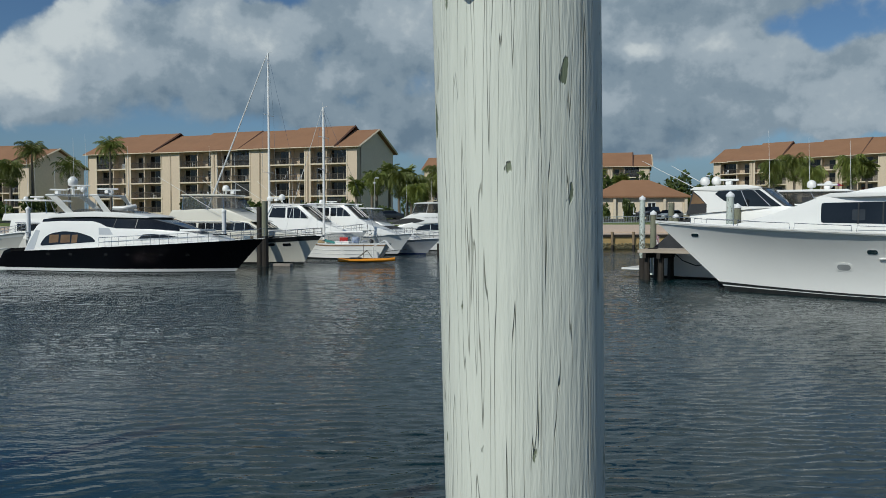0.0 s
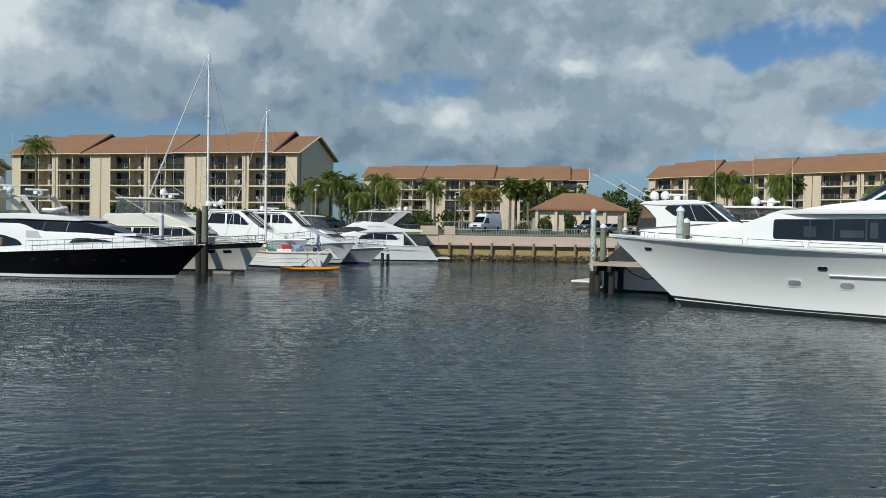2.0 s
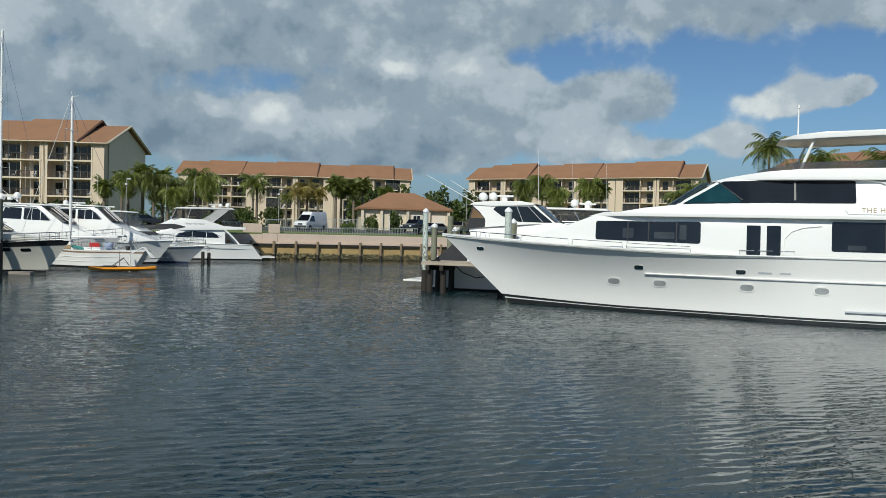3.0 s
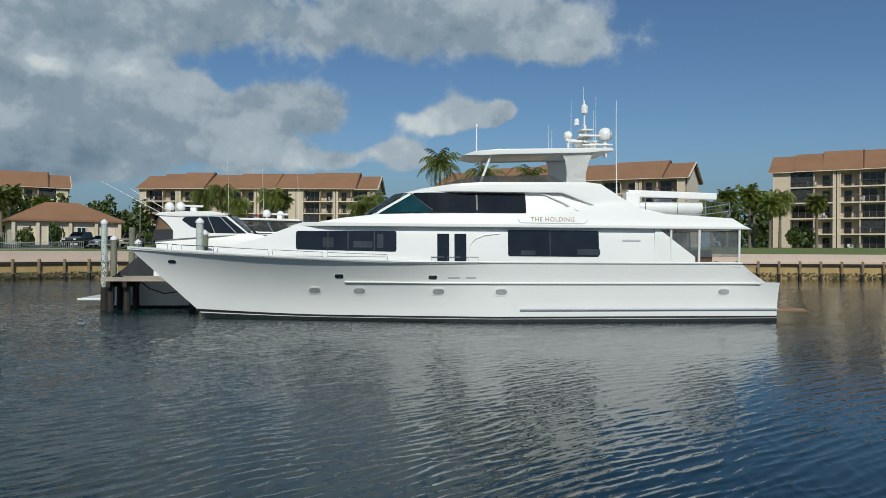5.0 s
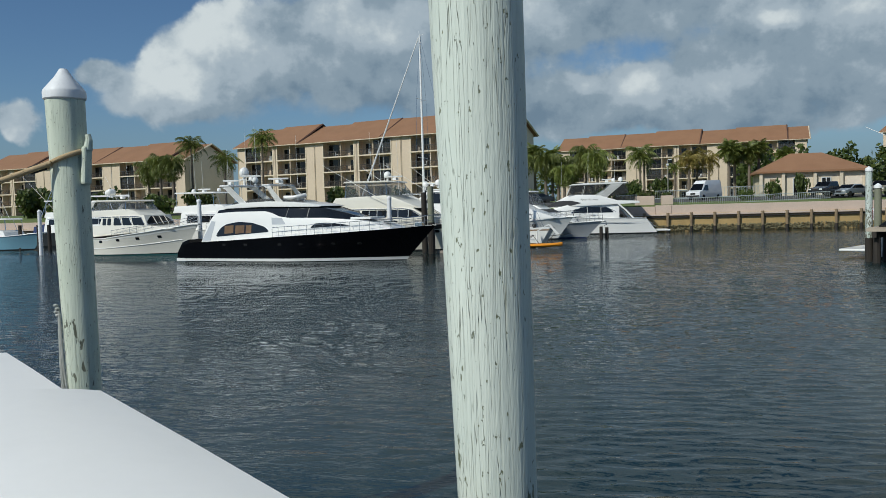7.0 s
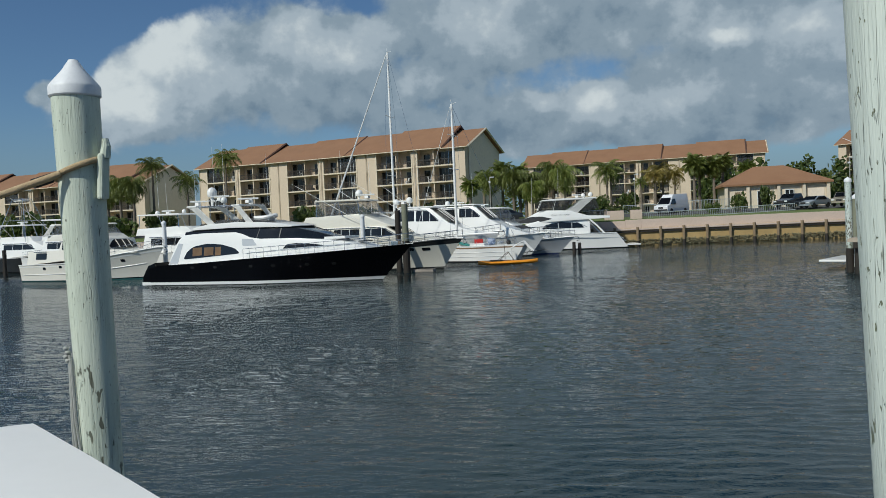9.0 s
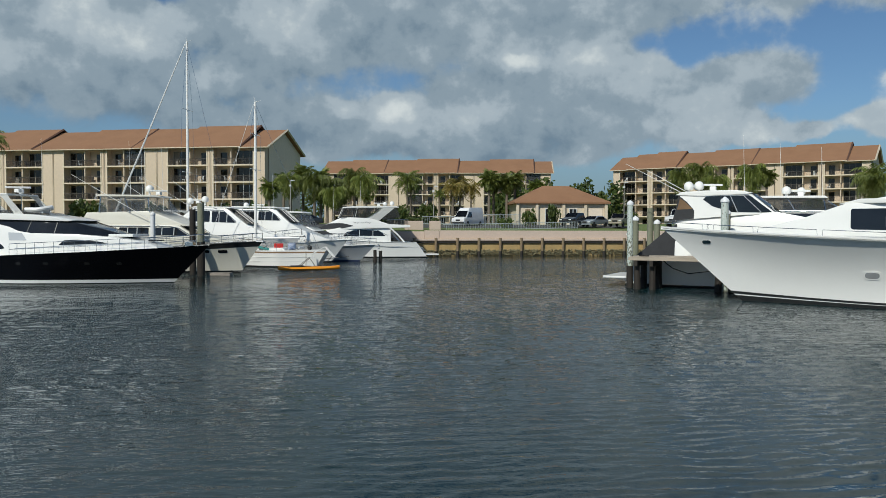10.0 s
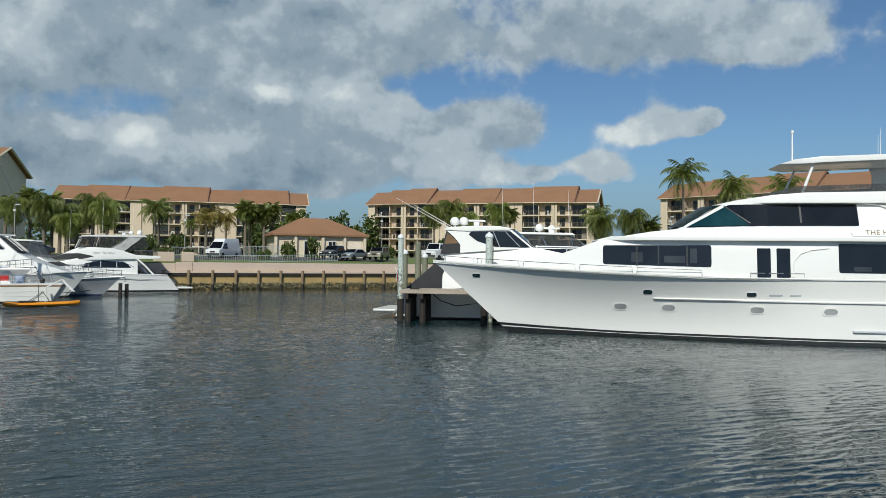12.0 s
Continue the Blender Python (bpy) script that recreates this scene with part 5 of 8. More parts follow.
part("top_frame", bm, STEEL, black, "steel hardtop frame")
dome(black, (4.3, 0.3, 5.95), 0.40, post=0.75)
dome(black, (6.0, -0.4, 5.45), 0.24, post=0.3)
dome(black, (7.9, 0.5, 5.3), 0.2, post=0.2)
radar(black, (5.3, 0, 5.75), 1.5)
radar(black, (3.6, -0.6, 5.45), 1.2)
radar(black, (8.4, -0.5, 5.45), 1.6)
for x, y, z, h in ((4.7, 1.4, 5.2, 4.6), (5.8, -1.2, 5.1, 4.2), (3.9, -1.2, 5.3, 2.6), (9.2, 1.0, 5.2, 3.6)):
    antenna(black, (x, y, z), h, 0.02)
for k in range(6):
    y = -0.9 + 0.36 * k
    bm = bm_new()
    tube(bm, [(4.4, y, 5.28), (4.5, y, 5.6 + 0.1 * (k % 3)), (5.0, y, 5.62 + 0.1 * (k % 2))], 0.03, 5)
    part("mast_light", bm, GEL, black, "white lamp on a bent stalk")
part("bow_rail", BH.rail(0.47, 1.0, 0.66, 18), STEEL, black, "steel bow rail")
# forward mooring gear on deck: hatch, windlass, cleats, life raft canister
for name, at, size, mat in (("deck_hatch", (18.4, 0, 2.42), (0.8, 0.8, 0.08), GLASS), ("windlass", (20.9, 0, 2.2), (0.6, 0.5, 0.3), STEEL), ("sun_pad", (16.4, 0, 2.72), (1.8, 2.2, 0.16), GEL_OLD)):
    bm = bm_new()
    box(bm, at, size, None, 0.03)
    part(name, bm, mat, black)
for side in (1, -1):
    bm = bm_new()
    pane(bm, rounded([(9.0, 2.42), (10.3, 2.42), (9.9, 2.86), (8.9, 2.9)], 0.06), BM_, side, 0.012)
    part("side_vent", bm, GEL_GREY, black, "grey louvred side vent")
# inflatable tender stowed on the boat deck
bm = bm_new()
for y in (0.6, -0.6):
    tube(bm, [(8.9, y * 0.8, 4.28), (9.8, y * 0.8, 4.28), (10.4, y * 0.5, 4.38), (10.6, 0, 4.45)], 0.15, 8, 0.12)
box(bm, (9.6, 0, 4.22), (1.2, 0.8, 0.3), None, 0.05)
part("tender", bm, GEL_OLD, black, "grey inflatable tender on the boat deck", smooth=40)

# ---------- the other boats ----------


def motorboat(label, foot, heading, length, beam, bow_h, stern_h, hull_mat=None, house=None, fly=None, top=None, windows=(), stripe=None,
              rake=1.7, rails=True, domes=(), radars=(), masts=(), rods=(), boot=None, canvas=None, cover=None, sheer_dark=False, name="motorboat", swim=False, arch=None, front_dark=None, stern_rake=0.0, house_mat=None):
    """A cabin boat. x runs forward from the stern; foot is where the stem meets the water."""
    d = Vector((math.cos(radians(heading)), math.sin(radians(heading)), 0))
    wl_len = length - rake
    at = Vector((*foot, 0)) - d * wl_len
    b = thing(name, label, "boat", pose(at.x, at.y, 0, 0, 0, heading))
    hull_mat, house_mat = hull_mat or GEL, house_mat or GEL
    H = Hull(0, wl_len, rake, beam, [(0, stern_h), (0.45, stern_h * 1.05), (0.75, (bow_h + stern_h) / 2), (1, bow_h)], fine=2.5, entry=1.35, start=0.42, stern_rake=stern_rake)
    part("hull", H.band(0.08, 1.0, 8, 30), hull_mat, b, smooth=35)
    part("bottom_paint", H.band(-0.35, 0.10, 2, 30, 0.002, absolute=True), boot or BOOT, b, smooth=35)
    if sheer_dark:
        part("sheer_band", H.band(0.84, 1.0, 1, 30, 0.012), BOOT, b, "dark sheer band", smooth=35)
    elif stripe:
        part("sheer_band", H.band(0.86, 0.91, 1, 30, 0.008), stripe, b, smooth=35)
    part("deck", H.deck(1.0, 0.03), GEL, b)
    bm = bm_new()
    for side in (1, -1):
        pts = [H.at(t, 1.0) for t in [i / 24 for i in range(25)]]
        tube(bm, [(x, side * w, z) for x, w, z in pts], 0.045, 6)
    part("rub_rail", bm, GEL if not sheer_dark else BOOT, b)
    if swim:
        bm = bm_new()
        box(bm, (-0.6, 0, 0.32), (1.4, beam * 0.86, 0.12), None, 0.04)
        part("swim_platform", bm, GEL, b)
    mid = beam / 2
    if house:
        HF = lambda x, z: max(0.25, mid * 0.86 - 0.14 * (z - stern_h) - max(0.0, x - length * 0.55) ** 1.6 * 0.07)
        bm = bm_new()
        prism(bm, house, HF, 0.06)
        part("cabin", bm, house_mat, b, smooth=40)
        for pts in windows:
            for side in (1, -1):
                bm = bm_new()
                pane(bm, rounded(pts, 0.1), HF, side, 0.014)
                w = part("window", bm, GLASS, b, "dark cabin window")
                wx0, wx1 = min(p[0] for p in pts), max(p[0] for p in pts)
                if wx1 - wx0 > 2.0:
                    for q in (0.3, 0.62):
                        x = wx0 + (wx1 - wx0) * q
                        z0, z1 = span_at(pts, x)
                        bm = bm_new()
                        tube(bm, [(x, side * (HF(x, z0) + 0.02), z0 + 0.02), (x, side * (HF(x, z1) + 0.02), z1 - 0.02)], 0.03, 5)
                        part("mullion", bm, GEL, w)
                bm = bm_new()
                tube(bm, [(wx0 - 0.2 + (wx1 - wx0 + 0.2) * i / 4, side * (HF(wx0 + (wx1 - wx0) * i / 4, span_at(pts, wx0 + (wx1 - wx0) * i / 4)[1]) + 0.03), span_at(pts, wx0 + (wx1 - wx0) * i / 4)[1] + 0.1) for i in range(5)], 0.03, 5)
                part("handrail", bm, STEEL, b)
        if front_dark:
            (x0, z0), (x1, z1) = front_dark
            bm = bm_new()
            rows = []
            for x, z in ((x0, z0), (x1, z1)):
                w = HF(x, z) * 0.93
                rows.append([(x + 0.06 + 0.25 * (1 - (f / 4) ** 2), w * f / 4, z + 0.05) for f in range(-4, 5)])
            grid(bm, rows)
            bmesh.ops.solidify(bm, geom=bm.faces, thickness=0.03)
            ws = part("windscreen", bm, GLASS, b, "dark raked windscreen", smooth=40)
            for f in (-0.45, 0.0, 0.45):
                bm = bm_new()
                tube(bm, [(x0 + 0.1 + 0.25 * (1 - f * f), HF(x0, z0) * 0.93 * f, z0 + 0.05), (x1 + 0.1 + 0.25 * (1 - f * f), HF(x1, z1) * 0.93 * f, z1 + 0.05)], 0.035, 5)
                part("mullion", bm, house_mat, ws)
    bx, bw, bz = H.at(0.97, 1.0)
    bm = bm_new()
    box(bm, (bx + 0.1, 0, bz + 0.03), (1.3, 0.5, 0.09), None, 0.03)
    part("bow_pulpit", bm, GEL, b)
    bm = bm_new()
    tube(bm, [(bx + 0.5, 0, bz), (bx + 0.85, 0, bz - 0.08), (bx + 0.9, 0, bz - 0.35), (bx + 0.65, 0, bz - 0.42)], 0.04, 6)
    part("anchor", bm, STEEL, b, "steel anchor on the bow")
    hx, hw, hz_ = H.at(0.78, 1.0)
    bm = bm_new()
    box(bm, (hx, 0, hz_ + 0.06), (0.7, 0.7, 0.1), None, 0.03)
    part("deck_hatch", bm, GLASS, b, "smoked deck hatch")
    if fly:
        FF = lambda x, z: max(0.3, mid * 0.72 - 0.1 * (z - 3) - max(0.0, x - length * 0.5) ** 1.6 * 0.05)
        bm = bm_new()
        prism(bm, fly, FF, 0.05)
        part("flybridge", bm, house_mat, b, smooth=40)
    if top:
        x0, x1, z, kind = top
        w = mid * 0.68
        bm = bm_new()
        prism(bm, [(x0, z), (x1, z - 0.06), (x1 - 0.2, z + 0.08), (x0 + 0.15, z + 0.13)], lambda x, zz: w, 0.03)
        part("hardtop", bm, house_mat if kind != "canvas" else CANVAS_BLACK, b, smooth=40)
        low = (fly or house)
        zl = max(p[1] for p in low) - 0.1
        for side in (1, -1):
            for xa, xb in ((x0 + 0.3, x0 + 0.25), (x1 - 0.3, x1 - 0.15), ((x0 + x1) / 2, (x0 + x1) / 2 + 0.5)):
                bm = bm_new()
                tube(bm, [(xb, side * w * 1.02, zl), (xa, side * w * 0.96, z + 0.03)], 0.03, 6)
                part("top_support", bm, STEEL, b)
        if kind in ("vinyl", "canvas", "screen"):
            bm = bm_new()
            grid(bm, [[(x0 + 0.1, -w, zl), (x0 + 0.1, w, zl), (x1 + 0.7, w * 0.86, zl), (x1 + 1.0, 0, zl), (x1 + 0.7, -w * 0.86, zl)],
                      [(x0 + 0.25, -w * 0.97, z), (x0 + 0.25, w * 0.97, z), (x1 - 0.35, w * 0.88, z), (x1 - 0.25, 0, z), (x1 - 0.35, -w * 0.88, z)]], True)
            part("enclosure", bm, VINYL if kind == "vinyl" else SMOKE, b, "clear zipped flybridge enclosure")
    if arch:
        x0, z0, x1, z1, wid = arch
        for side in (1, -1):
            bm = bm_new()
            f = bm.faces.new([bm.verts.new((x, side * mid * 0.74, z)) for x, z in ((x0, z0), (x0 + wid, z0), (x1 + wid * 0.8, z1), (x1, z1))])
            bmesh.ops.solidify(bm, geom=[f], thickness=0.12)
            part("arch_leg", bm, GEL, b)
        bm = bm_new()
        box(bm, (x1 + wid * 0.4, 0, z1), (wid * 0.85, mid * 1.5, 0.12), None, 0.04)
        part("arch_top", bm, GEL, b)
    if canvas:
        bm = bm_new()
        prism(bm, canvas, lambda x, z: mid * 0.8, 0.05)
        part("canvas_cover", bm, CANVAS_BLACK, b, "black canvas cover", smooth=40)
    if cover:
        bm = bm_new()
        prism(bm, cover, lambda x, z: mid * 0.78, 0.05)
        part("cockpit_cover", bm, CANVAS_BLUE, b, "navy canvas cover", smooth=40)
    if rails:
        part("bow_rail", H.rail(0.5, 1.0, 0.6, 11), STEEL, b, "steel bow rail")
    for x, y, z, r in domes:
        dome(b, (x, y, z), r, post=0.25)
    for x, z in radars:
        radar(b, (x, 0, z), 1.2)
    for x, y, z, h in masts:
        antenna(b, (x, y, z), h, 0.03)
    for p, q in rods:
        for side in (1, -1):
            outrigger(b, (p[0], side * p[1], p[2]), (q[0], side * q[1], q[2]))
    return b


HD = -16.0
# flybridge sportfisher with a dark sheer, beside the black yacht's bow
s1 = motorboat("cream flybridge sportfisher with dark sheer band, clear bridge enclosure and outriggers", (-11.6, 63.4), HD, 17.5, 5.0, 2.2, 1.55, CREAM,
          house_mat=CREAM, house=[(3.5, 1.6), (15.4, 2.2), (14.0, 2.5), (12.9, 2.68), (11.7, 3.36), (4.4, 3.40)],
          windows=([(4.8, 2.62), (7.1, 2.62), (7.1, 3.2), (4.8, 3.22)], [(7.3, 2.62), (9.6, 2.62), (9.6, 3.2), (7.3, 3.2)], [(9.8, 2.62), (12.5, 2.62), (11.6, 3.2), (9.8, 3.2)]),
          front_dark=((12.75, 2.76), (11.8, 3.3)), fly=[(4.0, 3.38), (12.4, 3.30), (11.6, 3.6), (10.2, 4.15), (9.4, 4.4), (4.6, 4.3)], top=(5.4, 9.7, 5.5, "vinyl"),
          sheer_dark=True, domes=((8.4, 0.5, 5.9, 0.3),), radars=((9.4, 5.75),), masts=((6.4, 1.4, 4.4, 5.5), (10.5, -1.4, 4.4, 4.6), (7.6, 1.4, 5.5, 4.0), (8.8, -1.3, 5.5, 3.4)),
          rods=(((10.6, 2.0, 3.3), (4.4, 3.2, 7.0)),))
S1H = Hull(0, 15.8, 1.7, 5.0, [(0, 1.55), (0.45, 1.63), (0.75, 1.875), (1, 2.2)], fine=2.5, entry=1.35, start=0.42)
for side in (1, -1):
    for x in (13.3, 14.5):
        bm = bm_new()
        pane(bm, rounded([(x, 1.32), (x + 0.62, 1.34), (x + 0.62, 1.56), (x, 1.54)], 0.09), S1H.half, side, 0.015, 0.04)
        part("hull_port", bm, GLASS, s1, "small dark hull window")
# sedan bridge boat further back
motorboat("white sedan motor yacht with raked windscreen and radar arch", (-9.15, 75.86), HD, 13.0, 4.4, 2.5, 1.7, GEL,
          house=[(1.4, 1.7), (11.6, 2.35), (10.6, 2.62), (9.4, 3.0), (8.5, 3.42), (6.75, 4.76), (6.5, 4.9), (3.4, 4.98), (2.4, 4.2), (1.8, 3.0)],
          windows=([(3.2, 3.75), (5.0, 3.7), (5.0, 4.68), (3.6, 4.72)], [(5.2, 3.68), (7.5, 3.62), (6.4, 4.62), (5.2, 4.68)]), front_dark=((8.4, 3.5), (6.75, 4.72)), top=(3.3, 7.0, 4.98, "hard"), arch=(2.0, 4.0, 0.7, 4.7, 1.0),
          domes=((2.2, 0.5, 5.4, 0.32), (4.1, -0.5, 5.5, 0.32)), radars=((3.2, 5.5),), masts=((2.6, 1.2, 5.1, 3.6), (5.2, -1.2, 5.1, 3.2), (4.4, 1.2, 5.1, 4.4)), rods=(((4.0, 1.6, 4.6), (-0.6, 2.8, 7.6)),))
# flybridge boat behind the black yacht's stern
motorboat("white flybridge convertible with open hardtop behind the black yacht", (-31.0, 71.5), HD, 14.0, 4.6, 2.3, 1.7,
          house=[(2.6, 1.7), (11.5, 2.1), (9.6, 2.9), (8.4, 3.3), (7.0, 3.5), (2.8, 3.5)], windows=([(3.6, 2.5), (8.2, 2.5), (7.8, 3.1), (3.6, 3.15)],),
          fly=[(1.6, 3.45), (8.6, 3.4), (7.6, 4.1), (6.6, 4.2), (1.8, 4.1)], top=(1.8, 6.9, 5.3, "open"), domes=((5.8, 0.3, 5.45, 0.2), (2.6, 0.3, 5.4, 0.22)), radars=((4.2, 5.5),),
          masts=((2.2, 1, 5.2, 4.2), (5, -1, 5.2, 3.6)))
# pilothouse trawler
tr = motorboat("off-white pilothouse trawler with covered flybridge", (-36.3, 64.6), -17.5, 14.5, 4.6, 2.5, 1.3, TRAWL, house_mat=TRAWL,
          house=[(0.8, 1.3), (12.6, 2.1), (11.6, 2.3), (10.2, 2.42), (9.6, 3.22), (9.8, 3.34), (4.9, 3.36), (4.6, 2.5), (0.9, 2.45)],
          windows=([(5.0, 2.52), (5.45, 2.52), (5.45, 3.12), (5.0, 3.12)], [(5.6, 2.52), (6.05, 2.52), (6.05, 3.12), (5.6, 3.12)], [(6.4, 2.5), (7.4, 2.5), (7.2, 3.14), (6.4, 3.14)], [(7.55, 2.5), (8.6, 2.5), (8.35, 3.14), (7.35, 3.14)], [(8.75, 2.5), (9.95, 2.48), (9.55, 3.12), (8.5, 3.14)], [(1.9, 1.75), (3.2, 1.75), (3.2, 2.3), (1.9, 2.3)]),
          fly=[(3.0, 3.3), (9.4, 3.28), (8.6, 3.72), (7.8, 3.9), (3.1, 3.8)], top=(3.4, 7.9, 4.62, "vinyl"), domes=((3.8, 0.4, 5.25, 0.32), (4.6, -0.5, 5.25, 0.30)), radars=((5.6, 4.95),), front_dark=((10.15, 2.5), (9.6, 3.2)),
          arch=(2.6, 3.7, 3.6, 4.62, 0.7), masts=((3.2, 1, 4.7, 3.0), (7.5, -1, 4.7, 3.4)), stripe=GEL, boot=BOOT_GREEN)
TRH = Hull(0, 12.8, 1.7, 4.6, [(0, 1.3), (0.45, 1.365), (0.75, 1.9), (1, 2.5)], fine=2.5, entry=1.35, start=0.42)
for side in (1, -1):
    for k in range(5):
        x, z = 3.2 + 2.0 * k, 0.98 + 0.12 * k
        bm = bm_new()
        pane(bm, rounded([(x - 0.17, z - 0.11), (x + 0.17, z - 0.11), (x + 0.17, z + 0.11), (x - 0.17, z + 0.11)], 0.05), TRH.half, side, 0.015, 0.04)
        part("hull_port", bm, GLASS, tr, "small square hull port")
    bm = bm_new()
    tube(bm, [(p[0], side * (p[1] + 0.01), p[2]) for p in [TRH.at(0.03 + 0.92 * i / 20, 0.42 + 0.1 * (i / 20) ** 2) for i in range(21)]], 0.035, 5)
    part("rub_rail", bm, GEL, tr)
# express cruiser
motorboat("white express cruiser with long raked windscreen", (-4.9, 79.1), HD, 13.5, 4.4, 2.1, 1.5,
          house=[(2.0, 1.5), (12.2, 2.0), (10.8, 2.5), (9.4, 3.0), (8.3, 3.62), (6.9, 4.86), (6.6, 4.98), (2.6, 4.95), (2.2, 3.0)], windows=([(3.0, 3.9), (5.0, 3.9), (5.0, 4.75), (3.0, 4.75)], [(5.2, 3.9), (7.4, 3.86), (6.5, 4.72), (5.2, 4.75)]),
          top=(2.4, 6.9, 5.1, "hard"), front_dark=((8.2, 3.7), (6.9, 4.82)), domes=((3.2, 0.5, 5.2, 0.25),), radars=((4.6, 5.2),), masts=((2.8, 1, 5, 3.5),))
# grey-hulled cruiser with canvas
motorboat("pale grey hull cruiser with dark canvas windscreen cover", (-2.0, 82.4), HD, 14.0, 4.4, 1.55, 1.15, GEL_GREY,
          house=[(2.4, 1.15), (11.4, 1.5), (10.2, 2.1), (8.8, 2.6), (7.4, 3.3), (3.4, 3.4), (2.6, 2.6)], windows=(), top=(4.2, 7.0, 4.72, "vinyl"),
          canvas=[(5.4, 2.5), (9.2, 2.45), (8.4, 2.85), (6.4, 3.1)], radars=((4.4, 5.0),), masts=((3.0, 1, 4.8, 4.0),), boot=CANVAS_BLUE)
# flybridge cruiser lying stern out against the seawall
cr = motorboat("white flybridge motor cruiser moored stern out by the seawall", (-6.9, 92.6), 182.0, 14.6, 4.6, 2.35, 1.55, stern_rake=-1.3,
          house=[(4.2, 1.45), (13.0, 2.1), (11.4, 2.85), (9.8, 3.25), (4.2, 3.3)],
          windows=([(9.5, 2.28), (9.1, 2.74), (7.6, 3.0), (5.4, 2.85), (4.8, 2.28)],),
          domes=((3.9, 0.5, 5.75, 0.27), (4.6, -0.6, 5.75, 0.24)), radars=((5.4, 5.8),), masts=((7.6, 1.4, 5.5, 3.6), (4.4, -1.4, 5.5, 3.2), (10.6, 1.3, 3.9, 4.2)))
CF = lambda x, z: max(0.25, 2.0 - 0.12 * (z - 3.2) - max(0.0, x - 7.5) ** 1.7 * 0.11)
bm = bm_new()
prism(bm, [(2.0, 3.25), (12.3, 2.95), (11.4, 3.5), (10.2, 4.1), (9.5, 4.38), (6.6, 4.28), (5.6, 4.0), (4.4, 3.62), (2.0, 3.5)], CF, 0.06)
part("flybridge", bm, GEL, cr, "sleek white flybridge moulding", smooth=40)
bm = bm_new()
prism(bm, [(3.2, 5.48), (9.7, 5.40), (9.4, 5.52), (8.0, 5.62), (3.5, 5.64)], lambda x, z: 1.65 - max(0, x - 8) ** 2 * 0.12, 0.03)
part("hardtop", bm, GEL, cr, "white flybridge hardtop", smooth=40)
bm = bm_new()
box(bm, (-0.55, 0, 0.2), (1.5, 4.0, 0.16), None, 0.05)
part("swim_platform", bm, GEL, cr)
bm = bm_new()
rows = [[(1.22 * f, y, 0.42 + 1.1 * f + 0.05 * (1 - (y / 1.5) ** 2)) for y in (-1.5, -0.7, 0, 0.7, 1.5)] for f in (0.1, 0.5, 0.9)]
grid(bm, rows)
bmesh.ops.solidify(bm, geom=bm.faces, thickness=0.05)
part("transom_panel", bm, GEL_OLD, cr, "sloping white transom panel", smooth=40)
for side in (1, -1):
    bm = bm_new()
    f = bm.faces.new([bm.verts.new((x, side * (1.72 - 0.1 * (z - 4.2)), z)) for x, z in ((7.0, 4.1), (5.6, 3.9), (4.6, 4.75), (3.6, 5.55), (5.0, 5.55), (5.7, 4.9))])
    bmesh.ops.solidify(bm, geom=[f], thickness=0.14)
    part("arch_leg", bm, GEL, cr, "raked white radar arch leg")
    for pts, mat, lab in (([(9.5, 5.42), (9.95, 4.3), (6.9, 4.2), (5.7, 5.45)], SMOKE, "smoked flybridge enclosure"), ([(5.5, 4.0), (3.1, 4.4), (3.5, 5.5), (3.7, 5.5), (4.7, 4.7)], SMOKE, "dark mesh aft enclosure")):
        bm = bm_new()
        f = bm.faces.new([bm.verts.new((x, side * 1.62, z)) for x, z in pts])
        bmesh.ops.solidify(bm, geom=[f], thickness=0.02)
        part("enclosure", bm, mat, cr, lab)
    bm = bm_new()
    tube(bm, [(9.9, side * 1.45, 4.3), (9.4, side * 1.45, 5.45)], 0.035, 6)
    part("top_support", bm, GEL, cr)
    bm = bm_new()
    tube(bm, [(8.2, side * 1.6, 4.3), (7.9, side * 1.6, 5.45)], 0.03, 6)
    part("top_support", bm, GEL, cr)
    for x0, n in ((8.4, 9), (7.55, 5), (7.05, 9)):
        bm = bm_new()
        tube(bm, [(x0 - 0.075 * i, side * (CF(x0 - 0.075 * i, 3.76) + 0.012), 3.76 + 0.10 * math.sin(i * 1.9) * (1.3 if i < 2 else 0.8)) for i in range(n)], 0.018, 4)
        part("name_mark", bm, BOOT, cr, "dark script name mark")
    bm = bm_new()
    tube(bm, [(0.6 + 1.2 * i, side * (2.0 + 0.32 * min(1, i / 3) - 0.02 * max(0, i - 5) ** 2), 1.0 + 0.05 * i) for i in range(9)], 0.03, 5)
    part("rub_rail", bm, GEL_GREY, cr, "grey side rub rail")
    bm = bm_new()
    pane(bm, rounded([(12.6, 2.98), (11.0, 3.68), (9.6, 3.72), (8.3, 3.42), (9.6, 3.12)], 0.25), CF, side, 0.02)
    part("windscreen_cover", bm, CANVAS_BLACK, cr, "black windscreen cover")
    bm = bm_new()
    tube(bm, [(4.4, side * 1.9, 3.3), (3.5, side * 2.0, 2.5), (2.7, side * 2.08, 1.6)], 0.10, 8)
    part("cockpit_wing", bm, GEL, cr, smooth=50)
    for x in (2.3, 3.0, 3.8):
        bm = bm_new()
        tube(bm, [(x, side * 1.75, 3.5), (x, side * 1.75, 4.15)], 0.02, 5)
        part("rail_post", bm, STEEL, cr)
    bm = bm_new()
    tube(bm, [(4.6, side * 1.75, 4.1), (2.2, side * 1.75, 4.15), (2.1, 0, 4.15)], 0.025, 5)
    part("aft_rail", bm, STEEL, cr)
    bm = bm_new()
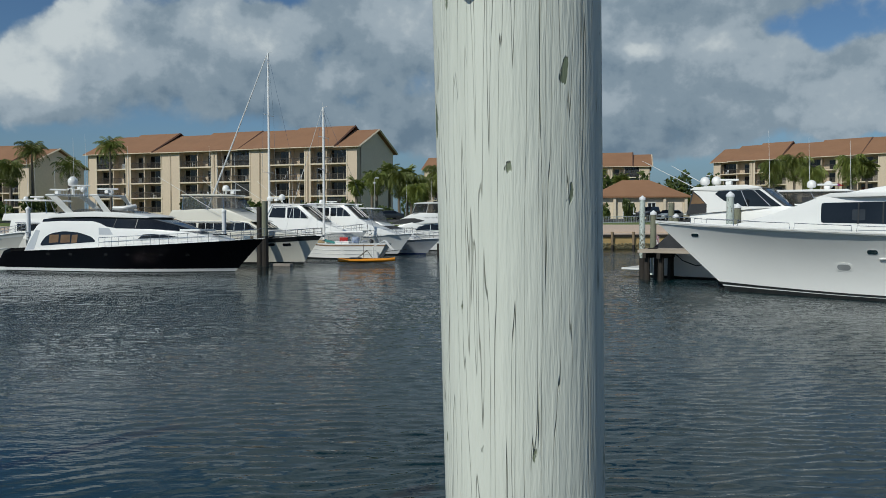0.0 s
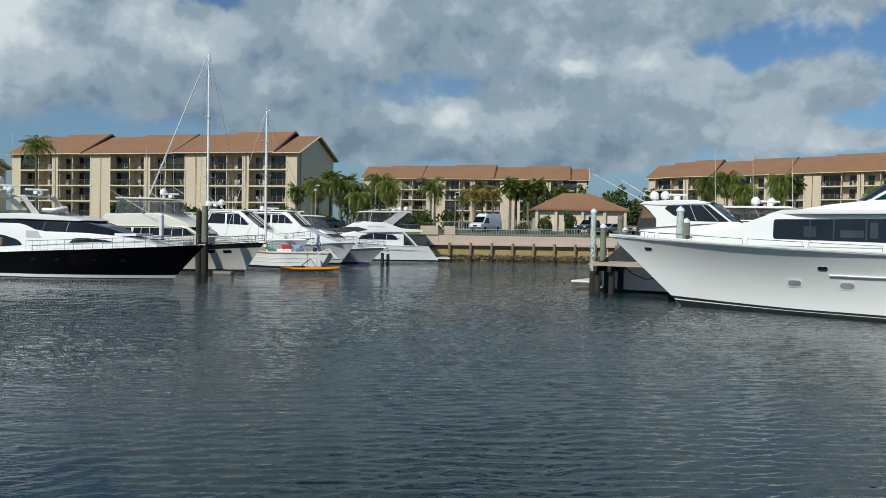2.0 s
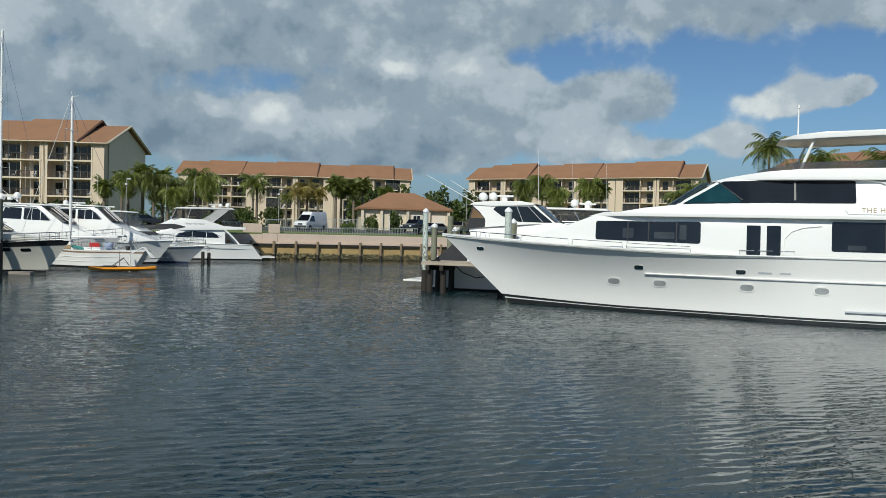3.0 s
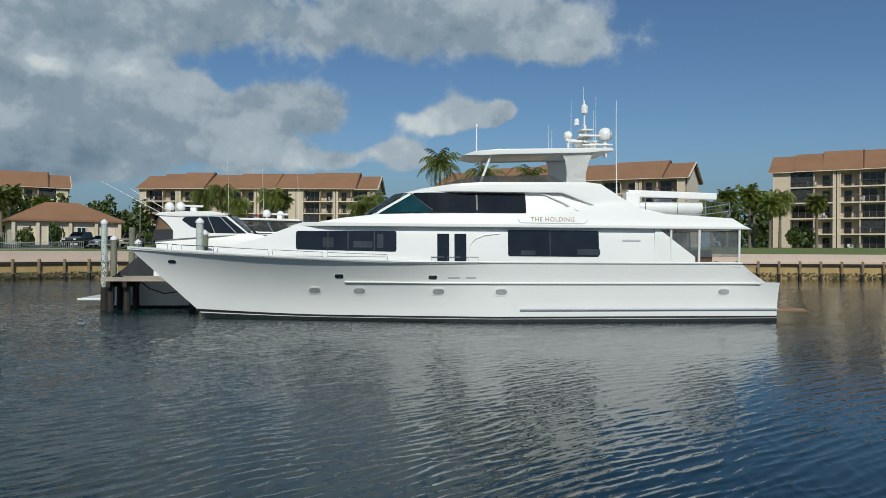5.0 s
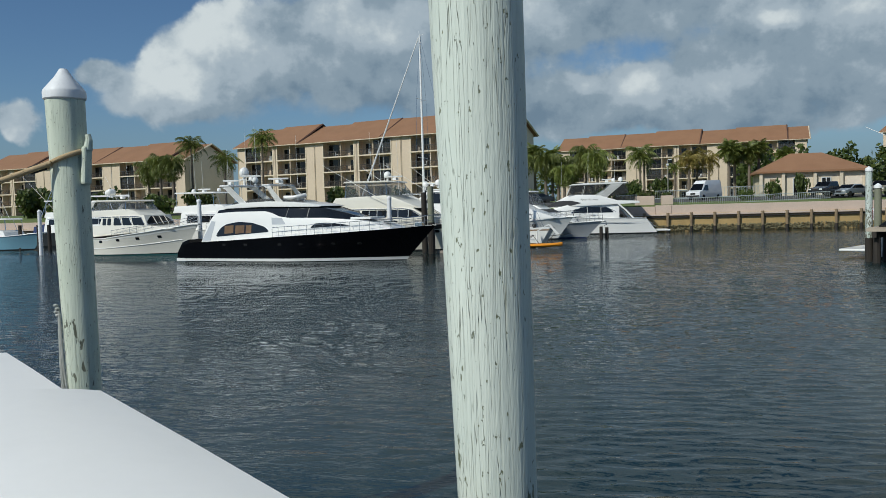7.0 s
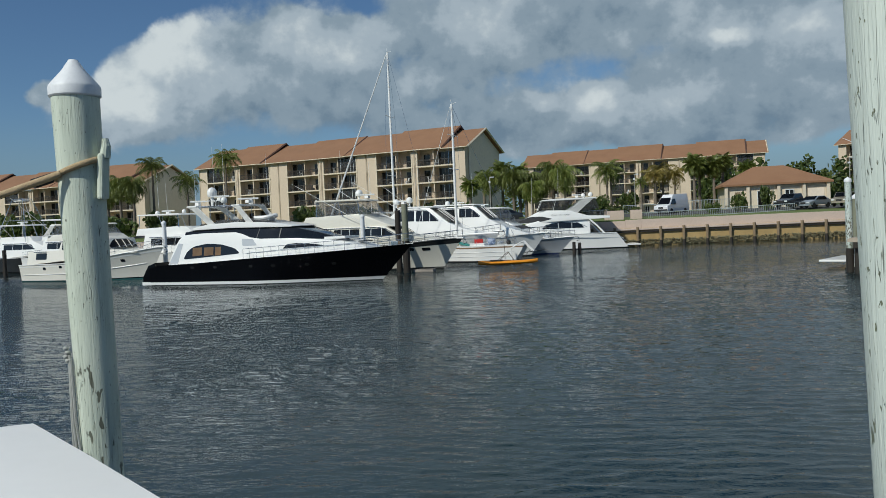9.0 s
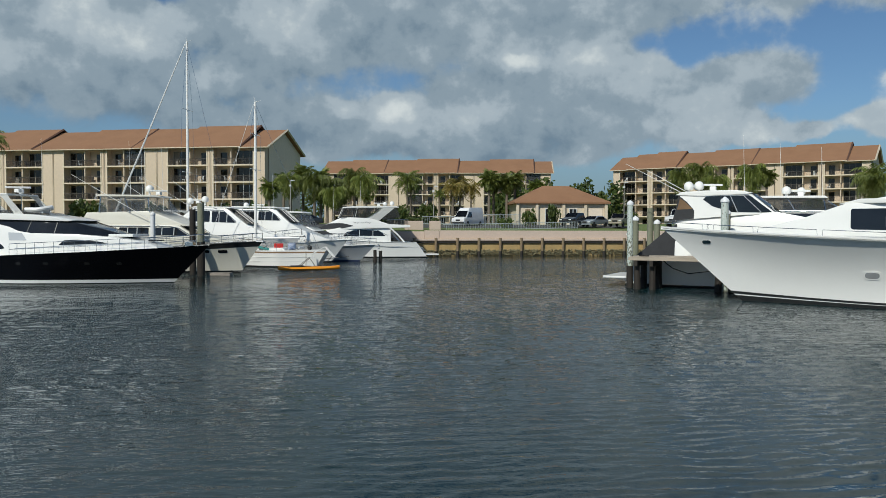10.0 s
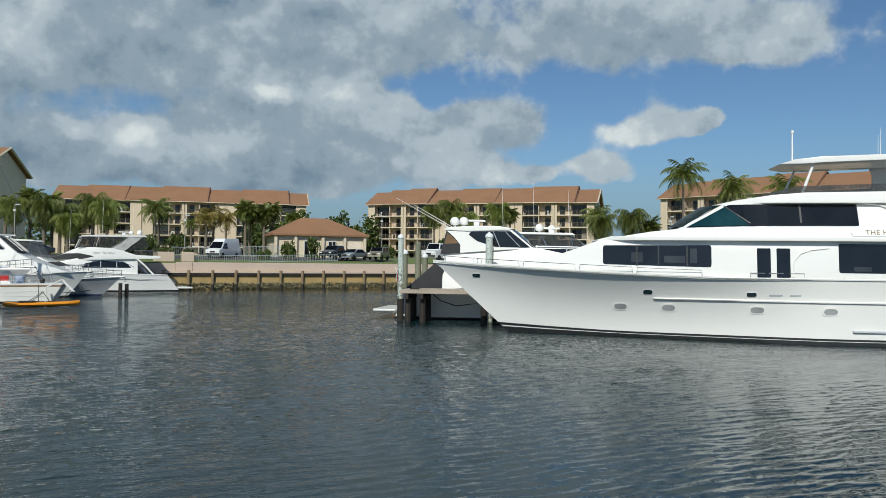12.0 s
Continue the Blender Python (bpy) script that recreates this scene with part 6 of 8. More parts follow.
    grid(bm, [[(4.6, side * 1.74, z), (2.3, side * 1.74, z)] for z in (3.6, 4.05)])
    bmesh.ops.solidify(bm, geom=bm.faces, thickness=0.01)
    part("rail_screen", bm, SMOKE, cr, "dark mesh rail screen")
for y in (0.9, 0.0, -0.9):
    bm = bm_new()
    box(bm, (4.16, y, 2.55), (0.06, 0.8, 1.3))
    part("saloon_door", bm, GLASS, cr, "dark saloon door")

# boats beyond the dock, right of the basin
rb = motorboat("white sedan cruiser with black canvas aft curtain behind the dock", (27.07, 40.03), -36.0, 19.0, 4.9, 2.6, 1.5, GEL,
          house=[(2.9, 1.6), (15.5, 2.5), (12.5, 3.3), (8.4, 4.14), (5.0, 4.08), (2.9, 3.72)], rake=2.2,
          canvas=[(0.5, 1.5), (3.0, 1.6), (3.0, 3.5), (2.6, 3.3), (1.0, 1.9)],
          swim=True, rails=True, boot=BOOT, stern_rake=-1.0)
RBW = lambda x, z: 1.9 - 0.06 * (z - 4.0) - max(0.0, x - 6.0) ** 2 * 0.06
bm = bm_new()
prism(bm, [(2.9, 5.16), (3.2, 5.32), (4.6, 5.40), (6.2, 5.40), (7.1, 5.24), (6.8, 5.16), (4.4, 5.08)], lambda x, z: RBW(x, 5) + 0.06, 0.03)
part("hardtop", bm, GEL, rb, "white moulded hardtop", smooth=40)
for side in (1, -1):
    bm = bm_new()
    pane(bm, [(3.12, 3.72), (6.6, 4.0), (8.3, 4.06), (7.0, 5.18), (4.4, 5.12), (3.15, 5.18)], RBW, side, 0.0, 0.06)
    part("hardtop_side", bm, GEL, rb, "white hardtop side moulding")
    bm = bm_new()
    pane(bm, rounded([(4.42, 4.90), (4.95, 4.5), (6.0, 4.16), (8.1, 4.12), (6.9, 5.10), (4.6, 5.06)], 0.05), RBW, side, 0.014, 0.03)
    w = part("side_window", bm, GLASS, rb, "smoked raked side glazing")
    for xa, xb in ((6.3, 5.9), (7.5, 6.6)):
        bm = bm_new()
        tube(bm, [(xa, side * (RBW(xa, 4.1) + 0.02), 4.16), (xb, side * (RBW(xb, 5.1) + 0.02), 5.08)], 0.022, 5)
        part("mullion", bm, GEL_GREY, w)
    bm = bm_new()
    pane(bm, [(2.75, 3.68), (3.95, 3.80), (3.95, 4.28), (3.55, 4.75), (3.1, 5.12)], RBW, side, 0.014, 0.03)
    part("curtain", bm, CANVAS_BLACK, rb, "black canvas aft curtain")
    bm = bm_new()
    pane(bm, [(3.0, 4.32), (3.85, 4.36), (3.5, 4.72), (3.15, 4.98)], RBW, side, 0.022, 0.02)
    part("curtain_window", bm, GLASS_TAN, rb, "brownish vinyl window in the curtain")
bm = bm_new()
grid(bm, [[(8.25 + 0.25 * (1 - (f / 3) ** 2), RBW(8.2, 4.1) * f / 3, 4.12) for f in range(-3, 4)], [(6.95 + 0.25 * (1 - (f / 3) ** 2), RBW(6.9, 5.1) * f / 3, 5.18) for f in range(-3, 4)]])
bmesh.ops.solidify(bm, geom=bm.faces, thickness=0.03)
part("windscreen", bm, GLASS, rb, "smoked raked windscreen", smooth=40)
bm = bm_new()
tube(bm, [(-0.1, 1.2, 1.7), (-0.75, 1.3, 2.9)], 0.02, 6)
part("flagstaff", bm, GEL, rb)
FLAG_W = surf("flag white cloth", (0.7, 0.7, 0.7), (0.6, 0.6, 0.6), 0.8)
FLAG_R = surf("flag red cloth", (0.45, 0.03, 0.04), (0.38, 0.02, 0.03), 0.8)
for k in range(9):
    bm = bm_new()
    x = -0.66 + 0.06 * k
    rows = [[(x, 1.3 + 0.03 * math.sin(k), 2.72 - 0.05 * k - 0.7 * f), (x + 0.06, 1.3 + 0.03 * math.sin(k + 1), 2.67 - 0.05 * k - 0.7 * f)] for f in (0, 0.5, 1)]
    grid(bm, rows)
    bmesh.ops.solidify(bm, geom=bm.faces, thickness=0.004)
    part("flag_stripe", bm, FLAG_R if k % 2 else FLAG_W, rb, "striped flag cloth")
dome(rb, (3.4, -0.5, 5.5), 0.29, post=0.2)
dome(rb, (3.85, 0.3, 5.55), 0.29, post=0.2)
radar(rb, (4.7, 0, 5.6), 1.1)
outrigger(rb, (3.4, 1.8, 5.2), (0.2, 2.6, 7.0))
outrigger(rb, (3.4, -1.8, 5.2), (0.2, -2.6, 7.0))
motorboat("white motor yacht with smoked hardtop windows further down the dock", (34.0, 42.0), -36.0, 19.0, 5.2, 2.6, 2.0, GEL,
          house=[(1.2, 2.0), (15.0, 2.5), (12.0, 3.4), (9.4, 4.3), (2.0, 4.4)], windows=([(2.4, 3.5), (8.6, 3.4), (7.8, 4.15), (2.4, 4.2)],), top=(2.2, 6.8, 5.15, "screen"),
          domes=((4.4, -0.6, 5.4, 0.28), (5.2, 0.4, 5.4, 0.26)), radars=((5.2, 5.4),), masts=((4, 1, 5.2, 3.6), (2, -1, 5.2, 4.0), (6.4, 1, 5.2, 3.2)))
# far left: pale blue centre console and a tower boat
motorboat("pale blue open fishing boat seen end on beside pilings", (-62.0, 79.6), -12.0, 10.5, 3.2, 1.75, 1.2, BLUE_HULL,
          house=[(3.4, 1.2), (6.2, 1.3), (5.8, 2.0), (4.0, 2.1)], top=(3.0, 6.2, 3.3, "open"), rails=False, masts=((3.4, 0.6, 3.3, 2.5),), rods=(((4.0, 1.2, 3.2), (1.0, 2.4, 6.0)),))
tb = motorboat("dark-hulled sportfisher with tuna tower", (-55.5, 86.5), -14.0, 15.0, 4.6, 2.2, 1.5, BOOT,
          house=[(2.6, 1.5), (11.5, 2.0), (9.5, 2.8), (8.0, 3.4), (2.8, 3.4)], windows=([(3.4, 2.5), (8.2, 2.5), (7.6, 3.1), (3.4, 3.1)],),
          fly=[(2.4, 3.35), (8.0, 3.3), (7.2, 4.0), (2.6, 4.0)], top=(2.4, 6.6, 5.3, "open"), cover=[(0.6, 1.5), (2.6, 1.5), (2.6, 2.6), (0.8, 2.3)], radars=((4.5, 5.5),), rods=(((5, 1.6, 3.6), (1, 3.4, 8.6)),))
bm = bm_new()
for side in (1, -1):
    for xa, xb in ((2.2, 3.8), (7.0, 5.4)):
        tube(bm, [(xa, side * 1.9, 3.4), (xb, side * 0.6, 8.4)], 0.035, 6)
    tube(bm, [(3.0, side * 1.2, 5.9), (6.2, side * 1.2, 5.9)], 0.03, 6)
    tube(bm, [(2.2, side * 1.9, 3.4), (5.4, side * 0.6, 8.4)], 0.02, 6)
tube(bm, [(3.8, 0.6, 8.4), (5.4, 0.6, 8.4), (5.4, -0.6, 8.4), (3.8, -0.6, 8.4), (3.8, 0.6, 8.4)], 0.04, 6)
part("tuna_tower", bm, STEEL, tb, "tall steel tuna tower")
bm = bm_new()
box(bm, (4.6, 0, 8.2), (1.4, 1.1, 0.1), None, 0.03)
box(bm, (4.9, 0, 9.4), (1.2, 1.1, 0.08), None, 0.03)
part("tower_platform", bm, GEL, tb)
dome(tb, (4.6, 0, 9.5), 0.3)
motorboat("white sportfisher half hidden behind the trawler", (-46.0, 79.0), -14.0, 14.0, 4.4, 2.2, 1.6,
          house=[(2.6, 1.6), (11.0, 2.1), (9.0, 2.9), (7.6, 3.4), (2.8, 3.4)], windows=([(3.4, 2.5), (8.0, 2.5), (7.2, 3.1), (3.4, 3.1)],),
          fly=[(2.4, 3.35), (7.6, 3.3), (6.8, 4.0), (2.6, 4.0)], top=(2.4, 6.2, 5.5, "open"), domes=((4.2, 0.2, 5.7, 0.3),), rods=(((5, 1.6, 3.6), (0.5, 3.4, 8.0)),))

# ---------- sailing boats ----------


def sailboat(label, stern, heading, length, beam, mast_x, mast_z, furl, spreaders, sheer=1.0):
    b = thing("sailboat", label, "boat", pose(stern[0], stern[1], 0, 0, 0, heading))
    H = Hull(0.6, length - 1.6, 1.6, beam, [(0, sheer), (0.5, sheer - 0.02), (1, sheer + 0.35)], fine=2.0, entry=1.6, start=0.35, stern=0.42, stern_rake=0.9)
    part("hull", H.band(0.1, 1.0, 7, 28), GEL, b, smooth=35)
    part("bottom_paint", H.band(-0.3, 0.1, 2, 28, 0.002, absolute=True), BOOT, b, smooth=35)
    part("sheer_band", H.band(0.84, 0.92, 1, 28, 0.006), TEAK, b, "brown sheer stripe", smooth=35)
    part("deck", H.deck(1.0, 0.02), GEL, b)
    bm = bm_new()
    prism(bm, [(length * 0.28, 0.95), (length * 0.72, 1.05), (length * 0.66, 1.45), (length * 0.3, 1.5)], lambda x, z: beam * 0.3, 0.05)
    part("cabin", bm, GEL, b, smooth=40)
    bm = bm_new()
    tube(bm, [(mast_x, 0, 1.2), (mast_x, 0, mast_z)], 0.13, 10, 0.10)
    m = part("mast", bm, GEL, b, "tall white mast")
    bm = bm_new()
    for z in spreaders:
        tube(bm, [(mast_x, -1.1, z), (mast_x, 1.1, z)], 0.03, 6)
    tube(bm, [(mast_x, 0, mast_z), (mast_x - 0.5, 0, mast_z + 0.1)], 0.015, 5)
    tube(bm, [(mast_x, 0, mast_z), (mast_x + 0.1, 0, mast_z + 0.45)], 0.012, 5)
    part("spreader", bm, GEL, m)
    bm = bm_new()
    for side in (1, -1):
        z = max(spreaders)
        tube(bm, [(mast_x, 0, mast_z - 0.1), (mast_x, side * 1.1, z), (mast_x, side * beam * 0.45, 1.1)], 0.012, 4)
    tube(bm, [(mast_x, 0, mast_z - 0.1), (0.4, 0, 1.1)], 0.012, 4)
    part("rigging", bm, STEEL, b, "thin wire rigging")
    bm = bm_new()
    tube(bm, [(mast_x + 0.15, 0, mast_z - 0.2), (length - 0.4, 0, 1.5)], 0.02 if not furl else 0.05, 6, 0.02 if not furl else 0.11)
    part("furled_jib", bm, GEL_OLD, b, "white furled headsail on the forestay")
    bm = bm_new()
    tube(bm, [(mast_x - 0.1, 0, 2.3), (mast_x - length * 0.36, 0, 2.35)], 0.09, 8)
    part("boom", bm, GEL_OLD, b)
    for v in (0.35, 0.6):
        bm = bm_new()
        for side in (1, -1):
            tube(bm, [(x, side * (w + 0.005), z) for x, w, z in [H.at(0.05 + 0.9 * i / 20, v) for i in range(21)]], 0.025, 5)
        part("rub_strake", bm, GEL_OLD, b)
    part("lifeline", H.rail(0.1, 0.95, 0.6, 10, r=0.011), STEEL, b)
    return b


sailboat("large white sailing yacht hidden behind the motor boats", (-13.5, 80.4), 164, 14.5, 4.0, 5.2, 21.0, True, (8.5, 14.5))
sailboat("small white sailboat with cluttered deck", (-5.4, 71.0), 163, 11.0, 3.4, 6.2, 14.0, False, (8.2, 11.2), 1.3)
bm = bm_new()
box(bm, (0, 0, 0.22), (0.75, 0.5, 0.44), None, 0.05)
tagged(part("fuel_can", bm, RED), "red plastic fuel can on the sailboat deck", "fuel can").matrix_world = pose(-9.3, 71.55, 1.45)
bm = bm_new()
box(bm, (0, 0, 0.1), (1.0, 0.55, 0.2), Matrix.Rotation(0.25, 3, "Y"), 0.05)
tagged(part("dinghy_cover", bm, surf("teal cloth", (0.06, 0.30, 0.26), (0.05, 0.24, 0.22), 0.8)), "teal cloth bundle on the sailboat deck", "bundle").matrix_world = pose(-10.6, 71.6, 1.38)
CLOTH = surf("blue and white striped cloth", (0.55, 0.58, 0.62), (0.05, 0.12, 0.30), 0.85, 9.0, 30.0, stretch=(1, 0.2, 1))
for k, (nm, label, cat, mat, x, y, z, size) in enumerate((
        ("folded_cloth", "blue and white striped cloth heaped on the sailboat deck", "cloth", CLOTH, -8.2, 71.3, 1.62, (0.7, 0.5, 0.6)),
        ("storage_bin", "white plastic storage bin on the sailboat deck", "bin", GEL_OLD, -12.0, 71.9, 1.5, (0.8, 0.5, 0.4)),
        ("sail_bag", "tan sail bag lying on the sailboat deck", "bag", ROPE, -11.3, 71.8, 1.48, (0.9, 0.4, 0.34)),
        ("fender", "grey fender lying on the sailboat deck", "fender", GEL_GREY, -7.4, 71.1, 1.5, (0.7, 0.24, 0.24)),
        ("deck_bucket", "dark bucket on the sailboat deck", "bucket", RUBBER, -6.7, 71.0, 1.5, (0.32, 0.32, 0.36)))):
    bm = bm_new()
    q = bmesh.ops.create_icosphere(bm, subdivisions=3, radius=0.5)
    for v in q["verts"]:
        lump = 1.0 + 0.22 * noise.noise(v.co * 3.1 + Vector((k * 7.3, 0, 0)))
        v.co = Vector([math.copysign(abs(c * 2) ** 0.6 / 2, c) * d * lump for c, d in zip(v.co, size)])
    tagged(part(nm, bm, mat, smooth=60), label, cat).matrix_world = pose(x, y, z, 0, 0, 163 + 20 * k)
# low float at the foot of the piling
fl = thing("float", "small weathered grey work float beside the piling", "float", pose(-12.7, 60.3, WATER_Z, 0, 0, -14))
bm = bm_new()
box(bm, (0, 0, 0.08), (1.7, 0.6, 0.18), None, 0.05)
part("pontoon", bm, OLDWOOD, fl)
for k in range(6):
    bm = bm_new()
    box(bm, (-0.7 + 0.28 * k, 0, 0.19), (0.25, 0.6, 0.04), None, 0.008)
    part("plank", bm, OLDWOOD, fl)

# orange kayak with frame
kay = thing("kayak", "long orange kayak floating beside the sailboat", "kayak", pose(-9.0, 65.2, WATER_Z + 0.03, 0, 0, 14))
bm = bm_new()
rows = []
for i in range(25):
    f = i / 24
    w = 0.40 * math.sin(math.pi * f) ** 0.6 + 0.01
    z = 0.08 * (2 * f - 1) ** 4
    rows.append([(4.9 * f, w * math.cos(a), 0.14 + z + 0.16 * math.sin(a)) for a in [k * math.tau / 10 for k in range(10)]])
grid(bm, rows, True)
part("hull", bm, ORANGE, kay, smooth=50)
for a, c in (((1.6, 0.3, 0.3), (2.5, 0.2, 1.0)), ((3.0, 0.3, 0.3), (2.5, 0.2, 1.0)), ((1.6, -0.3, 0.3), (2.5, -0.2, 1.0)), ((2.2, 0, 0.3), (2.2, 0, 1.5)), ((3.6, 0.2, 0.3), (4.3, 0, 1.1))):
    bm = bm_new()
    tube(bm, [a, c], 0.025, 5)
    part("frame_bar", bm, RAIL_DARK, kay, "dark frame bar")
bm = bm_new()
box(bm, (1.5, 0, 0.34), (1.0, 0.4, 0.12), None, 0.03)
part("seat", bm, CANVAS_BLACK, kay)
dav = thing("stern_davit", "white stern davit frame with solar panel over the water", "davit", pose(-5.6, 69.6, 0, 0, 0, -10))
for name, pts, r in (("davit_arm", ((-0.9, 0, 1.0), (0.2, 0, 1.6), (0.9, 0, 0.75)), 0.06), ("davit_arm", ((0.2, 0.4, 1.6), (1.0, 0.4, 0.7)), 0.06), ("davit_post", ((-0.9, 0.2, -0.5), (-0.9, 0.2, 1.0)), 0.06)):
    bm = bm_new()
    tube(bm, pts, r, 6)
    part(name, bm, GEL, dav)
bm = bm_new()
box(bm, (1.2, 0.2, 0.72), (1.8, 0.9, 0.05), Matrix.Rotation(-0.1, 3, "Y"))
part("panel", bm, GLASS, dav, "dark solar panel")

# ---------- dock and piles beside the white yacht ----------
U2, N2 = Vector((0.8095, -0.5872, 0)), Vector((0.5872, 0.8095, 0))
dock = thing("dock", "fixed timber finger dock with pale planks", "dock", Matrix.Translation(N2 * 44.4 + U2 * -17.3) @ Matrix.Rotation(radians(-35.95), 4, "Z"))
plank = bm_new()
box(plank, (0.07, 0, 0), (0.143, 2.5, 0.045))
PLANK = finish(plank)
PLANK.materials.append(DOCKWOOD)
for k in range(90):
    ob = part("plank", PLANK, None, dock)
    ob.location = (0.145 * k, 0, 1.66)
bm = bm_new()
box(bm, (24.0, 0, 1.66), (22, 2.5, 0.045))
part("decking", bm, DOCKWOOD, dock)
for y in (-1.2, 1.2):
    bm = bm_new()
    box(bm, (17, y, 1.55), (34.2, 0.09, 0.17), None, 0.01)
    part("fascia", bm, DOCKWOOD, dock, "tan fascia board")
bm = bm_new()
box(bm, (-0.03, 0, 1.55), (0.09, 2.5, 0.17), None, 0.01)
part("fascia", bm, DOCKWOOD, dock, "tan fascia board")
bm = bm_new()
box(bm, (-0.25, 1.15, 0.9), (0.24, 0.26, 1.5), None, 0.03)
part("fender_post", bm, RAIL_WHITE, dock, "pale square fender post")
for x in (0.3, 1.15, 4.6, 9, 14):
    bm = bm_new()
    box(bm, (x, 0, 1.3), (0.22, 2.5, 0.32), None, 0.02)
    part("crossbeam", bm, DARKWOOD, dock)
    for y in (-0.8, 0.8):
        bm = bm_new()
        tube(bm, [(x, y, -0.5), (x, y, 0.4), (x, y, 1.3)], 0.2, 9, 0.17)
        part("support_post", bm, DARKWOOD, dock)
bm = bm_new()
for k in range(4):
    box(bm, (0.5 + 0.13 * k, -0.9, 1.72), (0.10, 0.3, 0.06))
part("cleat_block", bm, DARKWOOD, dock)


def capped_pile(label, at, top, r, mat, cap=True, lean=(0, 0), base=-0.6, dark_to=None, name="mooring_pile", seg=14):
    p = thing(name, label, "piling", pose(at[0], at[1], 0))
    bm = bm_new()
    pts = [(lean[0] * f * (top - base), lean[1] * f * (top - base), base + f * (top - base)) for f in [i / 8 for i in range(9)]]
    off = -base / (top - base)
    pts = [(x - lean[0] * off * (top - base), y - lean[1] * off * (top - base), z) for x, y, z in pts]
    tube(bm, pts, r * 1.06, seg, r * 0.95)
    part("shaft", bm, mat, p, smooth=40)
    if dark_to:
        bm = bm_new()
        tube(bm, [(pts[0][0], pts[0][1], base), (0, 0, dark_to)], r * 1.12, 12)
        part("wet_foot", bm, DARKWOOD, p, "dark wet foot")
    if cap:
        bm = bm_new()
        x, y, z = pts[-1]
        lathe(bm, [(r * 1.02, -0.06), (r * 1.10, -0.05), (r * 1.10, 0.06), (r * 1.0, 0.10), (r * 0.4, r * 1.0), (0.01, r * 1.25)], 16, (x, y, z))
        part("cap", bm, CAPWHITE, p, "white conical cap", smooth=30)
    return p


def painted_timber(name, paint1, paint2, bare, flake, chips, seed, bare_to=2.3):
    """Thick pale paint over a round timber: long drying cracks, flaked patches, small chips."""
    m, nd, ln, b = nodes_of(name)
    tc = nd.new("ShaderNodeTexCoord")

    def mapped(scl, loc=0.0):
        mp = nd.new("ShaderNodeMapping")
        mp.inputs["Scale"].default_value = scl
        mp.inputs["Location"].default_value = (seed + loc, seed * 0.7 + loc, seed * 1.3 + loc)
        ln.new(tc.outputs["Object"], mp.inputs["Vector"])
        return mp.outputs[0]
    streak = add_noise(nd, ln, mapped((1, 1, 0.05)), 26.0, 4.0, 0.6)
    fine = add_noise(nd, ln, mapped((1, 1, 0.10), 3.0), 110.0, 3.0, 0.6)
    wander = add_noise(nd, ln, mapped((1, 1, 0.02), 5.0), 75.0, 1.2, 0.35)
    crack = add_ramp(nd, ln, wander, [(0.491, 0.0), (0.499, 1.0), (0.501, 1.0), (0.509, 0.0)])
    gate = add_ramp(nd, ln, add_noise(nd, ln, mapped((1, 1, 0.25), 9.0), 7.0, 3.0), [(0.36, 0.15), (0.54, 1.0)])
    crack = add_mix(nd, ln, 1.0, crack, gate, "MULTIPLY")
    broad = add_noise(nd, ln, mapped((1, 1, 0.4), 2.0), 4.0, 5.0)
    sep = nd.new("ShaderNodeSeparateXYZ")
    ln.new(tc.outputs["Object"], sep.inputs[0])
    low = nd.new("ShaderNodeMapRange")                       # more paint is lost lower down
    for key, value in (("From Min", bare_to), ("From Max", bare_to + 0.7), ("To Min", 0.095), ("To Max", 0.0)):
        low.inputs[key].default_value = value
    ln.new(sep.outputs[2], low.inputs["Value"])
    worn = nd.new("ShaderNodeMath")
    worn.operation = "ADD"
    ln.new(add_noise(nd, ln, mapped((1, 1, 0.34), 7.0), 19.0, 5.0, 0.5), worn.inputs[0])
    ln.new(low.outputs[0], worn.inputs[1])
    flakes = add_ramp(nd, ln, worn.outputs[0], [(flake, 0.0), (flake + 0.012, 1.0)])
    chip = add_ramp(nd, ln, add_noise(nd, ln, mapped((1, 1, 0.4), 11.0), 60.0, 3.0, 0.6), [(chips, 0.0), (chips + 0.015, 1.0)])
    loose = add_mix(nd, ln, 1.0, flakes, chip, "LIGHTEN")
    col = add_mix(nd, ln, add_ramp(nd, ln, broad, [(0.3, 0.0), (0.7, 1.0)]), paint1, paint2)
    col = add_mix(nd, ln, 0.22, col, add_ramp(nd, ln, streak, [(0.3, tuple(0.7 * v for v in paint1)), (0.7, tuple(min(1, 1.15 * v) for v in paint2))]))
    col = add_mix(nd, ln, loose, col, add_mix(nd, ln, fine, tuple(0.55 * v for v in bare), bare))
    dark = add_mix(nd, ln, crack, (1, 1, 1), (0.42, 0.42, 0.37))
    col = add_mix(nd, ln, 1.0, col, dark, "MULTIPLY")
    ln.new(col, b.inputs["Base Color"])
    b.inputs["Roughness"].default_value = 0.62
    hgt = nd.new("ShaderNodeMath")
    hgt.operation = "SUBTRACT"
    ln.new(add_mix(nd, ln, 0.4, streak, fine), hgt.inputs[0])
    ln.new(add_mix(nd, ln, 1.0, add_mix(nd, ln, 0.5, (0, 0, 0), loose), crack, "ADD"), hgt.inputs[1])
    add_bump(nd, ln, b, hgt.outputs[0], 0.75, 0.008)
    return m


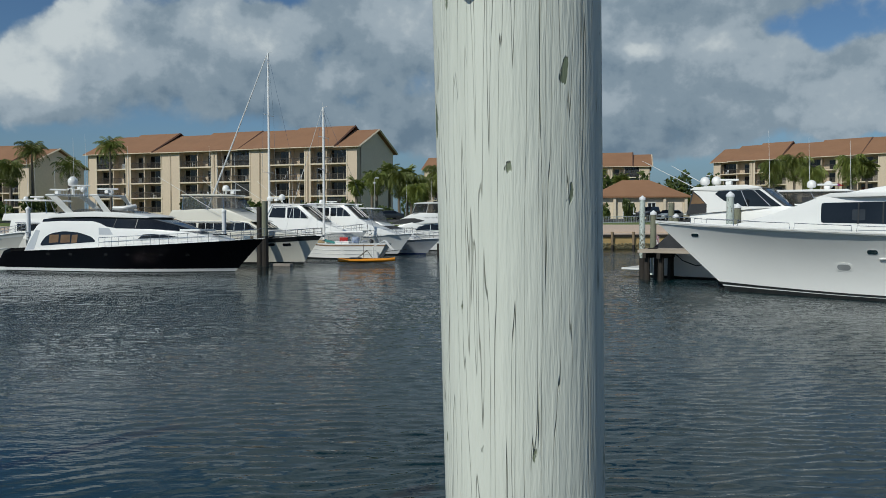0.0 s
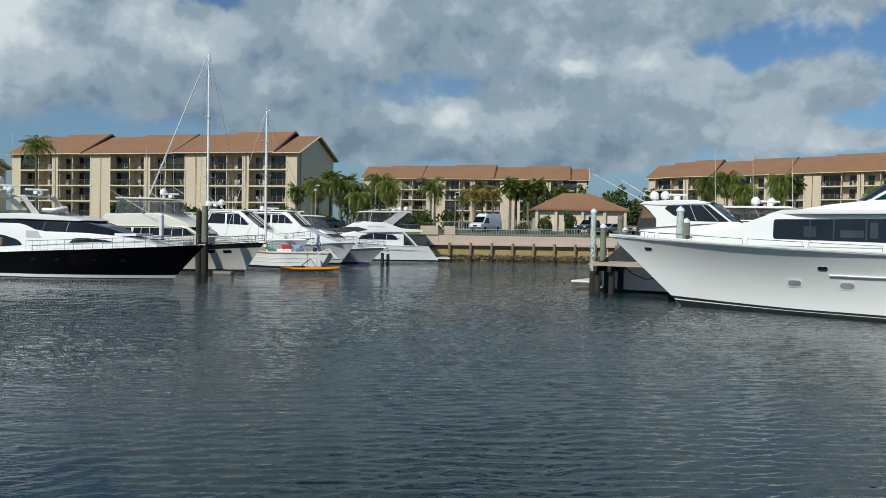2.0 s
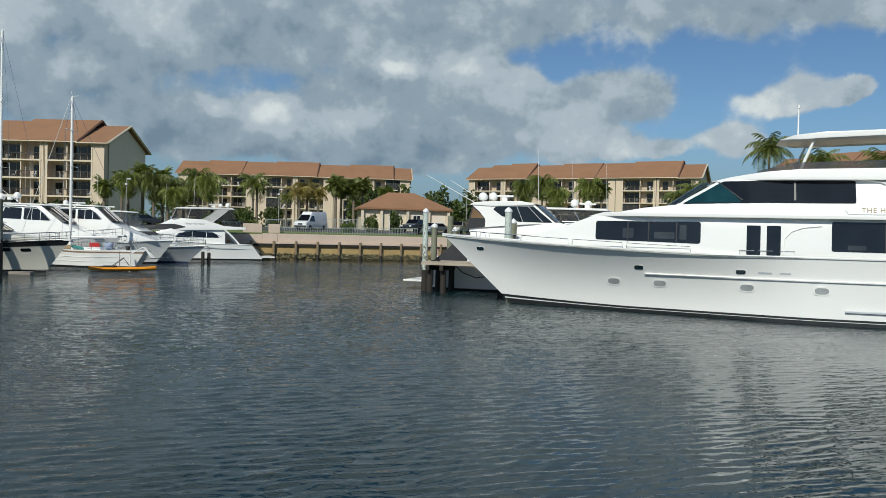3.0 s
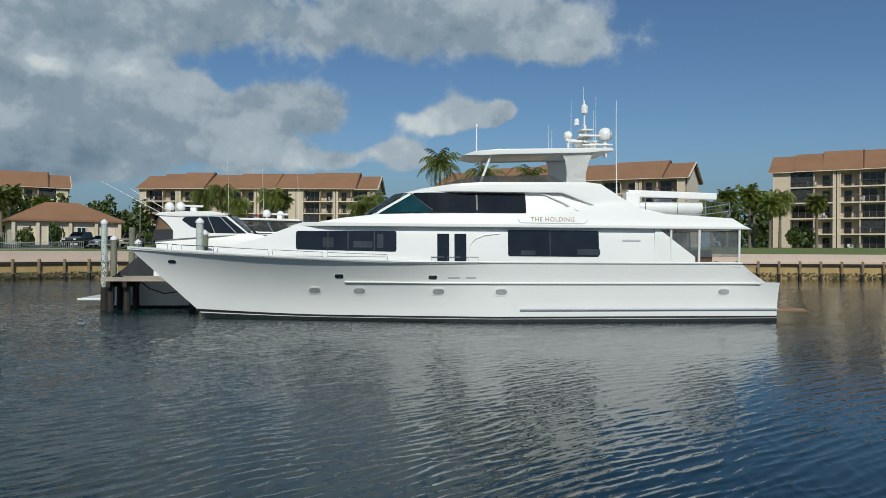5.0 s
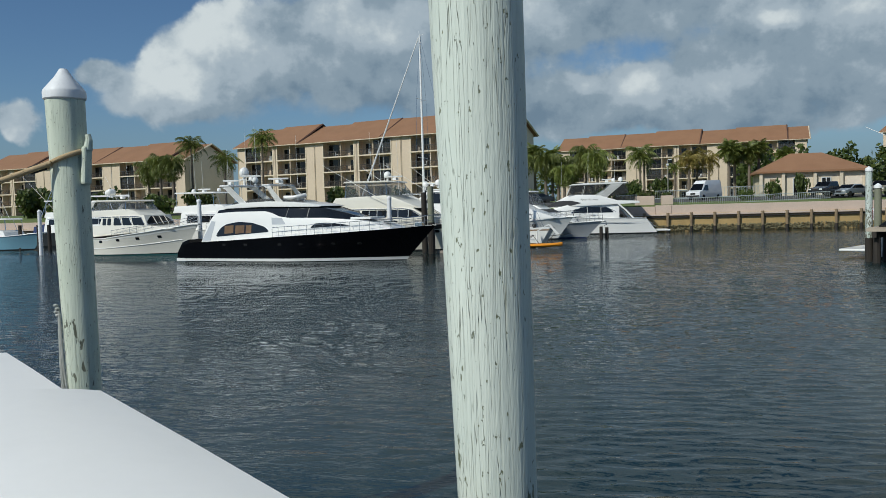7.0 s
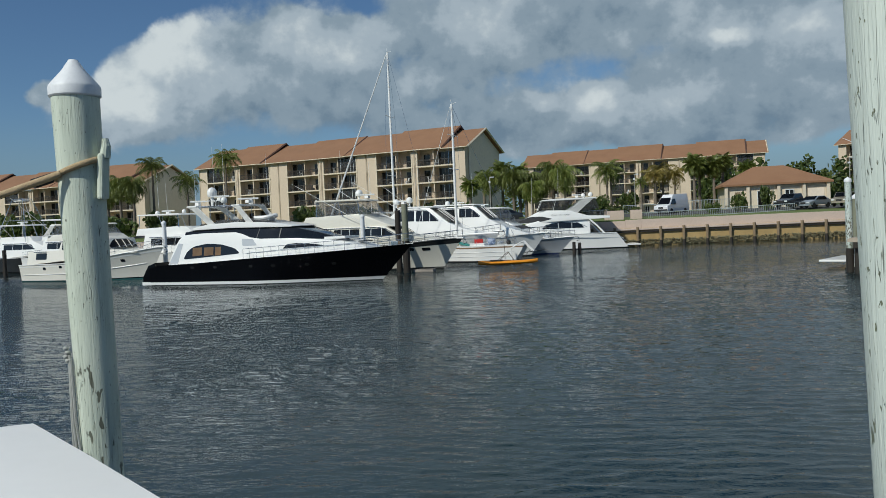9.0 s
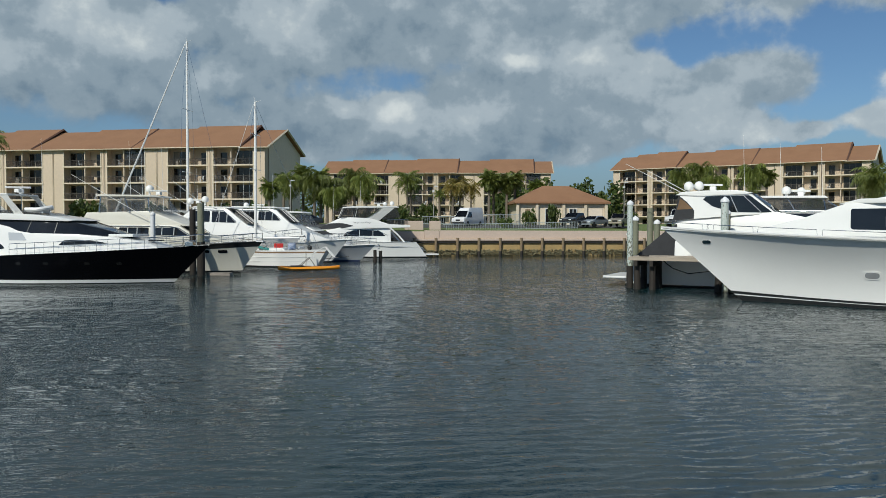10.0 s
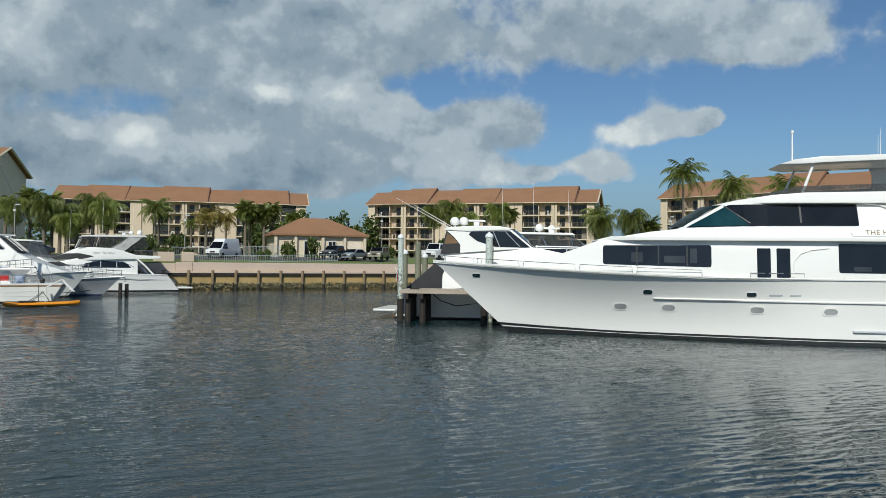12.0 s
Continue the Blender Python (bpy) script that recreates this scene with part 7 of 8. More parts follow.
PAINT_A = painted_timber("mint white paint with long cracks", (0.58, 0.61, 0.53), (0.65, 0.67, 0.59), (0.20, 0.24, 0.15), 0.68, 0.75, 1.7, 2.6)
PAINT_B = painted_timber("mint white paint flaking", (0.55, 0.61, 0.54), (0.63, 0.67, 0.59), (0.22, 0.24, 0.15), 0.72, 0.66, 6.1, 2.15)
PAINT_C = painted_timber("mint green paint worn", (0.52, 0.58, 0.47), (0.61, 0.65, 0.54), (0.17, 0.18, 0.13), 0.70, 0.68, 12.4, 1.9)
PAINT_FAR = painted_timber("pale green and white pile paint", (0.42, 0.52, 0.46), (0.60, 0.62, 0.58), (0.20, 0.20, 0.15), 0.6, 0.66, 3.3)


def near_pile(label, at, base_r, top, top_r, lean, mat, cap, seed):
    """A driven timber, thicker at its head, with a slightly uneven round."""
    p = thing("mooring_pile", label, "piling", pose(at[0], at[1], 0))
    rng = random.Random(seed)
    bm = bm_new()
    rows = []
    base = -0.7
    lobes = [(rng.uniform(0.004, 0.011), rng.randint(2, 5), rng.uniform(0, 6), rng.uniform(0.2, 0.8)) for _ in range(5)]
    for i in range(61):
        z = base + (top - base) * i / 60
        r = base_r + (top_r - base_r) * i / 60
        row = []
        for k in range(48):
            a = k * math.tau / 48
            rr = r * (1 + sum(h * math.sin(n * a + ph + w * z) for h, n, ph, w in lobes))
            row.append((lean[0] * (z - 3.2) + rr * math.cos(a), lean[1] * (z - 3.2) + rr * math.sin(a), z))
        rows.append(row)
    vs = grid(bm, rows, True)
    bm.faces.new(vs[-1])
    part("shaft", bm, mat, p, smooth=50)
    if cap:
        bm = bm_new()
        x, y = lean[0] * (top - 3.2), lean[1] * (top - 3.2)
        lathe(bm, [(top_r * 1.03, -0.01), (top_r * 1.09, 0.0), (top_r * 1.10, 0.055), (top_r * 1.06, 0.075), (top_r * 0.5, 0.18), (0.03, 0.255), (0.005, 0.26)], 40, (x, y, top - 0.05))
        part("cap", bm, CAPWHITE, p, "white conical plastic cap", smooth=35)
    return p


pa = near_pile("thick round piling in cracked mint-white paint beside the dock", (0.135, 1.35), 0.117, 4.7, 0.151, (-0.019, 0.0), PAINT_A, True, 1)
bm = bm_new()
box(bm, (-0.1, -0.135, 3.685), (0.045, 0.03, 0.07), None, 0.006)
part("bracket", bm, DARKWOOD, pa, "small rusty bracket")
near_pile("round piling with flaking mint paint beside the dock", (-3.95, 5.253), 0.099, 4.75, 0.166, (-0.021, 0.0), PAINT_B, True, 2)
pc = near_pile("round piling with white cone cap and mooring rope", (-7.88, 8.73), 0.113, 4.29, 0.157, (-0.02, 0.0), PAINT_C, True, 3)
# timber cleat nailed to the piling
bm = bm_new()
box(bm, (0.172, -0.03, 3.67), (0.045, 0.10, 0.32), Matrix.Rotation(radians(4), 3, "Y"), 0.018)
tube(bm, [(0.19, -0.03, 3.80), (0.205, -0.03, 3.88), (0.20, -0.03, 3.93)], 0.04, 10, 0.022)
part("cleat_board", bm, PAINT_C, pc, "painted timber rope hook")
rope = thing("mooring_rope", "tan mooring rope looped round the capped piling", "rope", pose(-7.88, 8.73, 0))
bm = bm_new()
pts = []
for k in range(22):
    a = radians(20 - k * 15)
    pts.append((-0.01 + 0.170 * math.cos(a), 0.170 * math.sin(a), 3.80 - 0.13 * (1 - math.cos(a - 0.3)) / 2))
tube(bm, pts, 0.021, 8)
part("loop", bm, ROPE, rope, smooth=50)
bm = bm_new()
tube(bm, [(-0.05, -0.18, 3.69), (-0.5, -0.42, 3.50), (-1.1, -0.75, 3.25), (-1.9, -1.2, 2.97), (-3.0, -1.8, 2.72)], 0.024, 8)
part("line", bm, ROPE, rope, smooth=50)
bm = bm_new()
tube(bm, [(-0.16, -0.11, 3.672), (-0.24, -0.20, 3.63)], 0.036, 10)
part("whipping", bm, RUBBER, rope, "black whipping on the rope")
cord = thing("hanging_cords", "pale cords knotted on the piling and hanging down", "cord", pose(-7.88, 8.73, 0))
for k, (a, z0, z1) in enumerate(((-2.55, 2.46, 1.5), (-2.4, 2.44, 1.45), (-2.25, 2.42, 1.52))):
    bm = bm_new()
    r = 0.150
    x, y = r * math.cos(a), r * math.sin(a)
    tube(bm, [(x, y, z0), (x * 1.04 + 0.01 * k, y * 1.04, (z0 + z1) / 2), (x * 0.98 + 0.03 * k, y * 0.98, z1)], 0.009, 6)
    part("cord", bm, ROPE_W, cord)
bm = bm_new()
for k in range(4):
    ball(bm, (-0.125 - 0.012 * (k % 2), -0.10, 2.40 + 0.028 * k), 0.021, 1.0, 0.7, 10)
part("knot", bm, ROPE_W, cord, smooth=50)

# ---------- the walkway under the camera, with two white dock boxes ----------
E1, N1 = Vector((0.742, -0.670, 0)), Vector((0.670, 0.742, 0))
MAT_DOCK = Matrix((E1, N1, Vector((0, 0, 1)))).transposed().to_4x4()
walkway = thing("dock", "weathered plank walkway at the water's edge", "dock", MAT_DOCK)
bm = bm_new()
box(bm, (0.07, -1.05, 0), (0.135, 2.4, 0.045))
WPLANK = finish(bm)
WPLANK.materials.append(OLDWOOD)
for k in range(150):
    ob = part("plank", WPLANK, None, walkway)
    ob.location = (-13.0 + 0.145 * k, 0, 1.72)
for y in (0.12, -2.2):
    bm = bm_new()
    box(bm, (-2.1, y, 1.56), (22, 0.08, 0.26), None, 0.01)
    part("fascia", bm, OLDWOOD, walkway)
for x in (-12, -8, -4, 0, 4, 8):
    bm = bm_new()
    tube(bm, [(x, -2.0, -0.6), (x, -2.0, 1.5)], 0.15, 10)
    part("support_post", bm, DARKWOOD, walkway)


def dock_box(corner, length, depth, h, crown, label):
    """Moulded storage box: body, overhanging lid, latch; its corner is the water side's far end."""
    c = Vector(corner)
    b = thing("dock_box", label, "dock box", Matrix.Translation(Vector((c.x, c.y, 0))) @ Matrix.Rotation(radians(-41.6), 4, "Z"))
    bm = bm_new()
    box(bm, (length / 2, -depth / 2, 1.745 + (h - 1.745) * 0.42), (length - 0.1, depth - 0.1, (h - 1.745) * 0.84), None, 0.04)
    part("body", bm, GEL_WARM, b, smooth=40)
    bm = bm_new()
    rows = []
    z0 = h - (h - 1.745) * 0.16
    for i in range(13):
        y = -depth * i / 12
        z = h + crown * (1 - (i / 6 - 1) ** 2)
        rows.append([(0.0, y, z0 - 0.06), (0.0, y, z - 0.03), (0.03, y, z), (length / 2, y, z + 0.004), (length - 0.03, y, z), (length, y, z - 0.03), (length, y, z0 - 0.06)])
    vs = grid(bm, rows)
    bm.faces.new(vs[0])
    bm.faces.new(vs[-1][::-1])
    es = [e for e in bm.edges if len(e.link_faces) == 2 and e.calc_face_angle(0) > 0.8]
    bmesh.ops.bevel(bm, geom=es, offset=0.012, segments=3, affect="EDGES", profile=0.6)
    part("lid", bm, GEL_WARM, b, smooth=40)
    bm = bm_new()
    box(bm, (length / 2, -depth - 0.02, z0 - 0.1), (0.1, 0.03, 0.12), None, 0.008)
    part("latch", bm, STEEL, b, "steel latch")
    return b


dock_box((-6.96, 6.71), 1.5, 0.85, 2.45, 0.02, "white moulded dock box standing on the walkway")
dock_box((-5.614, 5.575), 2.15, 0.9, 2.512, 0.06, "white moulded dock box with a rounded lid on the walkway")

# ---------- piles in the basin ----------
capped_pile("tall pale green piling with white cone cap at the dock's end", (11.83, 46.3), 4.62, 0.17, PAINT_FAR, True, (-0.003, 0), dark_to=1.1)
capped_pile("short piling with white cone cap on the dock", (13.1, 48.6), 3.75, 0.19, GREENPILE, True, dark_to=1.0)
capped_pile("bare green timber piling on the dock", (14.6, 49.9), 4.5, 0.20, GREENPILE, False)
capped_pile("short capped green piling beyond the dock", (14.6, 48.9), 3.55, 0.19, GREENPILE, True)
capped_pile("weathered white piling with cone cap behind the yacht's bow", (15.95, 43.3), 4.7, 0.21, PAINT_FAR, True)
capped_pile("green piling with cone cap behind the yacht's bow", (17.0, 45.0), 4.1, 0.2, GREENPILE, True)
capped_pile("dark green piling by the black yacht's bow", (-13.9, 59.9), 4.9, 0.24, GREENPILE, False, dark_to=2.2)
capped_pile("dark timber piling by the black yacht's bow", (-14.75, 61.7), 4.5, 0.22, DARKWOOD, False)
capped_pile("white capped piling behind the black yacht", (-17.2, 60.4), 4.1, 0.17, CAPWHITE, True)
capped_pile("white capped piling between moored boats", (-35.5, 66.0), 4.4, 0.19, CAPWHITE, True)
capped_pile("white capped piling beside the trawler", (-52.6, 68.2), 3.9, 0.18, CAPWHITE, True)
capped_pile("dark timber piling by the grey cruiser", (-0.62, 79.6), 1.05, 0.17, DARKWOOD, False)
capped_pile("dark timber piling by the grey cruiser", (-0.05, 80.2), 0.95, 0.17, DARKWOOD, False)
for k, x in enumerate((-58.5, -60.5, -63.5)):
    capped_pile("dark timber piling among moored boats", (x, 77.5 + k), 2.6, 0.2, DARKWOOD, False)
capped_pile("capped piling on the basin's far side", (36.0, 14.5), 4.0, 0.2, GREENPILE, True)

# hose between dock and yacht
hose = thing("shore_cable", "black shore-power cable hanging from dock to yacht", "cable", pose(0, 0, 0))
bm = bm_new()
pts = [(13.1, 46.6, 1.7), (13.5, 46.2, 1.6), (13.9, 45.2, 1.0), (14.4, 44.3, 0.75), (15.0, 43.0, 0.95), (15.3, 42.2, 1.25)]
tube(bm, pts, 0.03, 6)
part("cable", bm, RUBBER, hose)

# ---------- palms and shrubs ----------


def frond(bm, base, yaw, rise, length, droop, n=20, leaf=0.62, hang=0.5):
    """One feather frond: an arching midrib with leaflets on both sides."""
    d = Vector((math.cos(yaw), math.sin(yaw), 0))
    side = Vector((-d.y, d.x, 0))
    p = Vector(base)
    pts, ang = [p.copy()], rise
    for i in range(n):
        ang -= droop / n * (0.5 + i / n)
        p = p + (d * math.cos(ang) + Vector((0, 0, math.sin(ang)))) * (length / n)
        pts.append(p.copy())
    for a, b in zip(pts, pts[1:]):
        up = Vector((0, 0, 0.02))
        bm.faces.new([bm.verts.new(q) for q in (a - side * 0.02, b - side * 0.012, b + side * 0.012 + up * 0, a + side * 0.02)])
    for i in range(1, n + 1):
        f = i / n
        ll = leaf * (0.35 + 1.1 * math.sin(math.pi * min(1, 0.15 + 0.85 * f)) ** 0.8) * (1.1 - 0.4 * f)
        t = (pts[i] - pts[i - 1]).normalized()
        for s in (1, -1):
            wild = 0.75 + 0.5 * ((i * 13 + (s > 0) * 7 + int(yaw * 10)) % 8) / 7
            tip = pts[i] + side * s * ll * 0.75 * wild + t * ll * 0.45 - Vector((0, 0, ll * hang * (2.0 - wild)))
            w = t * (0.026 + 0.012 * ((i * 7 + (s > 0) * 3) % 3))
            bm.faces.new([bm.verts.new(q) for q in (pts[i] - w, pts[i] + w, (pts[i] + tip) / 2 + w * 0.9 + Vector((0, 0, 0.04)), tip)])


def palm_crown(seed, count, length, droop, leaf, hang, low):
    rng = random.Random(seed)
    bm = bm_new()
    for k in range(count):
        f = k / count
        frond(bm, (rng.uniform(-0.06, 0.06), rng.uniform(-0.06, 0.06), rng.uniform(-0.1, 0.15)), k * 2.4 + rng.uniform(-0.3, 0.3), 1.35 - (1.35 + low) * f + rng.uniform(-0.15, 0.15),
              length * rng.uniform(0.8, 1.1), droop * rng.uniform(0.8, 1.25), leaf=leaf, hang=hang)
    return finish(bm)


CROWNS = {"coco": [palm_crown(s, 26, 2.7, 1.8, 0.58, 0.75, 0.7) for s in (1, 2)], "queen": [palm_crown(s, 38, 2.6, 2.3, 0.66, 1.1, 1.2) for s in (3, 4)],
          "sabal": [palm_crown(s, 60, 1.6, 1.2, 0.65, 0.4, 1.25) for s in (5, 6)]}
for kind in CROWNS:
    for me in CROWNS[kind]:
        me.materials.append(FROND)
DRY = [palm_crown(9, 24, 2.3, 1.9, 0.55, 0.8, 0.9)]
DRY[0].materials.append(FROND_DRY)


def trunk_mesh(seed, r):
    rng = random.Random(seed)
    bm = bm_new()
    n = 22
    rows = []
    bend = rng.uniform(-0.05, 0.05)
    for i in range(n + 1):
        f = i / n
        rr = r * (1.25 - 0.45 * f) * (1.0 + 0.10 * (i % 2)) * (1.4 if i == 0 else 1)
        rows.append([(bend * math.sin(2.6 * f) + rr * math.cos(k * math.tau / 9), rr * math.sin(k * math.tau / 9), f) for k in range(9)])
    vs = grid(bm, rows, True)
    bm.faces.new(vs[-1])
    me = finish(bm, 60)
    me.materials.append(BARK)
    return me


TRUNKS = [trunk_mesh(s, 0.15) for s in (1, 2, 3)]
GROUP_P = "palms along the waterfront"


def palm(x, y, top, kind, ground_z=3.6, size=1.0, seed=0, dry=False):
    lab = {"coco": "tall coconut palm with arching green fronds", "queen": "queen palm with drooping feathery fronds", "sabal": "cabbage palm with a dense round head"}[kind]
    p = thing("palm_tree", lab, "palm tree", pose(x, y, ground_z - 0.1, 0, 0, seed * 77 % 360), GROUP_P)
    h = top - ground_z - (1.1 if kind == "coco" else 0.7) * size
    t = part("trunk", TRUNKS[seed % 3], None, p)
    t.scale = (1.0 if kind == "coco" else 1.3, 1.0 if kind == "coco" else 1.3, h)
    c = part("crown", (DRY if dry else CROWNS[kind])[0 if dry else seed % 2], None, p)
    c.location, c.scale, c.rotation_euler = (0, 0, h), (size, size, size), (0, 0, seed * 1.3)
    return p


PALMS = [(-49.5, 115, 15.8, "coco", 1.15), (-58.5, 110, 14.8, "coco", 1.1), (-54.5, 112.5, 12.6, "coco", 1.1), (-60.5, 108, 11.8, "queen", 1.1), (-63.0, 109, 12.0, "queen", 1.1), (-66, 111, 11.2, "queen", 1.1),
         (-13.3, 117, 9.6, "sabal", 1.1), (-10.5, 121, 10.9, "queen", 1.1), (-8.8, 124, 12.2, "sabal", 1.25), (-7.0, 120, 11.0, "queen", 1.25), (-5.2, 121, 10.4, "queen", 1.25), (-11.8, 126, 11.2, "sabal", 1.2), (-6.2, 128, 12.0, "sabal", 1.2), (-4.3, 118, 9.0, "queen", 1.0),
         (-1.0, 124, 12.0, "queen", 1.3), (0.6, 121, 11.0, "queen", 1.2), (-3.0, 126, 10.0, "queen", 1.1), (6.9, 122, 11.8, "coco", 1.1), (7.7, 124, 11.2, "coco", 1.05), (12.0, 123, 9.2, "coco", 0.6), (15.2, 123, 11.4, "coco", 1.15), (16.6, 121, 10.6, "coco", 1.1),
         (19.0, 119, 11.4, "sabal", 1.2), (20.6, 123, 11.2, "sabal", 1.2), (22.0, 120, 11.0, "sabal", 1.15), (24.0, 123, 11.7, "sabal", 1.1), (13.6, 120, 10.2, "queen", 1.1), (31.0, 136, 11.2, "sabal", 1.2),
         (58.5, 130, 14.2, "queen", 1.4), (55.5, 131, 13.4, "queen", 1.3), (60.5, 128, 12.2, "queen", 1.3), (66.5, 127, 13.8, "queen", 1.4), (68.5, 126, 13.0, "sabal", 1.2), (80.5, 116, 13.4, "coco", 1.25), (82.5, 117, 12.6, "coco", 1.1),
         (62.6, 76.5, 15.8, "coco", 1.35), (65.0, 71.0, 13.8, "coco", 1.3), (71.0, 68.6, 13.8, "coco", 1.2), (57.5, 80.0, 9.8, "queen", 1.1), (54.5, 82.0, 9.2, "queen", 1.1), (60.0, 79.5, 8.6, "sabal", 1.1),
         (113.5, 65, 12.8, "sabal", 1.3), (116, 62.5, 13.2, "sabal", 1.3), (118.5, 63, 12.4, "sabal", 1.3), (120, 59.5, 12.8, "queen", 1.3), (110.5, 66, 11.2, "queen", 1.2), (114.5, 58.5, 11.4, "sabal", 1.3), (123, 55, 12.0, "sabal", 1.3)]
for k, (x, y, top, kind, size) in enumerate(PALMS):
    palm(x, y, top, kind, 3.7, size, k, dry=(k in (20, 21, 26)))


def leaf_clump(seed, n, squash=0.8, leaf=0.16):
    rng = random.Random(seed)
    bm = bm_new()
    blobs = [(Vector((rng.uniform(-0.6, 0.6), rng.uniform(-0.6, 0.6), rng.uniform(0.2, 0.9))), rng.uniform(0.28, 0.5)) for _ in range(9)]
    for _ in range(n):
        c, r = rng.choice(blobs)
        d = Vector((rng.gauss(0, 1), rng.gauss(0, 1), rng.gauss(0, 1))).normalized()
        p = c + d * r * rng.uniform(0.7, 1.05)
        p.z = max(0.02, p.z * squash)
        a = d.cross(Vector((rng.gauss(0, 1), rng.gauss(0, 1), rng.gauss(0, 1)))).normalized()
        b = (d + a.cross(d) * rng.uniform(-1, 1)).normalized()
        s = leaf * rng.uniform(0.6, 1.3)
        bm.faces.new([bm.verts.new(q) for q in (p - a * s * 0.5, p + b * s * 0.5, p + a * s * 0.5, p - b * s * 0.6)])
    me = finish(bm)
    me.materials.append(LEAF)
    return me


CLUMPS = [leaf_clump(s, 750) for s in (1, 2, 3)]


def shrub(x, y, z, w, h, seed, label="dense green shrub on the lawn", cat="shrub"):
    s = thing("shrub", label, cat, pose(x, y, z, 0, 0, seed * 50), "shrubs")
    bm = bm_new()
    for k in range(4):
        tube(bm, [(0, 0, -0.1), (0.25 * math.cos(k * 1.7) * w, 0.25 * math.sin(k * 1.7) * w, 0.5 * h)], 0.04, 5, 0.015)
    part("stem", bm, BARK, s)
    c = part("crown", CLUMPS[seed % 3], None, s)
    c.scale = (w, w, h)
    return s


for k, (x, y, z, w, h) in enumerate(((24.9, 104.5, 3.3, 1.0, 3.2), (21.4, 104, 3.3, 1.3, 2.6), (17.9, 103.2, 3.2, 1.0, 1.4), (35.8, 116, 3.7, 1.4, 3.4), (37.5, 118, 3.7, 1.6, 3.0), (38.6, 112, 3.7, 1.2, 2.0), (3.4, 110, 3.4, 1.6, 2.6), (0.4, 112, 3.4, 1.8, 2.4),
                                     (-9, 112, 3.4, 2.0, 2.2), (-13, 112, 3.4, 2.0, 2.4), (-20, 118, 3.6, 2.6, 3.2), (5.5, 118, 3.6, 2.2, 3.0), (9.5, 119, 3.6, 1.8, 3.4), (-16, 130, 3.8, 2.6, 3.6), (-55, 105, 3.4, 2.4, 3.4), (-60, 104, 3.4, 2.6, 3.0), (-68, 104, 3.4, 3.4, 4.2), (-75, 104, 3.4, 3.4, 4.0),
                                     (-82, 105, 3.4, 3.6, 4.6), (-30, 122, 3.6, 2.6, 3.4), (-40, 125, 3.6, 2.8, 3.6), (50, 100, 3.3, 1.6, 2.2), (56, 126, 3.8, 2.6, 4.4), (64, 124, 3.8, 2.6, 4.2), (72, 120, 3.8, 2.8, 4.4), (95, 110, 3.8, 3.0, 5.0), (108, 72, 3.8, 3.0, 4.2), (118, 66, 3.8, 3.2, 4.4), (124, 58, 3.8, 3.0, 4.2))):
    shrub(x, y, z, w, h, k)
# far woods behind the blocks
bm = bm_new()
rng = random.Random(8)
for x0, x1, y, top in ((34, 66, 185, 12.6), (-14, -2, 245, 16), (104, 122, 200, 16), (120, 150, 120, 13), (-90, -70, 215, 16), (-320, -140, 230, 15), (134, 220, 75, 13)):
    for _ in range(int((x1 - x0) * (170 if x1 == 66 else 70))):
        x = rng.uniform(x0, x1)
        t = top + 1.8 * math.sin(x * 0.7) + 1.2 * math.sin(x * 1.9)
        p = Vector((x, y + rng.uniform(-4, 4), rng.uniform(3.5, t) ** 1.0))
        a = Vector((rng.gauss(0, 1), rng.gauss(0, 1), rng.gauss(0, 1))).normalized()
        b = a.cross(Vector((rng.gauss(0, 1), rng.gauss(0, 1), rng.gauss(0, 1)))).normalized()
        s = rng.uniform(0.3, 0.75)
        bm.faces.new([bm.verts.new(q) for q in (p - a * s, p - b * s * 0.7, p + a * s, p + b * s * 0.7)])
woods = part("distant_trees", bm, LEAF)
tagged(woods, "dark green distant tree line behind the blocks", "trees", kind="stuff")

# ---------- vehicles ----------


def wheel(parent, x, y, r, w=0.22):
    bm = bm_new()
    q = [(r * 0.62, -w / 2), (r * 0.95, -w / 2), (r, -w * 0.3), (r, w * 0.3), (r * 0.95, w / 2), (r * 0.62, w / 2)]
    lathe(bm, q, 18)
    bmesh.ops.rotate(bm, verts=bm.verts, cent=(0, 0, 0), matrix=Matrix.Rotation(radians(90), 3, "X"))
    t = part("wheel", bm, RUBBER, parent, smooth=40)
    t.location = (x, y, r)
    bm = bm_new()
    lathe(bm, [(0.02, w * 0.40), (r * 0.3, w * 0.46), (r * 0.62, w * 0.36), (r * 0.62, -w * 0.36), (0.02, -w * 0.4)], 14)
    bmesh.ops.rotate(bm, verts=bm.verts, cent=(0, 0, 0), matrix=Matrix.Rotation(radians(90), 3, "X"))
    part("rim", bm, STEEL, t, smooth=40)


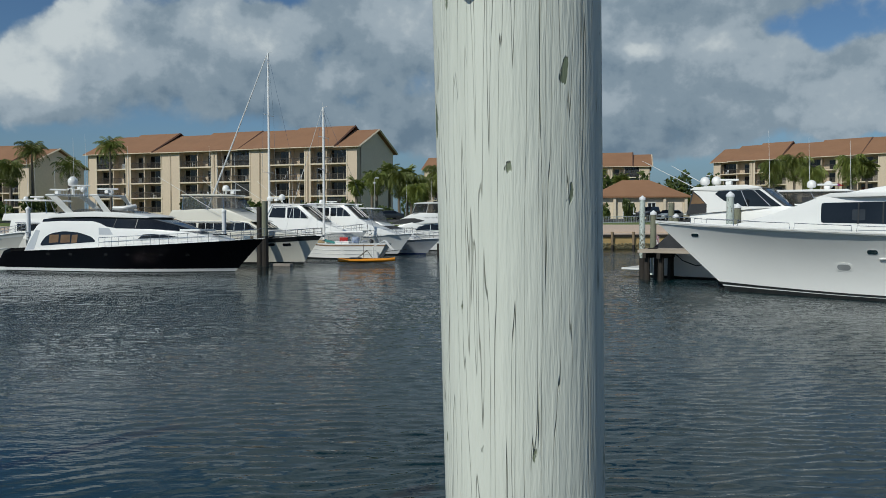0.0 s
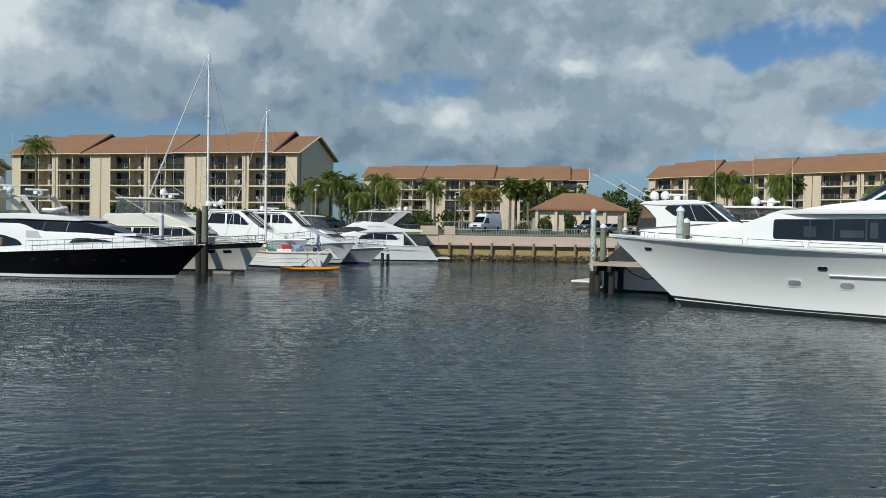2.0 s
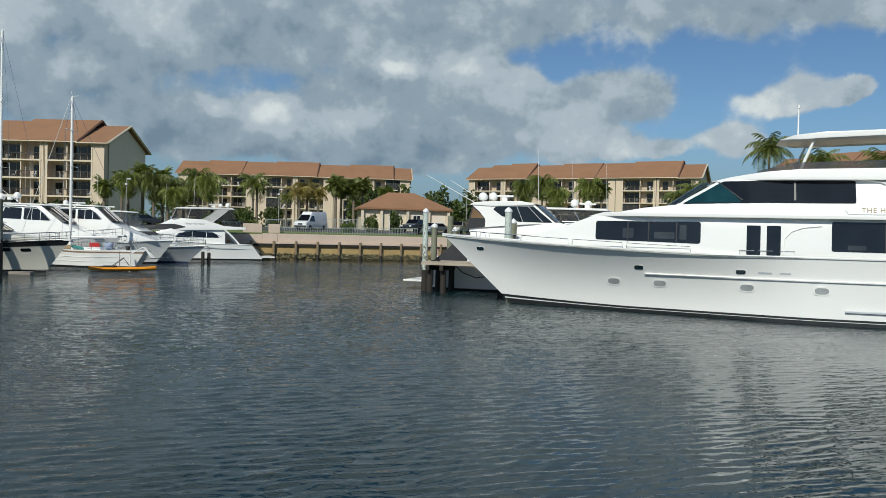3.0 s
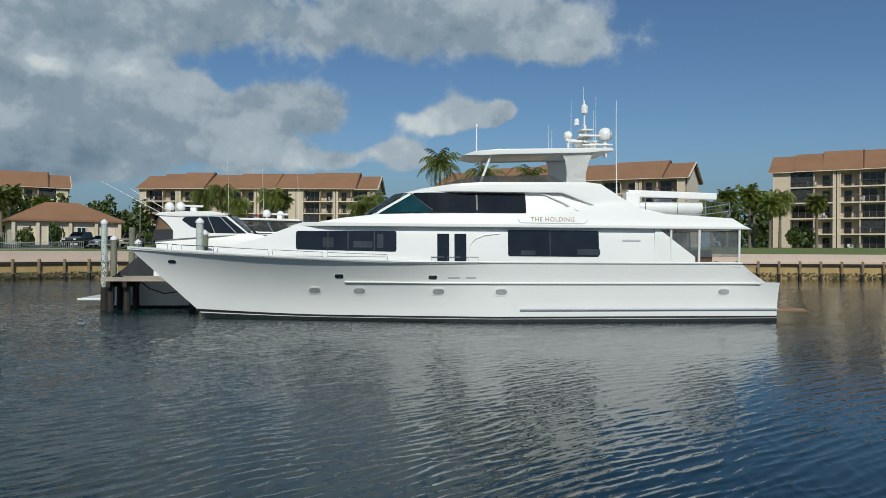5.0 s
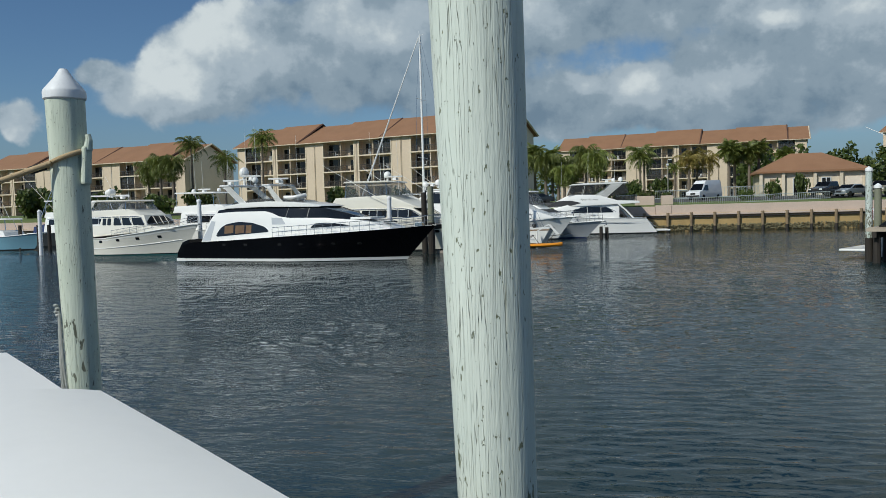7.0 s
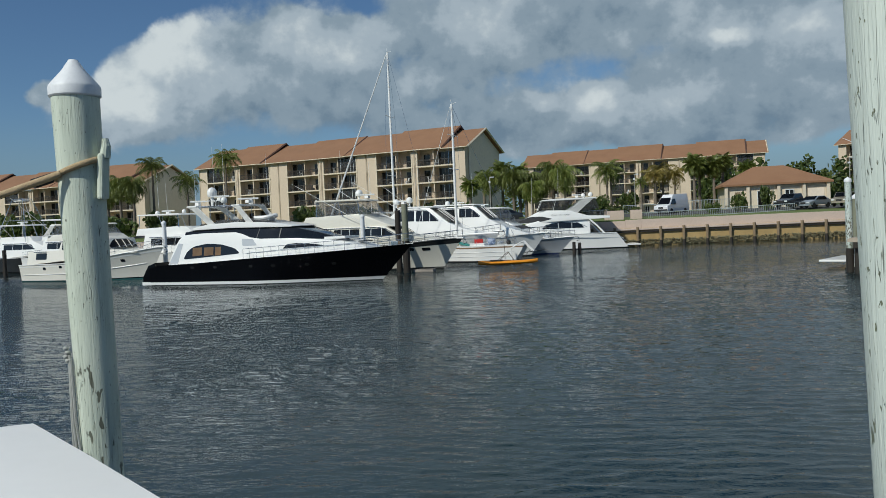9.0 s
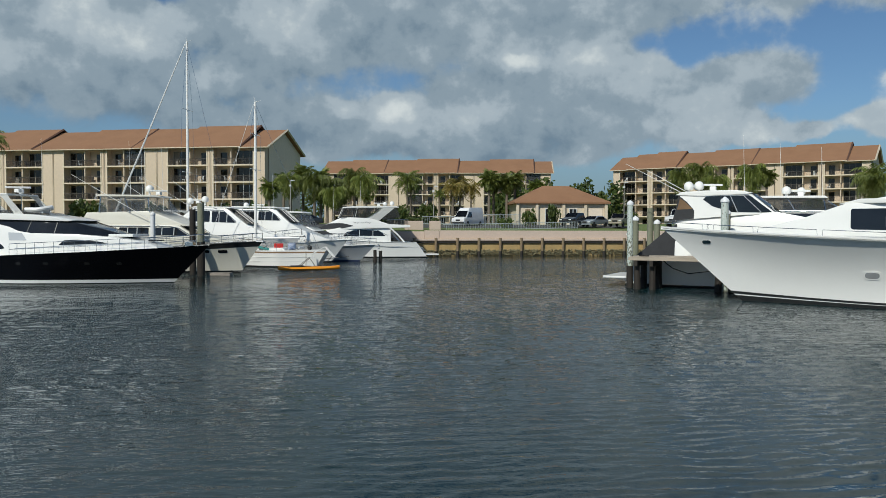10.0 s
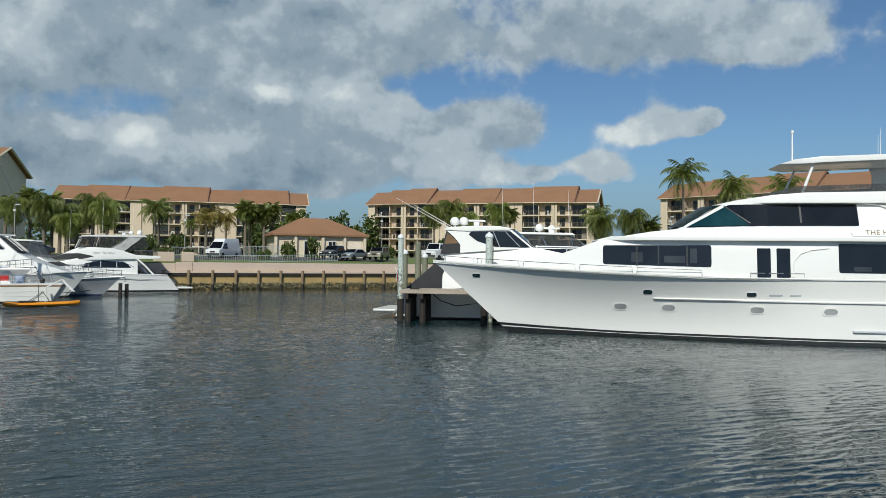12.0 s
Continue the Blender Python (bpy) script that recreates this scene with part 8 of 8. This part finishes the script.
def vehicle(name, label, at, heading, paint, profile, width, wheels, r, glasses, lights_z, front_x, extra=()):
    v = thing(name, label, "vehicle", pose(at[0], at[1], at[2], 0, 0, heading))
    W = lambda x, z: width / 2 - 0.16 * max(0.0, z - 0.95)
    bm = bm_new()
    prism(bm, profile, W, 0.05)
    part("body", bm, paint, v, smooth=40)
    for x in wheels:
        for y in (width / 2 - 0.1, -width / 2 + 0.1):
            wheel(v, x, y, r)
    for pts in glasses:
        for side in (1, -1):
            bm = bm_new()
            pane(bm, rounded(pts, 0.05), W, side, 0.012, 0.03)
            part("side_window", bm, GLASS, v)
    for x0, z0, x1, z1 in extra:
        bm = bm_new()
        rows = [[(x + 0.02, (W(x, z) - 0.08) * f, z + 0.03) for f in (-1, -0.5, 0, 0.5, 1)] for x, z in ((x0, z0), (x1, z1))]
        grid(bm, rows)
        bmesh.ops.solidify(bm, geom=bm.faces, thickness=0.02)
        part("windscreen", bm, GLASS, v, "dark windscreen")
    for y in (width * 0.36, -width * 0.36):
        bm = bm_new()
        box(bm, (front_x + 0.01, y, lights_z), (0.06, 0.36, 0.16), None, 0.02)
        part("headlight", bm, RAIL_WHITE, v, "clear headlight")
    bm = bm_new()
    box(bm, (front_x + 0.02, 0, lights_z - 0.05), (0.05, width * 0.36, 0.22), None, 0.02)
    part("grille", bm, RUBBER, v, "dark grille")
    bm = bm_new()
    box(bm, (front_x + 0.03, 0, lights_z - 0.32), (0.12, width * 0.94, 0.16), None, 0.03)
    part("bumper", bm, RUBBER if paint is CAR_WHITE else paint, v)
    return v


vehicle("van", "white high-roof cargo van parked behind the seawall", (15.4, 109.6, 3.42), 230, CAR_WHITE,
        [(-0.1, 0.35), (5.3, 0.35), (5.4, 0.75), (5.35, 1.05), (4.75, 1.2), (3.95, 2.05), (3.5, 2.5), (0.0, 2.6), (-0.1, 2.3)], 1.95, (0.95, 4.4), 0.36,
        ([(3.2, 1.2), (4.55, 1.2), (3.85, 1.9), (3.2, 1.95)],), 0.85, 5.36, ((4.72, 1.24, 3.95, 2.05),))
vehicle("pickup_truck", "dark pickup truck parked on the lawn's edge", (29.4, 105.2, 3.42), 222, CAR_BLACK,
        [(-0.2, 0.5), (5.2, 0.45), (5.3, 1.0), (4.0, 1.2), (3.3, 1.82), (1.9, 1.84), (1.65, 1.2), (-0.2, 1.18)], 1.9, (0.9, 4.3), 0.4,
        ([(2.0, 1.25), (3.7, 1.25), (3.2, 1.7), (2.0, 1.72)],), 0.9, 5.28, ((3.9, 1.25, 3.35, 1.78),))
vehicle("sedan", "silver-blue sedan parked beside the pickup", (32.0, 105.2, 3.42), 218, CAR_SILVER,
        [(0, 0.35), (4.6, 0.32), (4.7, 0.68), (3.6, 0.92), (2.8, 1.40), (1.5, 1.42), (0.6, 1.0), (0.0, 0.92)], 1.8, (0.85, 3.75), 0.32,
        ([(1.0, 0.98), (3.4, 0.95), (2.75, 1.33), (1.5, 1.35)],), 0.62, 4.66, ((3.55, 0.95, 2.85, 1.37),))
vehicle("suv", "champagne coloured sport utility parked by the lawn", (34.9, 104.9, 3.42), 232, CAR_TAN,
        [(0, 0.45), (4.5, 0.42), (4.6, 0.95), (3.5, 1.1), (2.9, 1.72), (0.3, 1.75), (0.0, 1.1)], 1.85, (0.85, 3.65), 0.37,
        ([(0.5, 1.15), (3.3, 1.12), (2.85, 1.62), (0.5, 1.65)],), 0.8, 4.56, ((3.45, 1.15, 2.92, 1.68),))
vehicle("sedan", "dark grey car half hidden by the moored boats", (-6.0, 110.4, 3.5), 200, CAR_BLACK,
        [(0, 0.35), (4.6, 0.32), (4.7, 0.68), (3.6, 0.92), (2.8, 1.40), (1.5, 1.42), (0.6, 1.0), (0.0, 0.92)], 1.8, (0.85, 3.75), 0.32,
        ([(1.0, 0.98), (3.4, 0.95), (2.75, 1.33), (1.5, 1.35)],), 0.62, 4.66, ((3.55, 0.95, 2.85, 1.37),))
vehicle("truck", "white work truck parked beyond the dock", (42.4, 99.5, 3.2), 214, CAR_WHITE,
        [(-0.2, 0.6), (5.6, 0.6), (5.7, 1.5), (4.5, 1.65), (4.1, 2.5), (2.8, 2.55), (2.7, 1.7), (-0.2, 1.7)], 2.2, (0.9, 4.7), 0.48,
        ([(3.0, 1.75), (4.3, 1.75), (4.0, 2.35), (3.0, 2.35)],), 1.15, 5.68, ((4.45, 1.7, 4.15, 2.42),))

# ---------- railings, planters, lamps ----------


def picket_fence(label, a, b, z, h, step):
    a, b = Vector((*a, z[0])), Vector((*b, z[1]))
    d = (b - a)
    L = d.length
    f = thing("fence", label, "fence", Matrix.Translation(a) @ Matrix.Rotation(math.atan2(d.y, d.x), 4, "Z") @ Matrix.Rotation(-math.asin(d.z / L), 4, "Y"))
    bm = bm_new()
    box(bm, (0, 0, h / 2), (0.026, 0.026, h))
    me = finish(bm)
    me.materials.append(RAIL_PALE)
    for k in range(int(L / step) + 1):
        ob = part("picket", me, None, f)
        ob.location = (k * step, 0, 0)
    for zz in (h - 0.05, 0.15):
        bm = bm_new()
        box(bm, (L / 2, 0.0, zz), (L, 0.06, 0.06))
        part("rail", bm, RAIL_PALE, f)
    return f


picket_fence("white picket railing behind the van", (15.8, 111.8), (22.2, 111.9), (3.65, 3.65), 1.5, 0.2)
picket_fence("low white aluminium railing along the lawn", (9.0, 99.0), (27.0, 101.0), (2.72, 3.12), 0.95, 0.22)
picket_fence("white railing in front of the palms", (8.0, 112.0), (13.4, 112.0), (3.65, 3.65), 1.2, 0.25)
for k, (x, w) in enumerate(((5.3, 2.2), (7.9, 1.3))):
    pl = thing("planter", "square concrete planter with low plants", "planter", pose(x, 98.6, 3.0), "planters")
    bm = bm_new()
    box(bm, (0, 0, 0.5), (w, 1.2, 1.1), None, 0.05)
    part("box", bm, PINK, pl)
    c = part("plants", CLUMPS[k], None, pl)
    c.location, c.scale = (0, 0, 1.0), (w * 0.5, 0.5, 0.5)
for x, y, h in ((-10.2, 113.5, 6.2), (38.4, 114, 6.5), (10.3, 117, 5.8), (78, 95, 7.0)):
    lp = thing("lamp_post", "thin grey lamp post with twin heads", "lamp post", pose(x, y, 3.5), "lamp posts")
    bm = bm_new()
    tube(bm, [(0, 0, -0.1), (0, 0, h)], 0.07, 8, 0.05)
    part("pole", bm, CONC, lp)
    bm = bm_new()
    box(bm, (0.3, 0, h), (0.55, 0.25, 0.14), None, 0.03)
    box(bm, (-0.05, 0, h - 0.7), (0.3, 0.25, 0.25), None, 0.03)
    part("head", bm, RAIL_WHITE, lp)
# beach umbrella on a balcony of the block behind the dock
um = thing("parasol", "rainbow striped parasol open on a balcony", "parasol", pose(83.0, 164.0, 10.6))
bm = bm_new()
tube(bm, [(0, 0, -1.6), (0, 0, 0.7)], 0.04, 6)
part("pole", bm, RAIL_WHITE, um)
for k, c in enumerate(((0.6, 0.03, 0.03), (0.8, 0.3, 0.02), (0.8, 0.65, 0.05), (0.05, 0.3, 0.08), (0.03, 0.15, 0.5), (0.4, 0.05, 0.3), (0.7, 0.1, 0.05), (0.8, 0.5, 0.05))):
    bm = bm_new()
    a0, a1 = k * math.tau / 8, (k + 1) * math.tau / 8
    bm.faces.new([bm.verts.new(q) for q in ((0, 0, 0.75), (1.3 * math.cos(a0), 1.3 * math.sin(a0), 0.15), (1.3 * math.cos(a1), 1.3 * math.sin(a1), 0.15))])
    bmesh.ops.solidify(bm, geom=bm.faces, thickness=0.02)
    part("gore", bm, surf("parasol cloth", c, tuple(0.85 * v for v in c), 0.8), um)
